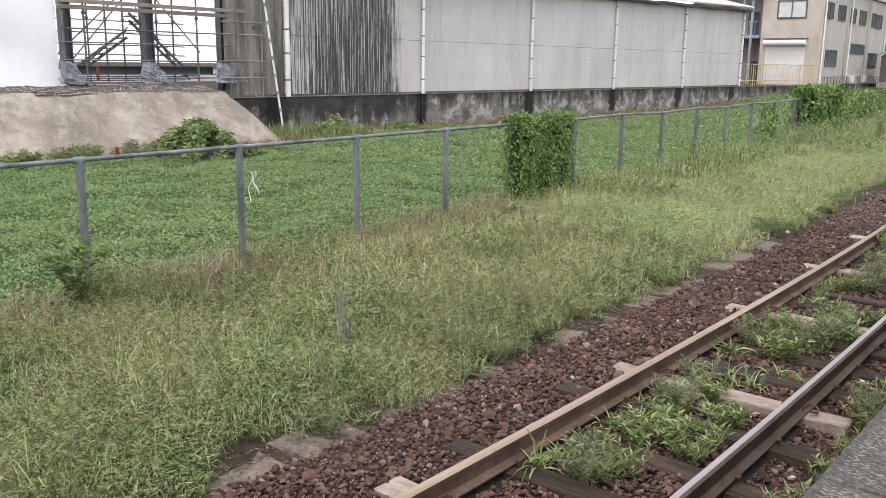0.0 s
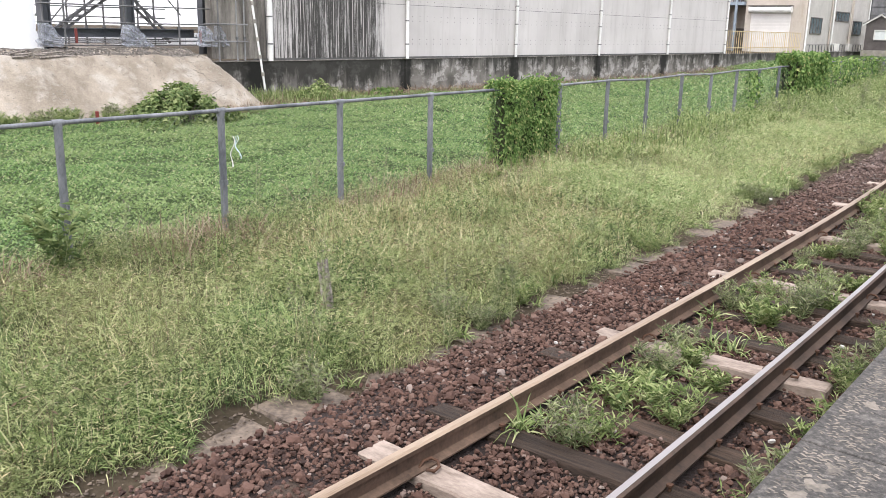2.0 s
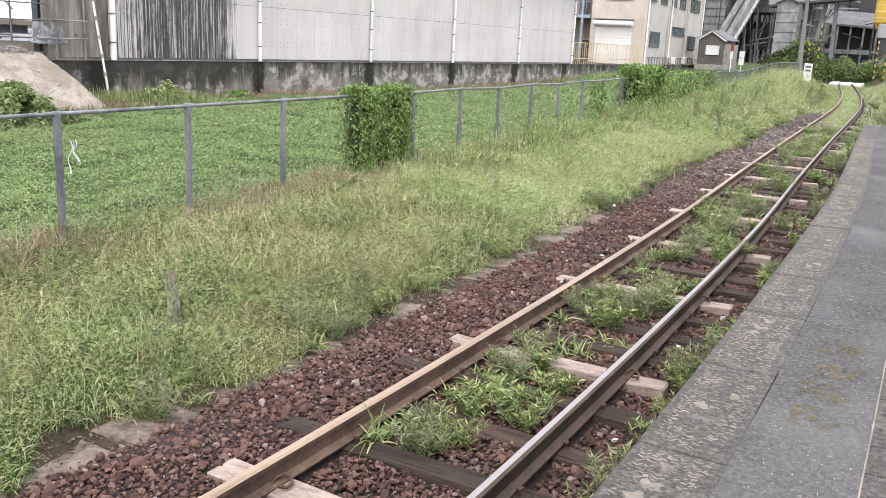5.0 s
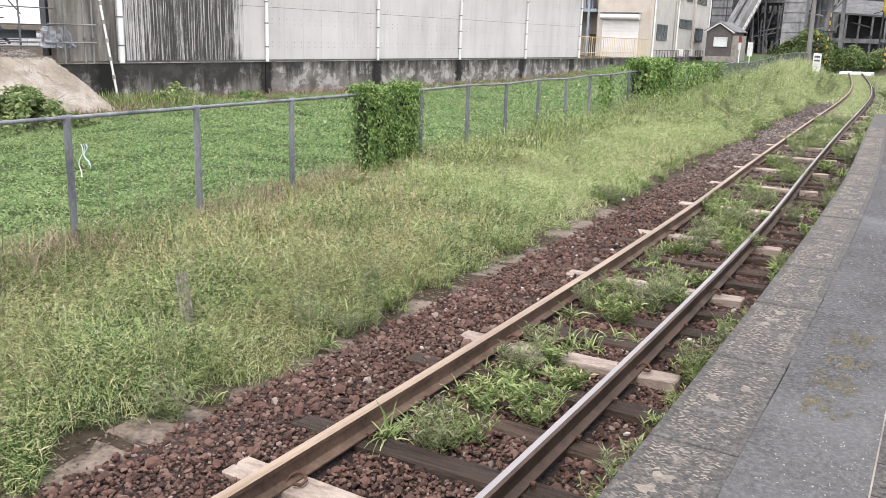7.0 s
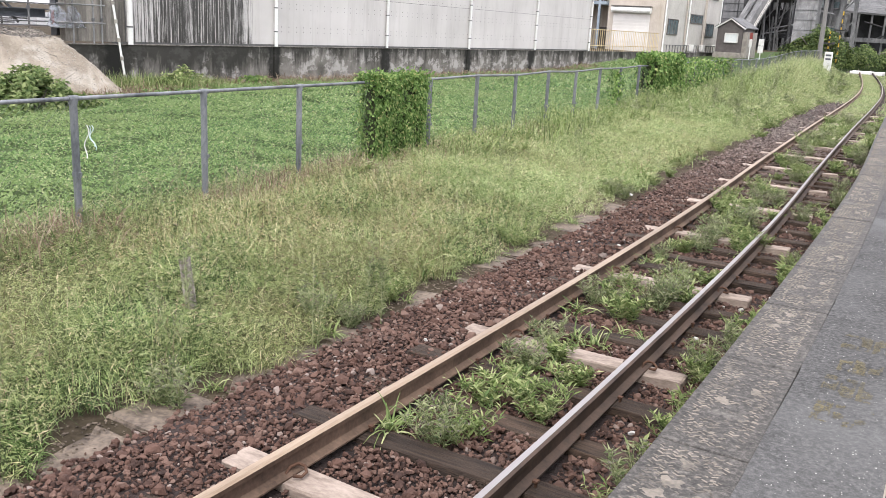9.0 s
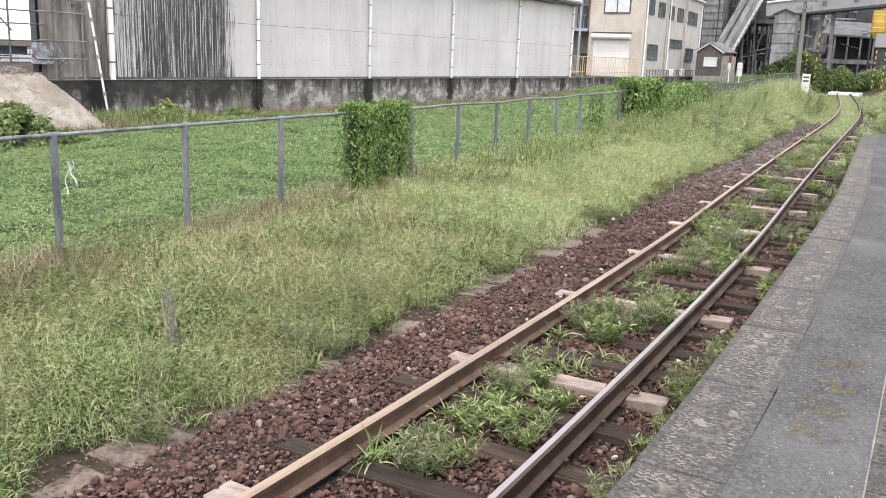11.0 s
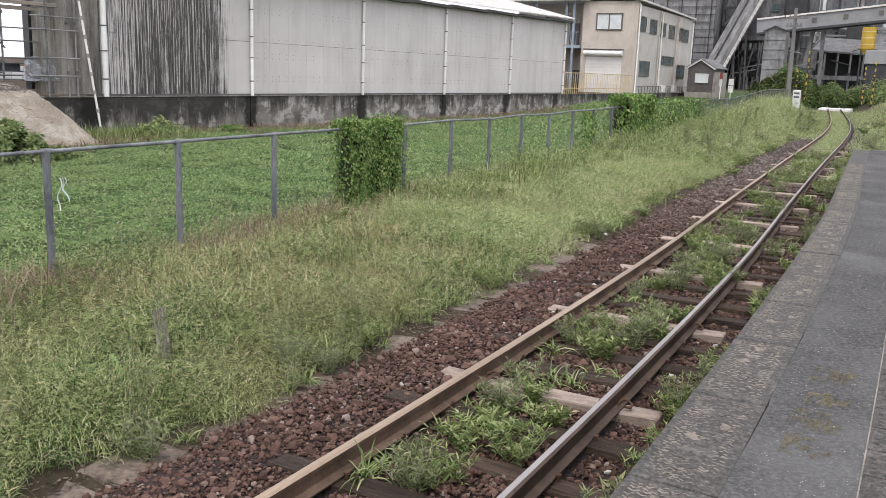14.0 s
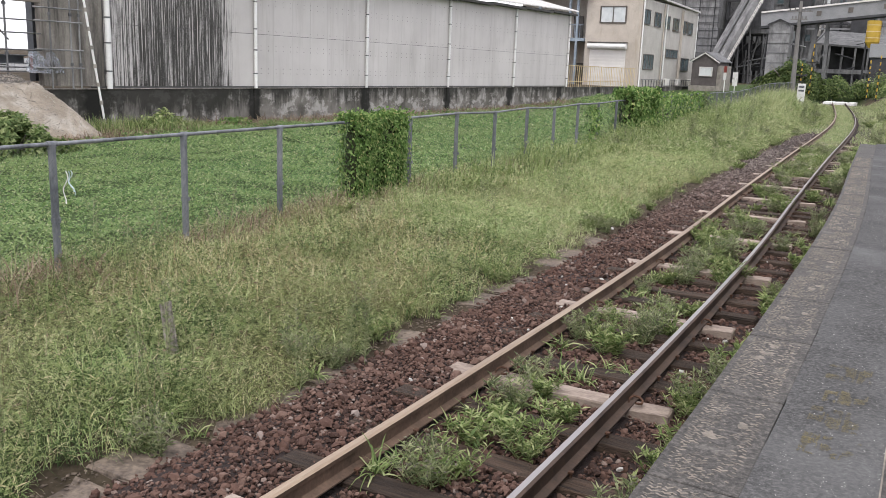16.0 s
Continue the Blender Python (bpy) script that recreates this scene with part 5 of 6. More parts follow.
tank = thing("yellow_tank", "yellow ribbed tank on a black steel stand", "tank")
part("shell", tube(B(), (-7.75, 126, 7.2), (-7.75, 126, 9.9), 0.85, 18), M["yellow"], tank)
for z in (7.7, 8.5, 9.3):
    part("hoop", tube(B(), (-7.75, 126, z), (-7.75, 126, z + 0.1), 0.88, 18), M["tan_rail"], tank)
part("cone", tube(B(), (-7.75, 126, 6.5), (-7.75, 126, 7.2), 0.4, 18, 0.85), M["yellow"], tank)
for s in (-0.7, 0.7):
    part("leg", box(B(), -7.85 + s, -7.65 + s, 125.9, 126.1, 1, 7.4), M["plant_dark"], tank)
pb = thing("parked_box", "pale grey box container below the yellow tank", "container")
part("body", box(B(), -7.6, -4.6, 122, 124, 5.2, 6.9, 0.05), M["gallery"], pb)
part("stand", box(B(), -7.4, -4.8, 122.2, 123.8, 1, 5.2), M["plant_dark"], pb)

# ---- plants ----
def blades(P, L, W, seed, phi=(0.1, 0.6), curl=(0.6, 2.2), segs=3):
    """Arching grass blades rooted at P: length L, width W, leaning phi at the root and curling over."""
    rnd = np.random.RandomState(seed)
    n = len(P)
    az = rnd.uniform(0, 2 * np.pi, n)
    ph = rnd.uniform(*phi, n)
    cu = rnd.uniform(*curl, n)
    hx, hy = np.cos(az), np.sin(az)
    sx, sy = -hy, hx
    tw = rnd.uniform(-0.5, 0.5, n)
    pos = np.array(P, float)
    k = 2 * segs + 1
    V = np.zeros((n, k, 3))
    for s in range(segs + 1):
        t = s / segs
        w = W * (1 - t**1.6) * (0.65 + 0.7 * min(t * 2, 1)) * 0.5
        if s < segs:
            for q, sg in ((0, -1), (1, 1)):
                V[:, 2 * s + q, 0] = pos[:, 0] + sg * w * sx
                V[:, 2 * s + q, 1] = pos[:, 1] + sg * w * sy
                V[:, 2 * s + q, 2] = pos[:, 2] + sg * w * tw
        else:
            V[:, 2 * segs] = pos
        a = ph + cu * (t + 0.5 / segs)
        d = L / segs
        pos = pos + np.stack([np.sin(a) * hx * d, np.sin(a) * hy * d, np.cos(a) * d], 1)
    loc = []
    for s in range(segs - 1):
        a = 2 * s
        loc += [(a, a + 1, a + 3), (a, a + 3, a + 2)]
    loc.append((2 * segs - 2, 2 * segs - 1, 2 * segs))
    T = np.array(loc)[None] + (np.arange(n) * k)[:, None, None]
    return V.reshape(-1, 3), T.reshape(-1, 3)


def leaves(P, D, N, L, W, fold=0.25):
    """Pointed leaves at P along D with faces towards N, creased along the middle."""
    D = D / np.linalg.norm(D, axis=1)[:, None]
    S = np.cross(D, N)
    S /= np.linalg.norm(S, axis=1)[:, None] + 1e-9
    U = np.cross(S, D)
    L, W = np.asarray(L)[:, None], np.asarray(W)[:, None]
    V = np.stack([P, P + D * L * 0.4 + S * W / 2 + U * W * fold, P + D * L - U * L * 0.12, P + D * L * 0.4 - S * W / 2 + U * W * fold], 1)
    T = np.array([(0, 1, 2), (0, 2, 3)])[None] + (np.arange(len(P)) * 4)[:, None, None]
    return V.reshape(-1, 3), T.reshape(-1, 3)


def join(*parts):
    Vs, Ts, o = [], [], 0
    for V, T in parts:
        Vs.append(V)
        Ts.append(T + o)
        o += len(V)
    return np.concatenate(Vs), np.concatenate(Ts)


def heights(P):
    P = np.asarray(P)
    return groundv(P[:, 0], P[:, 1])


def on_ground(xy, dz=0.0):
    return np.column_stack([xy, heights(xy) + dz])


vr = np.random.RandomState(21)


def verge_points(n, y0, y1, seed, edge=2.0):
    """Points between the drain slabs and a little past the fence, thinned by a drifting density."""
    r = np.random.RandomState(seed)
    y = r.uniform(y0, y1, n * 3)
    xr = txv(y) - (edge - 1.15 * smooth(36, 54, y)) - 0.25 * vnoise(y * 1.9, 0, 4) - 0.14 * vnoise(y * 5.5, 3, 9)
    xl = fencev(y) - 0.35
    x = xl + (xr - xl) * r.uniform(0, 1, n * 3)
    keep = r.uniform(0, 1, n * 3) < 0.72 + 0.6 * vnoise(x * 1.1, y * 1.1, 7)
    return np.column_stack([x, y])[keep][:n]


def tall(xy):
    """How high the verge grows from spot to spot; short by the drain slabs."""
    k = vnoise(xy[:, 0] * 0.9, xy[:, 1] * 0.9, 12) + 0.6 * vnoise(xy[:, 0] * 2.6, xy[:, 1] * 2.6, 13)
    e = txv(xy[:, 1]) - 1.95 - xy[:, 0]
    bare = 1 - 0.75 * np.exp(-((xy[:, 0] + 3.5) ** 2 + (xy[:, 1] - 4.8) ** 2) / 0.13)
    return bare * (1 + 0.38 * k) * (1 + 1.1 * smooth(36, 60, xy[:, 1]) * smooth(0.2, 1.8, e)) * (0.5 + 0.5 * smooth(0.0, 0.8, e))


def verge(name, n, y0, y1, L, W, mat, seed, label, **kw):
    xy = verge_points(n, y0, y1, seed)
    n = len(xy)
    r = np.random.RandomState(seed + 1)
    P = on_ground(xy, -0.01)
    h = tall(xy)
    V, T = blades(P, r.uniform(L[0], L[1], n) * h, r.uniform(W[0], W[1], n), seed + 2, **kw)
    # short side leaves that fill the canopy
    m_ = int(n * 0.8)
    xy2 = verge_points(m_, y0, y1, seed + 5)
    m_ = len(xy2)
    P2 = on_ground(xy2)
    P2[:, 2] += r.uniform(0.05, 0.9, m_) ** 0.8 * L[1] * 0.62 * tall(xy2)
    az = r.uniform(0, 2 * np.pi, m_)
    el = r.uniform(-0.5, 0.8, m_)
    D = np.stack([np.cos(az) * np.cos(el), np.sin(az) * np.cos(el), np.sin(el)], 1)
    N = np.stack([r.normal(0, 0.5, m_), r.normal(0, 0.5, m_), np.ones(m_)], 1)
    Q = leaves(P2, D, N, r.uniform(0.05, 0.12, m_) * W[1] / 0.0085, r.uniform(W[0], W[1] * 1.2, m_))
    V, T = join((V, T), Q)
    tagged(new(name, mesh_tris(name, V, T, mat)), label, "grass", kind="stuff")


verge("verge_grass", 9000, -6.0, 0.6, (0.14, 0.44), (0.008, 0.015), M["grass"], 29, "dense wild verge grass, green with straw blades", phi=(0.0, 0.7), curl=(0.9, 3.2))
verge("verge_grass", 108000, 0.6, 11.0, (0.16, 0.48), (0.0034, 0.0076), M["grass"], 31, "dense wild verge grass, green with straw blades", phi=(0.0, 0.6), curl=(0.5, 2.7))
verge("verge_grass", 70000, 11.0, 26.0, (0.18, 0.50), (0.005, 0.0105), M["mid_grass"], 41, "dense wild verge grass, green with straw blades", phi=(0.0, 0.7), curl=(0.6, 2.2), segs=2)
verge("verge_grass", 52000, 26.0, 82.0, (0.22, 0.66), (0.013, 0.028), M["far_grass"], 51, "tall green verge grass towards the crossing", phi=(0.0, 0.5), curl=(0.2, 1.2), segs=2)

# withering straw-coloured grass in wide drifts through the verge
xy = verge_points(60000, 1.0, 22.0, 57)
r = np.random.RandomState(58)
drift = vnoise(xy[:, 0] * 0.45, xy[:, 1] * 0.3, 59) + 0.5 * vnoise(xy[:, 0] * 1.7, xy[:, 1] * 1.3, 60) - 0.25 * smooth(5.5, 2.5, xy[:, 1])
xy = xy[(drift + 0.45 * np.exp(-((xy[:, 0] + 3.4) ** 2 / 1.2 + (xy[:, 1] - 7.5) ** 2 / 4)) > r.uniform(0.2, 1.3, len(drift)))]
n = len(xy)
V, T = blades(on_ground(xy), r.uniform(0.22, 0.52, n) * tall(xy), r.uniform(0.003, 0.0065, n) * (1 + 0.06 * xy[:, 1]), 61, (0.0, 0.5), (0.3, 1.9), 2)
tagged(new("straw_grass", mesh_tris("straw_grass", V, T, M["straw"])), "thin straw-brown withering grass drifting through the verge", "grass", kind="stuff")

# lush patches and tufts with broad leaves along the ballast side
r = np.random.RandomState(61)
cl = verge_points(130, 1.0, 24.0, 62)
pts, ln = [], []
for x, y in cl:
    k = r.randint(25, 60)
    pts.append(np.column_stack([r.normal(x, 0.10, k), r.normal(y, 0.10, k)]))
pts = np.concatenate(pts)
V, T = blades(on_ground(pts), r.uniform(0.2, 0.5, len(pts)), r.uniform(0.008, 0.016, len(pts)), 63, (0.0, 0.5), (0.7, 2.2))
tagged(new("lush_grass", mesh_tris("lush_grass", V, T, M["grass_green"])), "fresh green broad-bladed grass clumps in the verge", "grass", kind="stuff")

# seed stalks that stand above the verge
n = 2600
xy = verge_points(n, 1.0, 24.0, 65)
P = on_ground(xy)
V, T = blades(P, r.uniform(0.35, 0.62, len(P)), np.full(len(P), 0.0035), 66, (0.0, 0.45), (0.1, 0.9))
k = 420
xy = verge_points(k, 1.0, 16.0, 67)
P = on_ground(xy, 0.0)
P[:, 2] += r.uniform(0.26, 0.42, len(P))
az = r.uniform(0, 6.28, len(P))
Q = leaves(P, np.stack([np.cos(az), np.sin(az), r.uniform(-0.5, 0.5, len(P))], 1), r.normal(size=(len(P), 3)), r.uniform(0.04, 0.09, len(P)), r.uniform(0.010, 0.016, len(P)))
V, T = join((V, T), Q)
tagged(new("seed_stalks", mesh_tris("seed_stalks", V, T, M["dry"])), "thin straw seed stalks and foxtails above the grass", "grass", kind="stuff")

# dry strip along the fence foot and below the retaining wall
n = 11000
y = r.uniform(2, 26, n)
x = fencev(y) + r.normal(0.15, 0.36, n)
keep = vnoise(x * 0.9, y * 1.1, 33) > 0.0
P = on_ground(np.column_stack([x, y])[keep])
V, T = blades(P, r.uniform(0.25, 0.6, len(P)), r.uniform(0.007, 0.014, len(P)), 71, (0.1, 0.9), (0.4, 1.8))
n = 7000
y2 = r.uniform(13, 55, n)
x2 = np.array([wall_p(b)[0] for b in y2]) + np.abs(r.normal(0.2, 0.9, n)) + np.where(y2 < 18, r.uniform(0, 1.7, n), 0)
P = on_ground(np.column_stack([x2, y2]))
Q = blades(P, r.uniform(0.2, 0.6, n), r.uniform(0.012, 0.03, n), 72, (0.1, 0.9), (0.4, 1.8), 2)
V, T = join((V, T), Q)
y3 = r.uniform(14.2, 20.5, 3800)
x3 = -18.9 - 0.25 * (y3 - 15) + r.normal(0, 0.35, 3800)
Q2 = blades(on_ground(np.column_stack([x3, y3])), r.uniform(0.15, 0.4, 3800), r.uniform(0.01, 0.022, 3800), 73, (0.1, 1.0), (0.4, 1.8), 2)
V, T = join((V, T), Q2)
tagged(new("dry_grass", mesh_tris("dry_grass", V, T, M["dry"])), "withered brown grass at the fence foot and wall", "grass", kind="stuff")

# rank green grass between the bank and the retaining wall
n = 3600
y = r.uniform(16.6, 24, n)
x = -20.9 + np.abs(r.normal(0, 0.55, n)) * np.where(y < 20, 1.3, 0.8)
P = on_ground(np.column_stack([x, y]))
V, T = blades(P, r.uniform(0.3, 0.75, n) * smooth(25, 19, y), r.uniform(0.012, 0.024, n), 75, (0.0, 0.5), (0.2, 1.3), 2)
tagged(new("wall_foot_grass", mesh_tris("wall_foot_grass", V, T, M["grass_green"])), "rank green grass at the foot of the retaining wall", "grass", kind="stuff")

# tall weeds crowding the fence beyond the vine
r = np.random.RandomState(77)
n = 9000
y = r.uniform(13.6, 48, n)
x = fencev(y) + r.normal(0.45, 0.42, n) * (1 + 0.8 * smooth(26, 34, y))
keep = vnoise(x * 0.5, y * 0.55, 37) > -0.18
P = on_ground(np.column_stack([x, y])[keep])
L_ = r.uniform(0.35, 0.75, len(P)) * (1 + 0.45 * smooth(24, 34, P[:, 1])) * (1 + 0.3 * vnoise(P[:, 0] * 0.8, P[:, 1] * 0.8, 38))
V, T = blades(P, L_, r.uniform(0.010, 0.022, len(P)), 78, (0.0, 0.5), (0.2, 1.4), 2)
P2 = np.repeat(P[::2], 3, axis=0)
n = len(P2)
P2 = P2 + np.column_stack([r.normal(0, 0.10, n), r.normal(0, 0.10, n), r.uniform(0.15, 0.95, n) * np.repeat(L_[::2], 3)])
Q = leaves(P2, r.normal(size=(n, 3)), np.column_stack([r.normal(0, 0.5, n), r.normal(0, 0.5, n), np.ones(n)]), r.uniform(0.05, 0.11, n), r.uniform(0.025, 0.05, n))
V, T = join((V, T), Q)
tagged(new("fence_weeds", mesh_tris("fence_weeds", V, T, M["grass_green"])), "tall leafy green weeds crowding the wire fence", "weeds", kind="stuff")
# dark thin stems sticking out of the verge
n = 260
y = r.uniform(2.5, 20, n)
x = fencev(y) + r.uniform(0.1, 1.5, n)
P = on_ground(np.column_stack([x, y]))
V, T = blades(P, r.uniform(0.5, 0.85, n), np.full(n, 0.008), 79, (0.0, 0.2), (0.0, 0.4))
tagged(new("weed_stems", mesh_tris("weed_stems", V, T, M["shrub"])), "thin dark upright weed stems near the fence", "weeds", kind="stuff")

# low green field
def field(n, y0, y1, size, seed):
    r = np.random.RandomState(seed)
    y = r.uniform(y0, y1, n)
    fx = fencev(y)
    x = fx + 0.1 - (fx + 0.1 + 20.9) * r.uniform(0, 1, n) ** 1.15
    P = on_ground(np.column_stack([x, y]))
    hump = vnoise(x * 1.6, y * 1.6, 17)
    P[:, 2] += r.uniform(0, 0.10, n) * (1 + hump) + 0.04 * hump
    az = r.uniform(0, 2 * np.pi, n)
    el = r.uniform(-0.3, 1.0, n)
    D = np.stack([np.cos(az) * np.cos(el), np.sin(az) * np.cos(el), np.sin(el)], 1)
    N = np.stack([r.normal(0, 0.6, n), r.normal(0, 0.6, n), np.ones(n)], 1)
    return leaves(P, D, N, r.uniform(0.6, 1.4, n) * size, r.uniform(0.35, 0.6, n) * size)


V, T = join(field(140000, 0.5, 16, 0.059, 81), field(74000, 16, 33, 0.089, 82), field(32000, 33, 62, 0.16, 83))
tagged(new("field_greens", mesh_tris("field_greens", V, T, M["field"])), "low green clover and weeds covering the field", "field", kind="stuff")


# vines over the fence
def vine(y0, y1, z0, z1, thick, n, seed, size, label, core=True):
    r = np.random.RandomState(seed)
    ob = thing("vine_mass", label, "vine", group="vines on the fence")
    bm = B()
    nn = 16
    kc = 0.62 if core else 0.04
    rings = []
    for i in range(nn + 1):
        y = y0 + 0.04 + (y1 - y0 - 0.08) * i / nn
        fx = fence_x(y)
        top = z1 - 0.12 + 0.08 * noise.noise((y * 3, 1.0, seed))
        ring = []
        for a in range(10):
            an = 2 * math.pi * a / 10
            c, s = math.cos(an), math.sin(an)
            k = 1 + 0.2 * noise.noise((y * 4, an, seed))
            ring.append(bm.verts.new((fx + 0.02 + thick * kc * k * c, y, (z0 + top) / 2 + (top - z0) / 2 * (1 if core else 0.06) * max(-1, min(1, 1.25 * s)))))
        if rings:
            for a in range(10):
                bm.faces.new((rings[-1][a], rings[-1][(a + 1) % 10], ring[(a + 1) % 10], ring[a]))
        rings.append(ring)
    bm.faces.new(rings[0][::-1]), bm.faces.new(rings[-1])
    # unseen-through core, coloured as the shade behind the leaves
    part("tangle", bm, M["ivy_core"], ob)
    # leaves hang like shingles on the surface
    y = r.uniform(y0, y1, n)
    fx = fencev(y)
    where = r.uniform(0, 1, n)
    z = r.uniform(z0, z1, n)
    out = np.where(where < 0.6, 1.0, np.where(where < 0.8, -1.0, 0.0))
    topm = out == 0
    z = np.where(topm, z1 + r.normal(0, 0.05, n), z)
    bulge = thick * (0.85 + 0.35 * vnoise(y * 2.8, z * 2.8, seed))
    x = fx + np.where(topm, r.uniform(-thick, thick, n) * 0.8, out * bulge * r.uniform(0.75, 1.1, n))
    # ends of the mass
    e = r.uniform(0, 1, n) < 0.16
    y = np.where(e, np.where(r.uniform(0, 1, n) < 0.5, y0, y1) + r.normal(0, 0.07, n), y)
    x = np.where(e, fx + r.uniform(-thick, thick, n), x)
    ragged = vnoise(y * 4, 5, seed)
    z = z + 0.07 * ragged * (z > z1 - 0.25)
    P = np.stack([x, y, z], 1)
    N = np.stack([np.where(topm, 0, out) + r.normal(0, 0.45, n), r.normal(0, 0.5, n) + np.where(e, np.sign(y - (y0 + y1) / 2), 0), np.where(topm, 1.0, 0.45) + r.normal(0, 0.3, n)], 1)
    D = np.stack([r.normal(0, 0.4, n) + 0.3 * out, r.normal(0, 0.7, n), np.where(topm, r.normal(0.1, 0.5, n), -0.8 + r.normal(0, 0.4, n))], 1)
    V, T = leaves(P, D, N, r.uniform(0.7, 1.4, n) * size, r.uniform(0.55, 0.95, n) * size)
    lf = new("foliage", mesh_tris("foliage", V, T, M["ivy"]))
    lf.parent = ob
    tagged(lf, kind="stuff")
    return ob


vine(11.66, 13.32, -0.1, 1.38, 0.19, 9500, 5, 0.057, "dense green vine mass hanging over the chain-link fence")
vine(28.4, 31.8, 0.0, 1.64, 0.34, 6500, 6, 0.12, "broad bright green vine mass smothering the fence")
vine(31.8, 41.0, 0.2, 1.4, 0.2, 2600, 7, 0.12, "thin straggling vines along the far fence", False)
vine(24.6, 25.4, 0.1, 1.2, 0.12, 400, 8, 0.10, "few vine tendrils climbing a fence post", False)


# broad-leaved shrubs
def shrub(name, c, rad, n, size, mat, seed, label, category="shrub", stems=9, holes=0.25):
    r = np.random.RandomState(seed)
    ob = thing(name, label, category)
    bm = B()
    for i in range(stems):
        a = 2 * math.pi * i / stems + r.uniform(0, 0.5)
        top = Vector((c[0] + math.cos(a) * rad[0] * 0.6, c[1] + math.sin(a) * rad[1] * 0.6, c[2] + rad[2] * r.uniform(0.5, 0.85)))
        mid = Vector((c[0], c[1], c[2])).lerp(top, 0.5) + Vector((0, 0, 0.12 * rad[2]))
        tube(bm, (c[0] + 0.1 * math.cos(a), c[1] + 0.1 * math.sin(a), c[2] - 0.15), mid, 0.022 * rad[2], 5, 0.016 * rad[2])
        tube(bm, mid, top, 0.016 * rad[2], 5, 0.006 * rad[2])
    tagged(part("branch", bm, M["bark"], ob), kind="stuff")
    d = r.normal(size=(n, 3))
    d /= np.linalg.norm(d, axis=1)[:, None]
    d[:, 2] = np.abs(d[:, 2])
    lump = vnoise(d[:, 0] * 2.6 + d[:, 2], d[:, 1] * 2.6 - d[:, 2], seed)
    rr = (0.80 + 0.34 * lump) * r.uniform(0.45, 1.0, n) ** 0.35
    keep = vnoise(d[:, 0] * 5 + 2 * d[:, 2], d[:, 1] * 5 - 2 * d[:, 2], seed + 3) > -holes - 0.15
    P = np.array(c) + d * rr[:, None] * np.array(rad)
    N = d + r.normal(0, 0.45, (n, 3)) + np.array([0, 0, 0.6])
    D = np.cross(N, r.normal(size=(n, 3))) + np.array([0, 0, -0.25]) + d * 0.4
    P, N, D = P[keep], N[keep], D[keep]
    k = len(P)
    V, T = leaves(P, D, N, r.uniform(0.7, 1.4, k) * size, r.uniform(0.5, 0.8, k) * size)
    lf = new("foliage", mesh_tris("foliage", V, T, M[mat]))
    lf.parent = ob
    tagged(lf, kind="stuff")
    return ob


shrub("leafy_shrub", (-17.2, 12.5, -0.14), (1.15, 1.75, 0.98), 7000, 0.13, "shrub", 3, "broad-leaved pale green shrub at the foot of the bank", stems=12)
shrub("leafy_shrub", (-20.4, 19.9, -0.14), (0.5, 1.3, 0.75), 1300, 0.13, "grass_green", 4, "low bright green shrub against the retaining wall")
shrub("leafy_shrub", (-20.5, 23.4, -0.14), (0.4, 1.0, 0.42), 600, 0.12, "ivy", 5, "low dark green weeds against the retaining wall")
shrub("leafy_shrub", (-20.3, 31.5, -0.14), (0.4, 1.3, 0.35), 600, 0.12, "ivy", 6, "low dark green weeds against the retaining wall")
shrub("round_bush", (-10.25, 80.0, 0.7), (3.25, 2.6, 3.4), 10000, 0.24, "bush", 7, "large rounded dark green bush by the crossing", "bush")
for i, (x, y, s, h) in enumerate(((-2.6, 97, 3.0, 2.4), (0.5, 84, 2.6, 2.3), (3.5, 80, 3.0, 2.6), (-8.5, 101, 4.0, 2.2), (-4.0, 104, 4.0, 2.6), (1.5, 100, 4.5, 3.2), (7, 95, 5, 4), (0.6, 70, 1.7, 1.4), (2.2, 62, 1.8, 1.5), (12, 85, 6, 4), (8, 70, 3, 2))):
    shrub("wild_bush", (x, y, 0.6 if y > 60 else 0.3), (s, s, h), 4200, 0.26, "bush" if i % 2 else "shrub", 20 + i, "overgrown green bush beside the far track", "bush", stems=5)


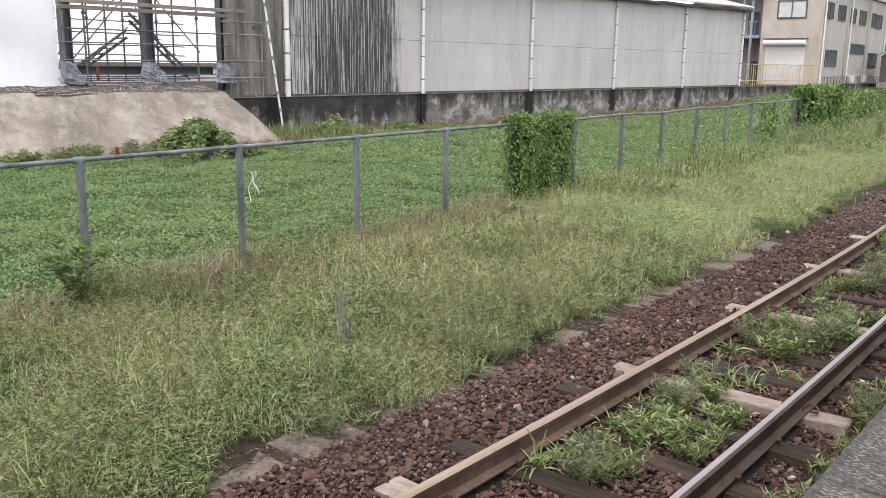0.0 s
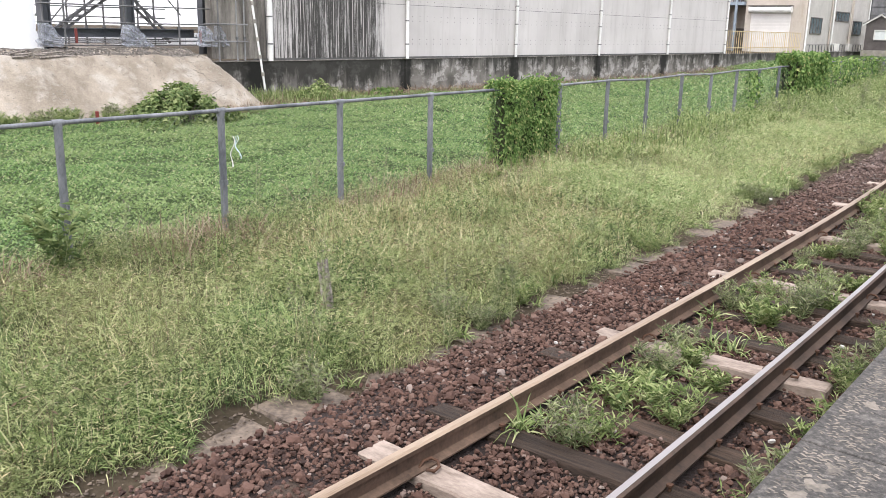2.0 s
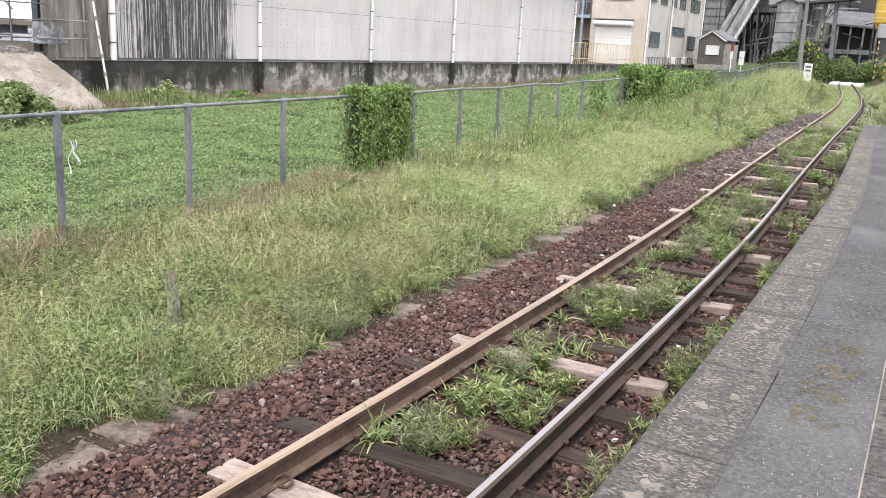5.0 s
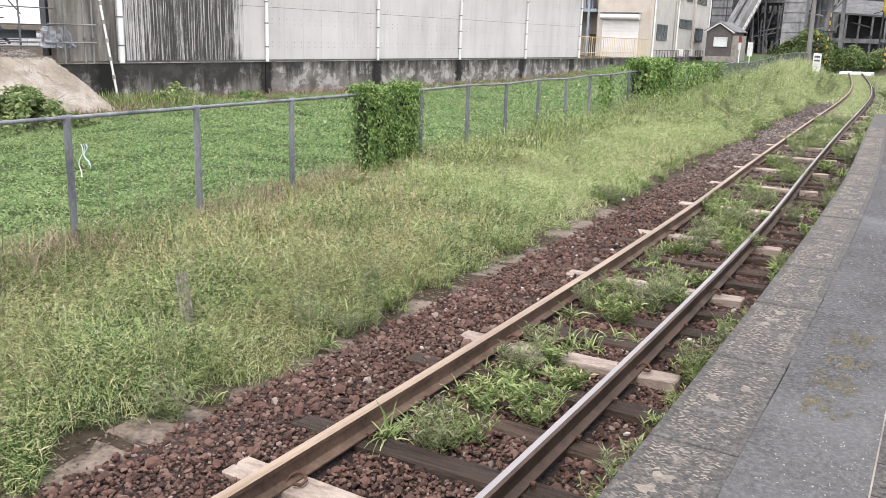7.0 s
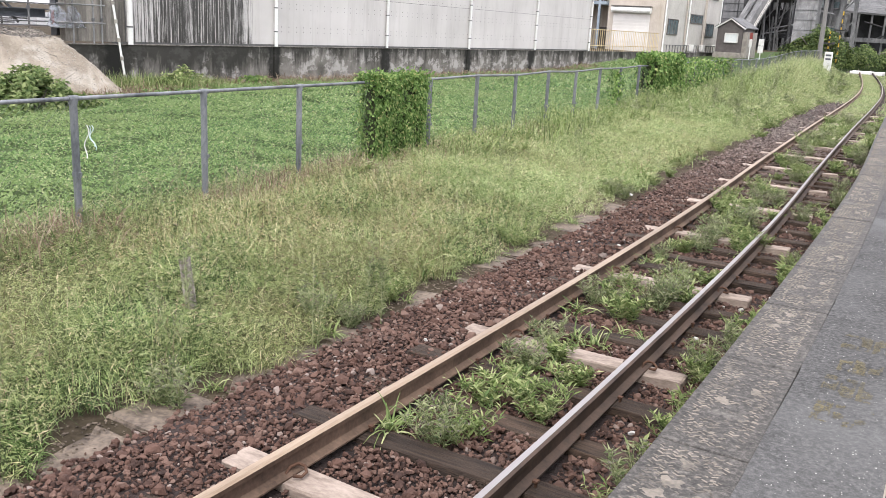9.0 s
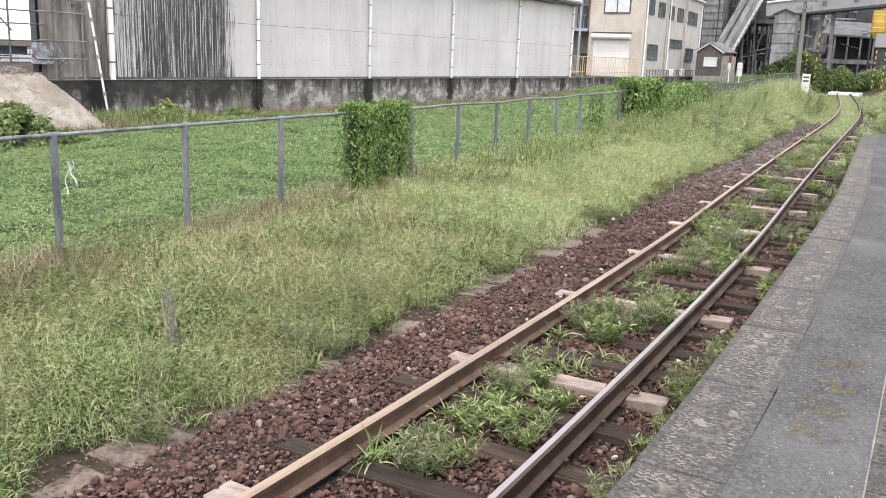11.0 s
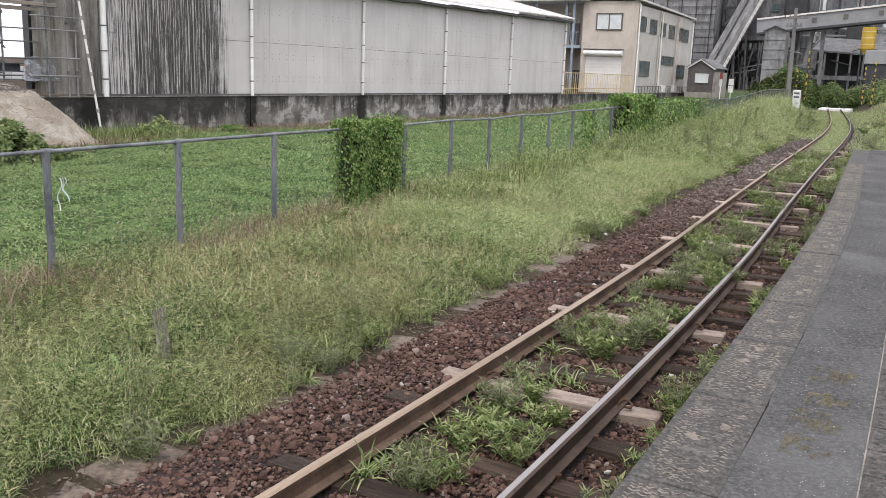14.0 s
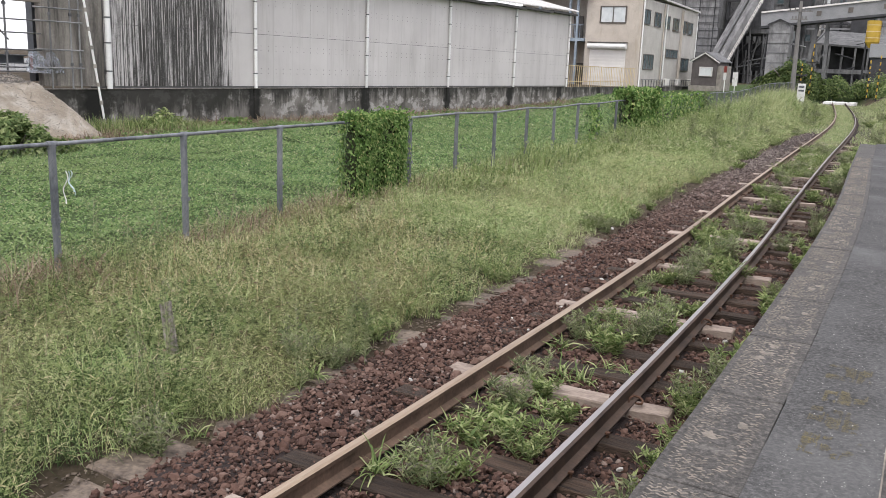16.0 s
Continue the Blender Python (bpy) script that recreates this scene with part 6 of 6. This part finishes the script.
# weeds: thin stems set with narrow leaves
def weed(name, h, stems, leaf, per, mat, seed, label, spread=0.08, plume=False, group="weeds by the track", width=0.16):
    r = np.random.RandomState(seed)
    ob = thing(name, label, "weed", group=group)
    bm = B()
    P, D = [], []
    S = []
    for i in range(stems):
        a = r.uniform(0, 2 * np.pi)
        base = Vector((r.normal(0, spread * 0.4), r.normal(0, spread * 0.4), -0.03))
        hh = h * r.uniform(0.6, 1.0)
        tip = base + Vector((math.cos(a) * spread * 1.5, math.sin(a) * spread * 1.5, hh))
        tube(bm, base, tip, 0.0035, 4, 0.0015)
        for j in range(per):
            t = r.uniform(0.12, 1.0)
            P.append(base.lerp(tip, t))
            b = r.uniform(0, 2 * np.pi)
            D.append((math.cos(b), math.sin(b), r.uniform(0.2, 1.3)))
        if plume:
            for j in range(12):
                S.append(base.lerp(tip, r.uniform(0.72, 1.05)) + Vector(r.normal(0, 0.02, 3)))
    tagged(part("stem", bm, M["weed"], ob), kind="stuff")
    P, D = np.array(P), np.array(D)
    k = len(P)
    L = r.uniform(0.6, 1.3, k) * leaf
    V, T = leaves(P, D, np.tile([0.1, 0.1, 1.0], (k, 1)) + r.normal(0, 0.2, (k, 3)), L, L * width)
    lf = new("foliage", mesh_tris("foliage", V, T, M[mat]))
    lf.parent = ob
    tagged(lf, kind="stuff")
    if S:
        S = np.array(S)
        k = len(S)
        V, T = leaves(S, r.normal(size=(k, 3)), r.normal(size=(k, 3)), np.full(k, 0.022), np.full(k, 0.014))
        sd = new("seed_head", mesh_tris("seed_head", V, T, M["seed"]))
        sd.parent = ob
        tagged(sd, kind="stuff")
    return ob


def tuft(seed, n, L, label):
    r = np.random.RandomState(seed)
    ob = thing("grass_tuft", label, "grass tuft", group="grass tufts in the ballast")
    P = np.column_stack([r.normal(0, 0.035, n), r.normal(0, 0.035, n), np.full(n, -0.02)])
    V, T = blades(P, r.uniform(0.5, 1.0, n) * L, r.uniform(0.009, 0.017, n), seed + 1, (0.1, 0.8), (0.7, 2.2), 4)
    lf = new("foliage", mesh_tris("foliage", V, T, M["grass_green"]))
    lf.parent = ob
    tagged(lf, kind="stuff")
    return ob


TUFTS = [tuft(200, 34, 0.30, "bright green crabgrass tuft in the brown ballast"), tuft(203, 50, 0.36, "bright green crabgrass tuft in the brown ballast"), tuft(206, 22, 0.22, "small green grass tuft in the brown ballast")]
WEEDS = [weed("fine_weed", 0.34, 16, 0.07, 24, "weed", 210, "feathery grey-green weed clump between the rails", 0.10, True, width=0.2), weed("fine_weed", 0.28, 18, 0.065, 24, "grass_green", 211, "feathery grey-green weed clump between the rails", 0.13, width=0.2), weed("leafy_weed", 0.26, 14, 0.075, 24, "grass_green", 212, "light green leafy weed clump in the ballast", 0.09, False, width=0.3)]
HORSE = [weed("tall_weed", 0.78, 3, 0.07, 70, "weed", 220, "tall dark green spiky weed with pale seed plume", 0.05, True, "tall weeds in the verge", 0.12), weed("tall_weed", 0.75, 4, 0.06, 45, "weed", 221, "tall thin grey-green weed with pale seed plume", 0.09, True, "tall weeds in the verge", 0.12)]
SPOTS_T = [(-1.02, 4.15), (-0.98, 4.4), (-1.02, 5.06), (-0.97, 5.5), (-0.75, 5.67), (-0.59, 5.78), (-0.54, 6.48), (-0.48, 6.86), (-0.73, 6.51), (-1.05, 9.38), (-0.82, 9.16), (-0.76, 9.5), (-0.9, 5.3), (-1.02, 7.2)]
SPOTS_W = [(-0.69, 4.2, 0), (-0.6, 4.4, 1), (-0.74, 4.89, 2), (-0.55, 5.13, 2), (-0.34, 4.95, 1), (-0.8, 5.66, 0), (-0.87, 6.24, 0), (-1.0, 7.58, 0), (-0.75, 7.61, 1), (-0.6, 7.3, 2), (-0.49, 8.02, 0), (-0.52, 8.47, 1), (-0.77, 11.04, 0), (-0.76, 11.88, 1), (-0.9, 13.68, 2), (0.40, 6.3, 1), (0.36, 6.5, 0), (0.5, 7.04, 0), (0.45, 7.5, 1), (0.5, 7.9, 2), (0.45, 9.4, 2), (0.4, 9.75, 2), (0.4, 10.36, 1), (0.3, 12.4, 2), (0.55, 4.3, 0), (0.6, 3.9, 1), (-0.95, 8.3, 1), (-0.3, 9.0, 2), (-0.68, 6.0, 2)]
first = set()


def plant(src, x, y, z, k, rz):
    if src not in first:
        first.add(src)
        src.matrix_basis = pose(x, y, z, 0, 0, rz)
        return
    ob = copy_thing(src, pose(x, y, z, 0, 0, rz) @ Matrix.Diagonal((k, k, k, 1)))


rnd = random.Random(77)
for x, y in SPOTS_T:
    plant(rnd.choice(TUFTS), x, y, -0.205, rnd.uniform(0.8, 1.15), rnd.uniform(0, 360))
for x, y, i in SPOTS_W:
    plant(WEEDS[i], x, y, -0.215, rnd.uniform(0.8, 1.1), rnd.uniform(0, 360))
for i in range(120):
    y = rnd.uniform(10, 34)
    off = rnd.choice((rnd.uniform(-0.45, 0.45), rnd.uniform(-0.45, 0.45), rnd.uniform(0.75, 1.35)))
    x, yy = side(y, off)
    plant(rnd.choice(WEEDS + TUFTS[:2]), x, yy, -0.22 + rise(y), rnd.uniform(0.7, 1.2), rnd.uniform(0, 360))
for i in range(45):
    y = rnd.uniform(3, 24)
    x, yy = side(y, -rnd.uniform(1.85, 2.25))
    plant(rnd.choice(TUFTS + WEEDS), x, yy, ground_h(x, yy) + 0.01, rnd.uniform(0.6, 1.0), rnd.uniform(0, 360))
for i in range(90):
    y = rnd.uniform(24, 66)
    lo, hi = fence_x(y), track_x(y) - 1.5
    x = rnd.uniform(lo, hi)
    plant(rnd.choice(WEEDS + HORSE), x, y, ground_h(x, y) - 0.02, rnd.uniform(1.2, 2.2), rnd.uniform(0, 360))
for i in range(36):
    y = rnd.uniform(28, 66)
    x = track_x(y) + rnd.uniform(1.2, 5)
    plant(rnd.choice(WEEDS), x, y, ground_h(x, y) - 0.02, rnd.uniform(1.0, 2.0), rnd.uniform(0, 360))
for i in range(46):
    y = 3.4 + 13 * rnd.random()
    x, yy = side(y, rnd.uniform(1.12, 1.4))
    if noise.noise((0, y * 0.9, 8)) > -0.15:
        plant(rnd.choice((WEEDS[1], WEEDS[2], WEEDS[2], WEEDS[0])), x, yy, -0.26, rnd.uniform(0.7, 1.15), rnd.uniform(0, 360))
for i in range(34):
    y = 4.0 + 12 * rnd.random()
    x, yy = side(y, rnd.uniform(-0.42, 0.4))
    if noise.noise((0, y * 0.8, 3)) > -0.1:
        plant(rnd.choice((WEEDS[2], TUFTS[2], WEEDS[0], TUFTS[0])), x, yy, -0.215, rnd.uniform(0.55, 1.0), rnd.uniform(0, 360))
plant(HORSE[0], -2.4, 5.98, -0.27, 1, 0)
for x, y, i in ((-2.47, 5.2, 1), (-3.0, 4.05, 1), (-3.6, 4.8, 1), (-4.3, 12.2, 1), (-5.6, 5.4, 0), (-5.9, 4.2, 1), (-2.55, 5.95, 0), (-3.2, 8.8, 1), (-4.9, 9.6, 1), (-5.6, 7.4, 1), (-6.1, 6.6, 1), (-6.9, 9.0, 1), (-7.6, 7.3, 1), (-7.3, 8.0, 1), (-5.2, 13.5, 1), (-4.4, 15.5, 1), (-5.4, 17.5, 1), (-6.0, 20, 1)):
    plant(HORSE[i], x, y, ground_h(x, y) - 0.01, rnd.uniform(0.8, 1.15), rnd.uniform(0, 360))
for i in range(26):
    y = rnd.uniform(6.5, 13.5)
    x = -18.75 + rnd.uniform(-0.35, 0.35)
    plant(rnd.choice(WEEDS), x, y, max(mound_h(x, y), ground_h(x, y)) - 0.03, rnd.uniform(1.1, 2.0), rnd.uniform(0, 360))
# bigger leafy weed beside a fence post
BIG = weed("broad_weed", 0.95, 13, 0.105, 30, "shrub", 230, "dark green broad-leaved weed beside the fence post", 0.2, False, "tall weeds in the verge", 0.6)
plant(BIG, -6.1, 3.75, -0.2, 1, 0)

for x, y, k in ((-6.15, 14.2, 1.5), (-5.7, 15.1, 1.6), (-6.3, 10.8, 1.3), (-5.9, 14.8, 1.7), (-6.3, 16.6, 1.5)):
    plant(WEEDS[2], x, y, ground_h(x, y) - 0.02, k, rnd.uniform(0, 360))

# withered clumps beside the vines
r = np.random.RandomState(140)
pts = np.concatenate([np.column_stack([r.normal(x, s, 260), r.normal(y, s * 1.5, 260)]) for x, y, s in ((-6.75, 11.0, 0.2), (-6.95, 14.3, 0.2), (-6.7, 14.9, 0.25), (-6.3, 7.9, 0.2), (-6.2, 5.3, 0.22), (-6.4, 9.9, 0.2), (-5.9, 3.1, 0.25))])
V, T = blades(on_ground(pts), r.uniform(0.25, 0.6, len(pts)), r.uniform(0.006, 0.012, len(pts)), 141, (0.0, 0.8), (0.4, 1.9))
tagged(new("withered_clumps", mesh_tris("withered_clumps", V, T, M["dry"])), "withered straw clumps along the fence", "grass", kind="stuff")

# weeds swallowing the track beyond the platform, and the strip beside it
n = 80000
r = np.random.RandomState(91)
y = r.uniform(24, 90, n)
off = np.where(r.uniform(0, 1, n) < 0.5, r.uniform(-0.5, 0.5, n), r.uniform(0.75, 6.5, n))
off = np.where((y < 27) & (off > 1.3), 1.0, off)
sh = (r.uniform(0, 1, n) < 0.3) & (y > 43)
off = np.where(sh, -r.uniform(0.7, 2.1, n), off)
xy = np.column_stack(sidev(y, off))
z = groundv(xy[:, 0], xy[:, 1])
z = np.where(np.abs(off) < 1.3, risev(xy[:, 1]) - 0.23, z)
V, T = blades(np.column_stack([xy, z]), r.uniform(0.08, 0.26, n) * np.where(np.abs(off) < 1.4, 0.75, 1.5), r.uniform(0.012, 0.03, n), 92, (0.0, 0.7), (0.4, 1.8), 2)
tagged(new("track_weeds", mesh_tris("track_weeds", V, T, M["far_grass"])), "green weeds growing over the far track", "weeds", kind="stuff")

# tall seeding grass before the marker by the crossing
n = 2600
y = r.uniform(54, 66.3, n)
x = r.uniform(-8.6, -6.5, n)
V, T = blades(on_ground(np.column_stack([x, y])), r.uniform(0.55, 1.05, n), r.uniform(0.012, 0.026, n), 95, (0.0, 0.4), (0.1, 0.9), 2)
tagged(new("tall_grass", mesh_tris("tall_grass", V, T, M["mid_grass"])), "tall pale seeding grass near the level crossing", "grass", kind="stuff")

# ---- small things along the track ----
# old stake leaning in the verge
stake = thing("old_stake", "short mottled weathered stake leaning in the verge grass", "stake")
STAKE_X, STAKE_Y = -3.715, 5.015
bm = B()
prev = None
for j in range(9):
    t = j / 8
    ring = []
    for i in range(9):
        a = 2 * math.pi * i / 9
        rr = 0.051 * (1 + 0.12 * noise.noise((math.cos(a) * 2, math.sin(a) * 2, t * 5)))
        ring.append(bm.verts.new((STAKE_X - 0.045 * t + rr * math.cos(a), STAKE_Y - 0.05 * t + rr * math.sin(a), -0.33 + 0.60 * t + (0.02 * math.cos(a) if j == 8 else 0))))
    if prev:
        for i in range(9):
            bm.faces.new((prev[i], prev[(i + 1) % 9], ring[(i + 1) % 9], ring[i]))
    prev = ring
bm.faces.new(prev)
part("shaft", bm, M["bark"], stake)

# ribbons tied to a fence post
rb = thing("tied_ribbon", "pale blue and white plastic ribbon tied to the fence", "ribbon")
for k, (dy, l) in enumerate(((0.11, 0.36), (0.16, 0.24), (0.13, 0.28))):
    V, T = [], []
    for j in range(9):
        t = j / 8
        x = fence_x(5.91) + 0.06 + 0.02 * math.sin(7 * t + k)
        y = 5.91 + dy + 0.05 * t * (k - 0.6) + 0.015 * math.sin(9 * t)
        V += [(x, y - 0.006, 1.06 - l * t), (x + 0.004, y + 0.006, 1.06 - l * t)]
        if j:
            c = 2 * j
            T += [(c - 2, c - 1, c + 1), (c - 2, c + 1, c)]
    ob = new("strip", mesh_tris("strip", V, T, M["ribbon"] if k else M["white"]))
    ob.parent = rb

# drain slabs half buried along the verge
rnd = random.Random(15)
y = 1.2
slab_meshes = []
for s in range(4):
    bm = box(B(), -0.22, 0.22, -0.31, 0.31, -0.08, 0, 0.02)
    bmesh.ops.subdivide_edges(bm, edges=list(bm.edges), cuts=1)
    for v in bm.verts:
        v.co += Vector((rnd.uniform(-0.015, 0.015), rnd.uniform(-0.015, 0.015), rnd.uniform(-0.008, 0.008)))
    me = bpy.data.meshes.new("drain_slab")
    bm.to_mesh(me)
    bm.free()
    me.materials.append(M["slab"])
    slab_meshes.append(me)
while y < 13:
    x, yy = side(y, -1.93 + rnd.uniform(-0.04, 0.04))
    ob = new("drain_slab", rnd.choice(slab_meshes))
    ob.matrix_basis = pose(x, yy, ground_h(x, yy) + 0.012 + rnd.uniform(-0.02, 0.012), rnd.uniform(-3, 3), rnd.uniform(-3, 3), rnd.uniform(-5, 5))
    tagged(ob, "worn grey concrete drain slab half buried by grass", "slab", "drain slabs along the verge")
    y += rnd.choice((0.66, 0.68, 0.72, 1.05))

# pale crumbs of broken concrete between the slabs
r = np.random.RandomState(17)
n = 2200
ys_ = r.uniform(1.5, 26, n)
P = []
for b in ys_:
    x, yy = side(float(b), -1.95 + r.normal(0, 0.12))
    P.append((x, yy, ground_h(x, yy) + 0.02))
V, T = scatter(np.array(P), r.uniform(0.005, 0.018, n), 18, 0.5)
tagged(new("concrete_crumbs", mesh_tris("concrete_crumbs", V, T, M["slab"])), "pale crumbs of broken concrete on the drain slabs", "crumbs", kind="stuff")


n = 5200
b = r.uniform(1.2, 30, n)
x, yy = sidev(b, -1.93 + r.normal(0, 0.16, n))
V, T = scatter(np.column_stack([x, yy, groundv(x, yy) + 0.008]), r.uniform(0.004, 0.022, n), 19, 0.45)
tagged(new("earth_crumbs", mesh_tris("earth_crumbs", V, T, M["litter"])), "brown earth crumbs and litter beside the drain slabs", "earth", kind="stuff")


# ---- ballast ----
def ballast(y0, y1, cell, seed):
    r = np.random.RandomState(seed)
    yy, oo = np.meshgrid(np.arange(y0, y1, cell), np.arange(-1.98, 1.62, cell))
    o = oo.ravel() + r.uniform(-0.5, 0.5, oo.size) * cell
    b = yy.ravel() + r.uniform(-0.5, 0.5, oo.size) * cell
    keep = (np.minimum(np.abs(o - 0.565), np.abs(o + 0.565)) > 0.08) & ~((o < -1.62) & (r.uniform(0, 1, o.size) < (-1.62 - o) / 0.2))
    # sleepers stay bare where they stand proud
    ph = np.min(np.abs(b[:, None] - np.array([a for a, q in TIES if not q and y0 - 1 < a < y1 + 1])[None]), 1)
    pw = np.min(np.abs(b[:, None] - np.array([a for a, q in TIES if q and y0 - 3 < a < y1 + 3])[None]), 1)
    keep &= ~((pw < 0.13) & (o > -0.95) & (o < 0.9))
    keep &= ~((ph < 0.105) & (o > -0.5) & (o < 1.0) & (r.uniform(0, 1, o.size) < 0.85))
    keep &= ~((ph < 0.105) & (o > -1.1) & (o <= -0.5) & (r.uniform(0, 1, o.size) < 0.55))
    o, b = o[keep], b[keep]
    x, y = sidev(b, o)
    z = np.interp(o, BED[0], BED[1]) + risev(y) + r.uniform(-0.014, 0.018, o.size) + 0.012 * vnoise(x * 2.5, y * 2.5, 3)
    return scatter(np.column_stack([x, y, z]), r.uniform(0.5, 1.15, o.size) ** 1.3 * np.minimum(cell, 0.064) * 0.74, seed + 1, 0.85, y1 < 12)


BED = ([-1.98, -1.66, -1.25, -0.66, -0.4, 0.4, 0.9, 1.7], [-0.29, -0.245, -0.185, -0.17, -0.205, -0.21, -0.235, -0.31])
V, T = join(ballast(-6, 1.6, 0.085, 300), ballast(1.6, 8.5, 0.031, 301), ballast(1.6, 9.5, 0.10, 302), ballast(8.5, 18, 0.048, 303), ballast(18, 32, 0.075, 305), ballast(32, 44, 0.14, 307))
tagged(new("ballast", mesh_tris("ballast", V, T, M["stone"])), "rust-brown crushed stone ballast between and beside the rails", "ballast", kind="stuff")
r = np.random.RandomState(311)
n = 26
P = []
for i in range(n):
    x, yy = side(float(r.uniform(2.5, 14)), float(r.choice([r.uniform(-1.9, -0.7), r.uniform(0.7, 1.3), r.uniform(-0.45, 0.45)])))
    P.append((x, yy, -0.165))
V, T = scatter(np.array(P), r.uniform(0.014, 0.032, n), 312, 0.9, True)
tagged(new("white_stones", mesh_tris("white_stones", V, T, M["chip"])), "few whitish stones lying among the brown ballast", "stones", kind="stuff")

# ---- platform pieces ----
marks = thing("platform_marks", "faded yellow paint marks worn into the platform asphalt", "paint marks")
r = np.random.RandomState(8)
for y0, y1, x0, x1 in ((5.05, 5.32, 1.38, 1.62), (4.66, 4.88, 1.41, 1.63), (4.28, 4.56, 1.38, 1.62), (3.93, 4.18, 1.39, 1.65)):
    V, T = [], []
    for k in range(int((x1 - x0) * 9000)):
        cx, cy = r.uniform(x0, x1), r.uniform(y0, y1)
        if vnoise(cx * 22, cy * 14, 3) < 0.0 or abs((cx - x0) / (x1 - x0) * 3 % 1 - 0.5) > 0.42:
            continue
        b = len(V)
        for q in range(5):
            a = 2 * math.pi * q / 5 + r.uniform(0, 0.8)
            d = r.uniform(0.001, 0.0036)
            V.append((cx + d * math.cos(a), cy + 1.3 * d * math.sin(a), TOP - 0.0032 + 0.000001 * k))
        T += [(b, b + 1, b + 2), (b, b + 2, b + 3), (b, b + 3, b + 4)]
    ob = new("paint_patch", mesh_tris("paint_patch", V, T, M["faded_yellow"]))
    ob.parent = marks
    tagged(ob, kind="stuff")

# light aggregate showing in the asphalt
r = np.random.RandomState(44)
n = 2800
P = []
for i in range(n):
    x, yy = side(float(2.2 + 12 * r.uniform() ** 1.6), float(EDGE + r.uniform(0.42, 1.6)))
    P.append((x, yy, TOP - 0.004))
V, T = scatter(np.array(P), r.uniform(0.0015, 0.0045, n), 45, 0.6)
tagged(new("asphalt_chips", mesh_tris("asphalt_chips", V, T, M["chip"])), "small pale stone chips showing in the asphalt", "chips", kind="stuff")

# edge blocks with a worn herringbone tread
BL = 1.15
treads = []
for s in range(4):
    rr = random.Random(90 + s)
    V, T = [], []
    for i in range(40):
        for j in range(11):
            y = -BL / 2 + 0.05 + (BL - 0.1) * i / 39
            x = 0.05 + 0.026 * j + rr.uniform(-0.009, 0.009)
            y += rr.uniform(-0.012, 0.012)
            wear = noise.noise((x * 7 + s * 5, y * 3.3, s * 2.0))
            if rr.random() > 0.78 + wear * 1.3:
                continue
            a = math.radians((27 if j % 2 else -27) + rr.uniform(-14, 14))
            l, w = 0.0135 * rr.uniform(0.5, 1.2), 0.0032 * rr.uniform(0.5, 1.6)
            u, v = (math.cos(a) * l, math.sin(a) * l), (-math.sin(a) * w, math.cos(a) * w)
            b = len(V)
            V += [(x + u[0] + v[0], y + u[1] + v[1], 0.0005), (x - u[0] + v[0], y - u[1] + v[1], 0.0005), (x - u[0] - v[0], y - u[1] - v[1], 0.0005), (x + u[0] - v[0], y + u[1] - v[1], 0.0005), (x, y, 0.004)]
            T += [(b + k, b + (k + 1) % 4, b + 4) for k in range(4)]
    for k in range(rr.choice((1, 2, 3))):
        cx, cy = rr.uniform(0.12, 0.26), rr.uniform(-0.45, 0.45)
        b = len(V)
        V.append((cx, cy, 0.003))
        for q in range(14):
            a = 2 * math.pi * q / 14
            d = rr.uniform(0.015, 0.055)
            V.append((cx + d * math.cos(a), cy + d * 1.2 * math.sin(a), 0.0006))
        T += [(b, b + 1 + q, b + 1 + (q + 1) % 14) for q in range(14)]
    treads.append(mesh_tris("worn_tread", V, T, M["tread"]))
bm = box(B(), 0, 0.372, -BL / 2 + 0.0015, BL / 2 - 0.0015, -0.14, 0, 0.004)
block = bpy.data.meshes.new("edge_block")
bm.to_mesh(block)
bm.free()
block.materials.append(M["block"])
rr = random.Random(6)
for k in range(-16, 18):
    y = 5.6 + BL * (k + 0.5) + (0.012 if k >= 0 else 0.0)
    if y > 25.2:
        break
    x, yy = side(y, EDGE)
    s_ = (track_x(y + 0.2) - track_x(y - 0.2)) / 0.4
    ob = new("edge_block", block)
    ob.parent = platform
    ob.matrix_basis = pose(x, yy, TOP + rr.uniform(-0.003, 0.002), 0, rr.uniform(-0.3, 0.3), -math.degrees(math.atan(s_)))
    if y < 20:
        tr = new("worn_tread", rr.choice(treads))
        tr.parent = ob
# pale mortar bed that shows in the joints of the tactile tiles
bm = B()
prev = None
for y in np.arange(-8.2, 13.8, 0.5):
    row = [bm.verts.new((*side(float(y), EDGE + o), TOP - 0.001)) for o in (0.853, 1.165)]
    if prev:
        bm.faces.new((prev[0], prev[1], row[1], row[0]))
    prev = row
part("tile_bed", bm, M["worn"], platform, "pale mortar bed of the tactile tiles")
# tactile warning tiles with studs
bm = box(B(), 0, 0.29, -0.145, 0.145, -0.004, 0.004)
for i in range(5):
    for j in range(5):
        tube(bm, (0.035 + 0.055 * i, -0.11 + 0.055 * j, 0.004), (0.035 + 0.055 * i, -0.11 + 0.055 * j, 0.009), 0.016, 8, 0.011)
tile = bpy.data.meshes.new("tactile_tile")
bm.to_mesh(tile)
bm.free()
tile.materials.append(M["block"])
for k in range(-30, 42):
    y = 1.0 + 0.3 * k
    x, yy = side(y, EDGE + 0.86)
    ob = new("tactile_tile", tile)
    ob.parent = platform
    ob.matrix_basis = pose(x, yy, TOP, 0, 0, -math.degrees(math.atan((track_x(y + 0.2) - track_x(y - 0.2)) / 0.4)))
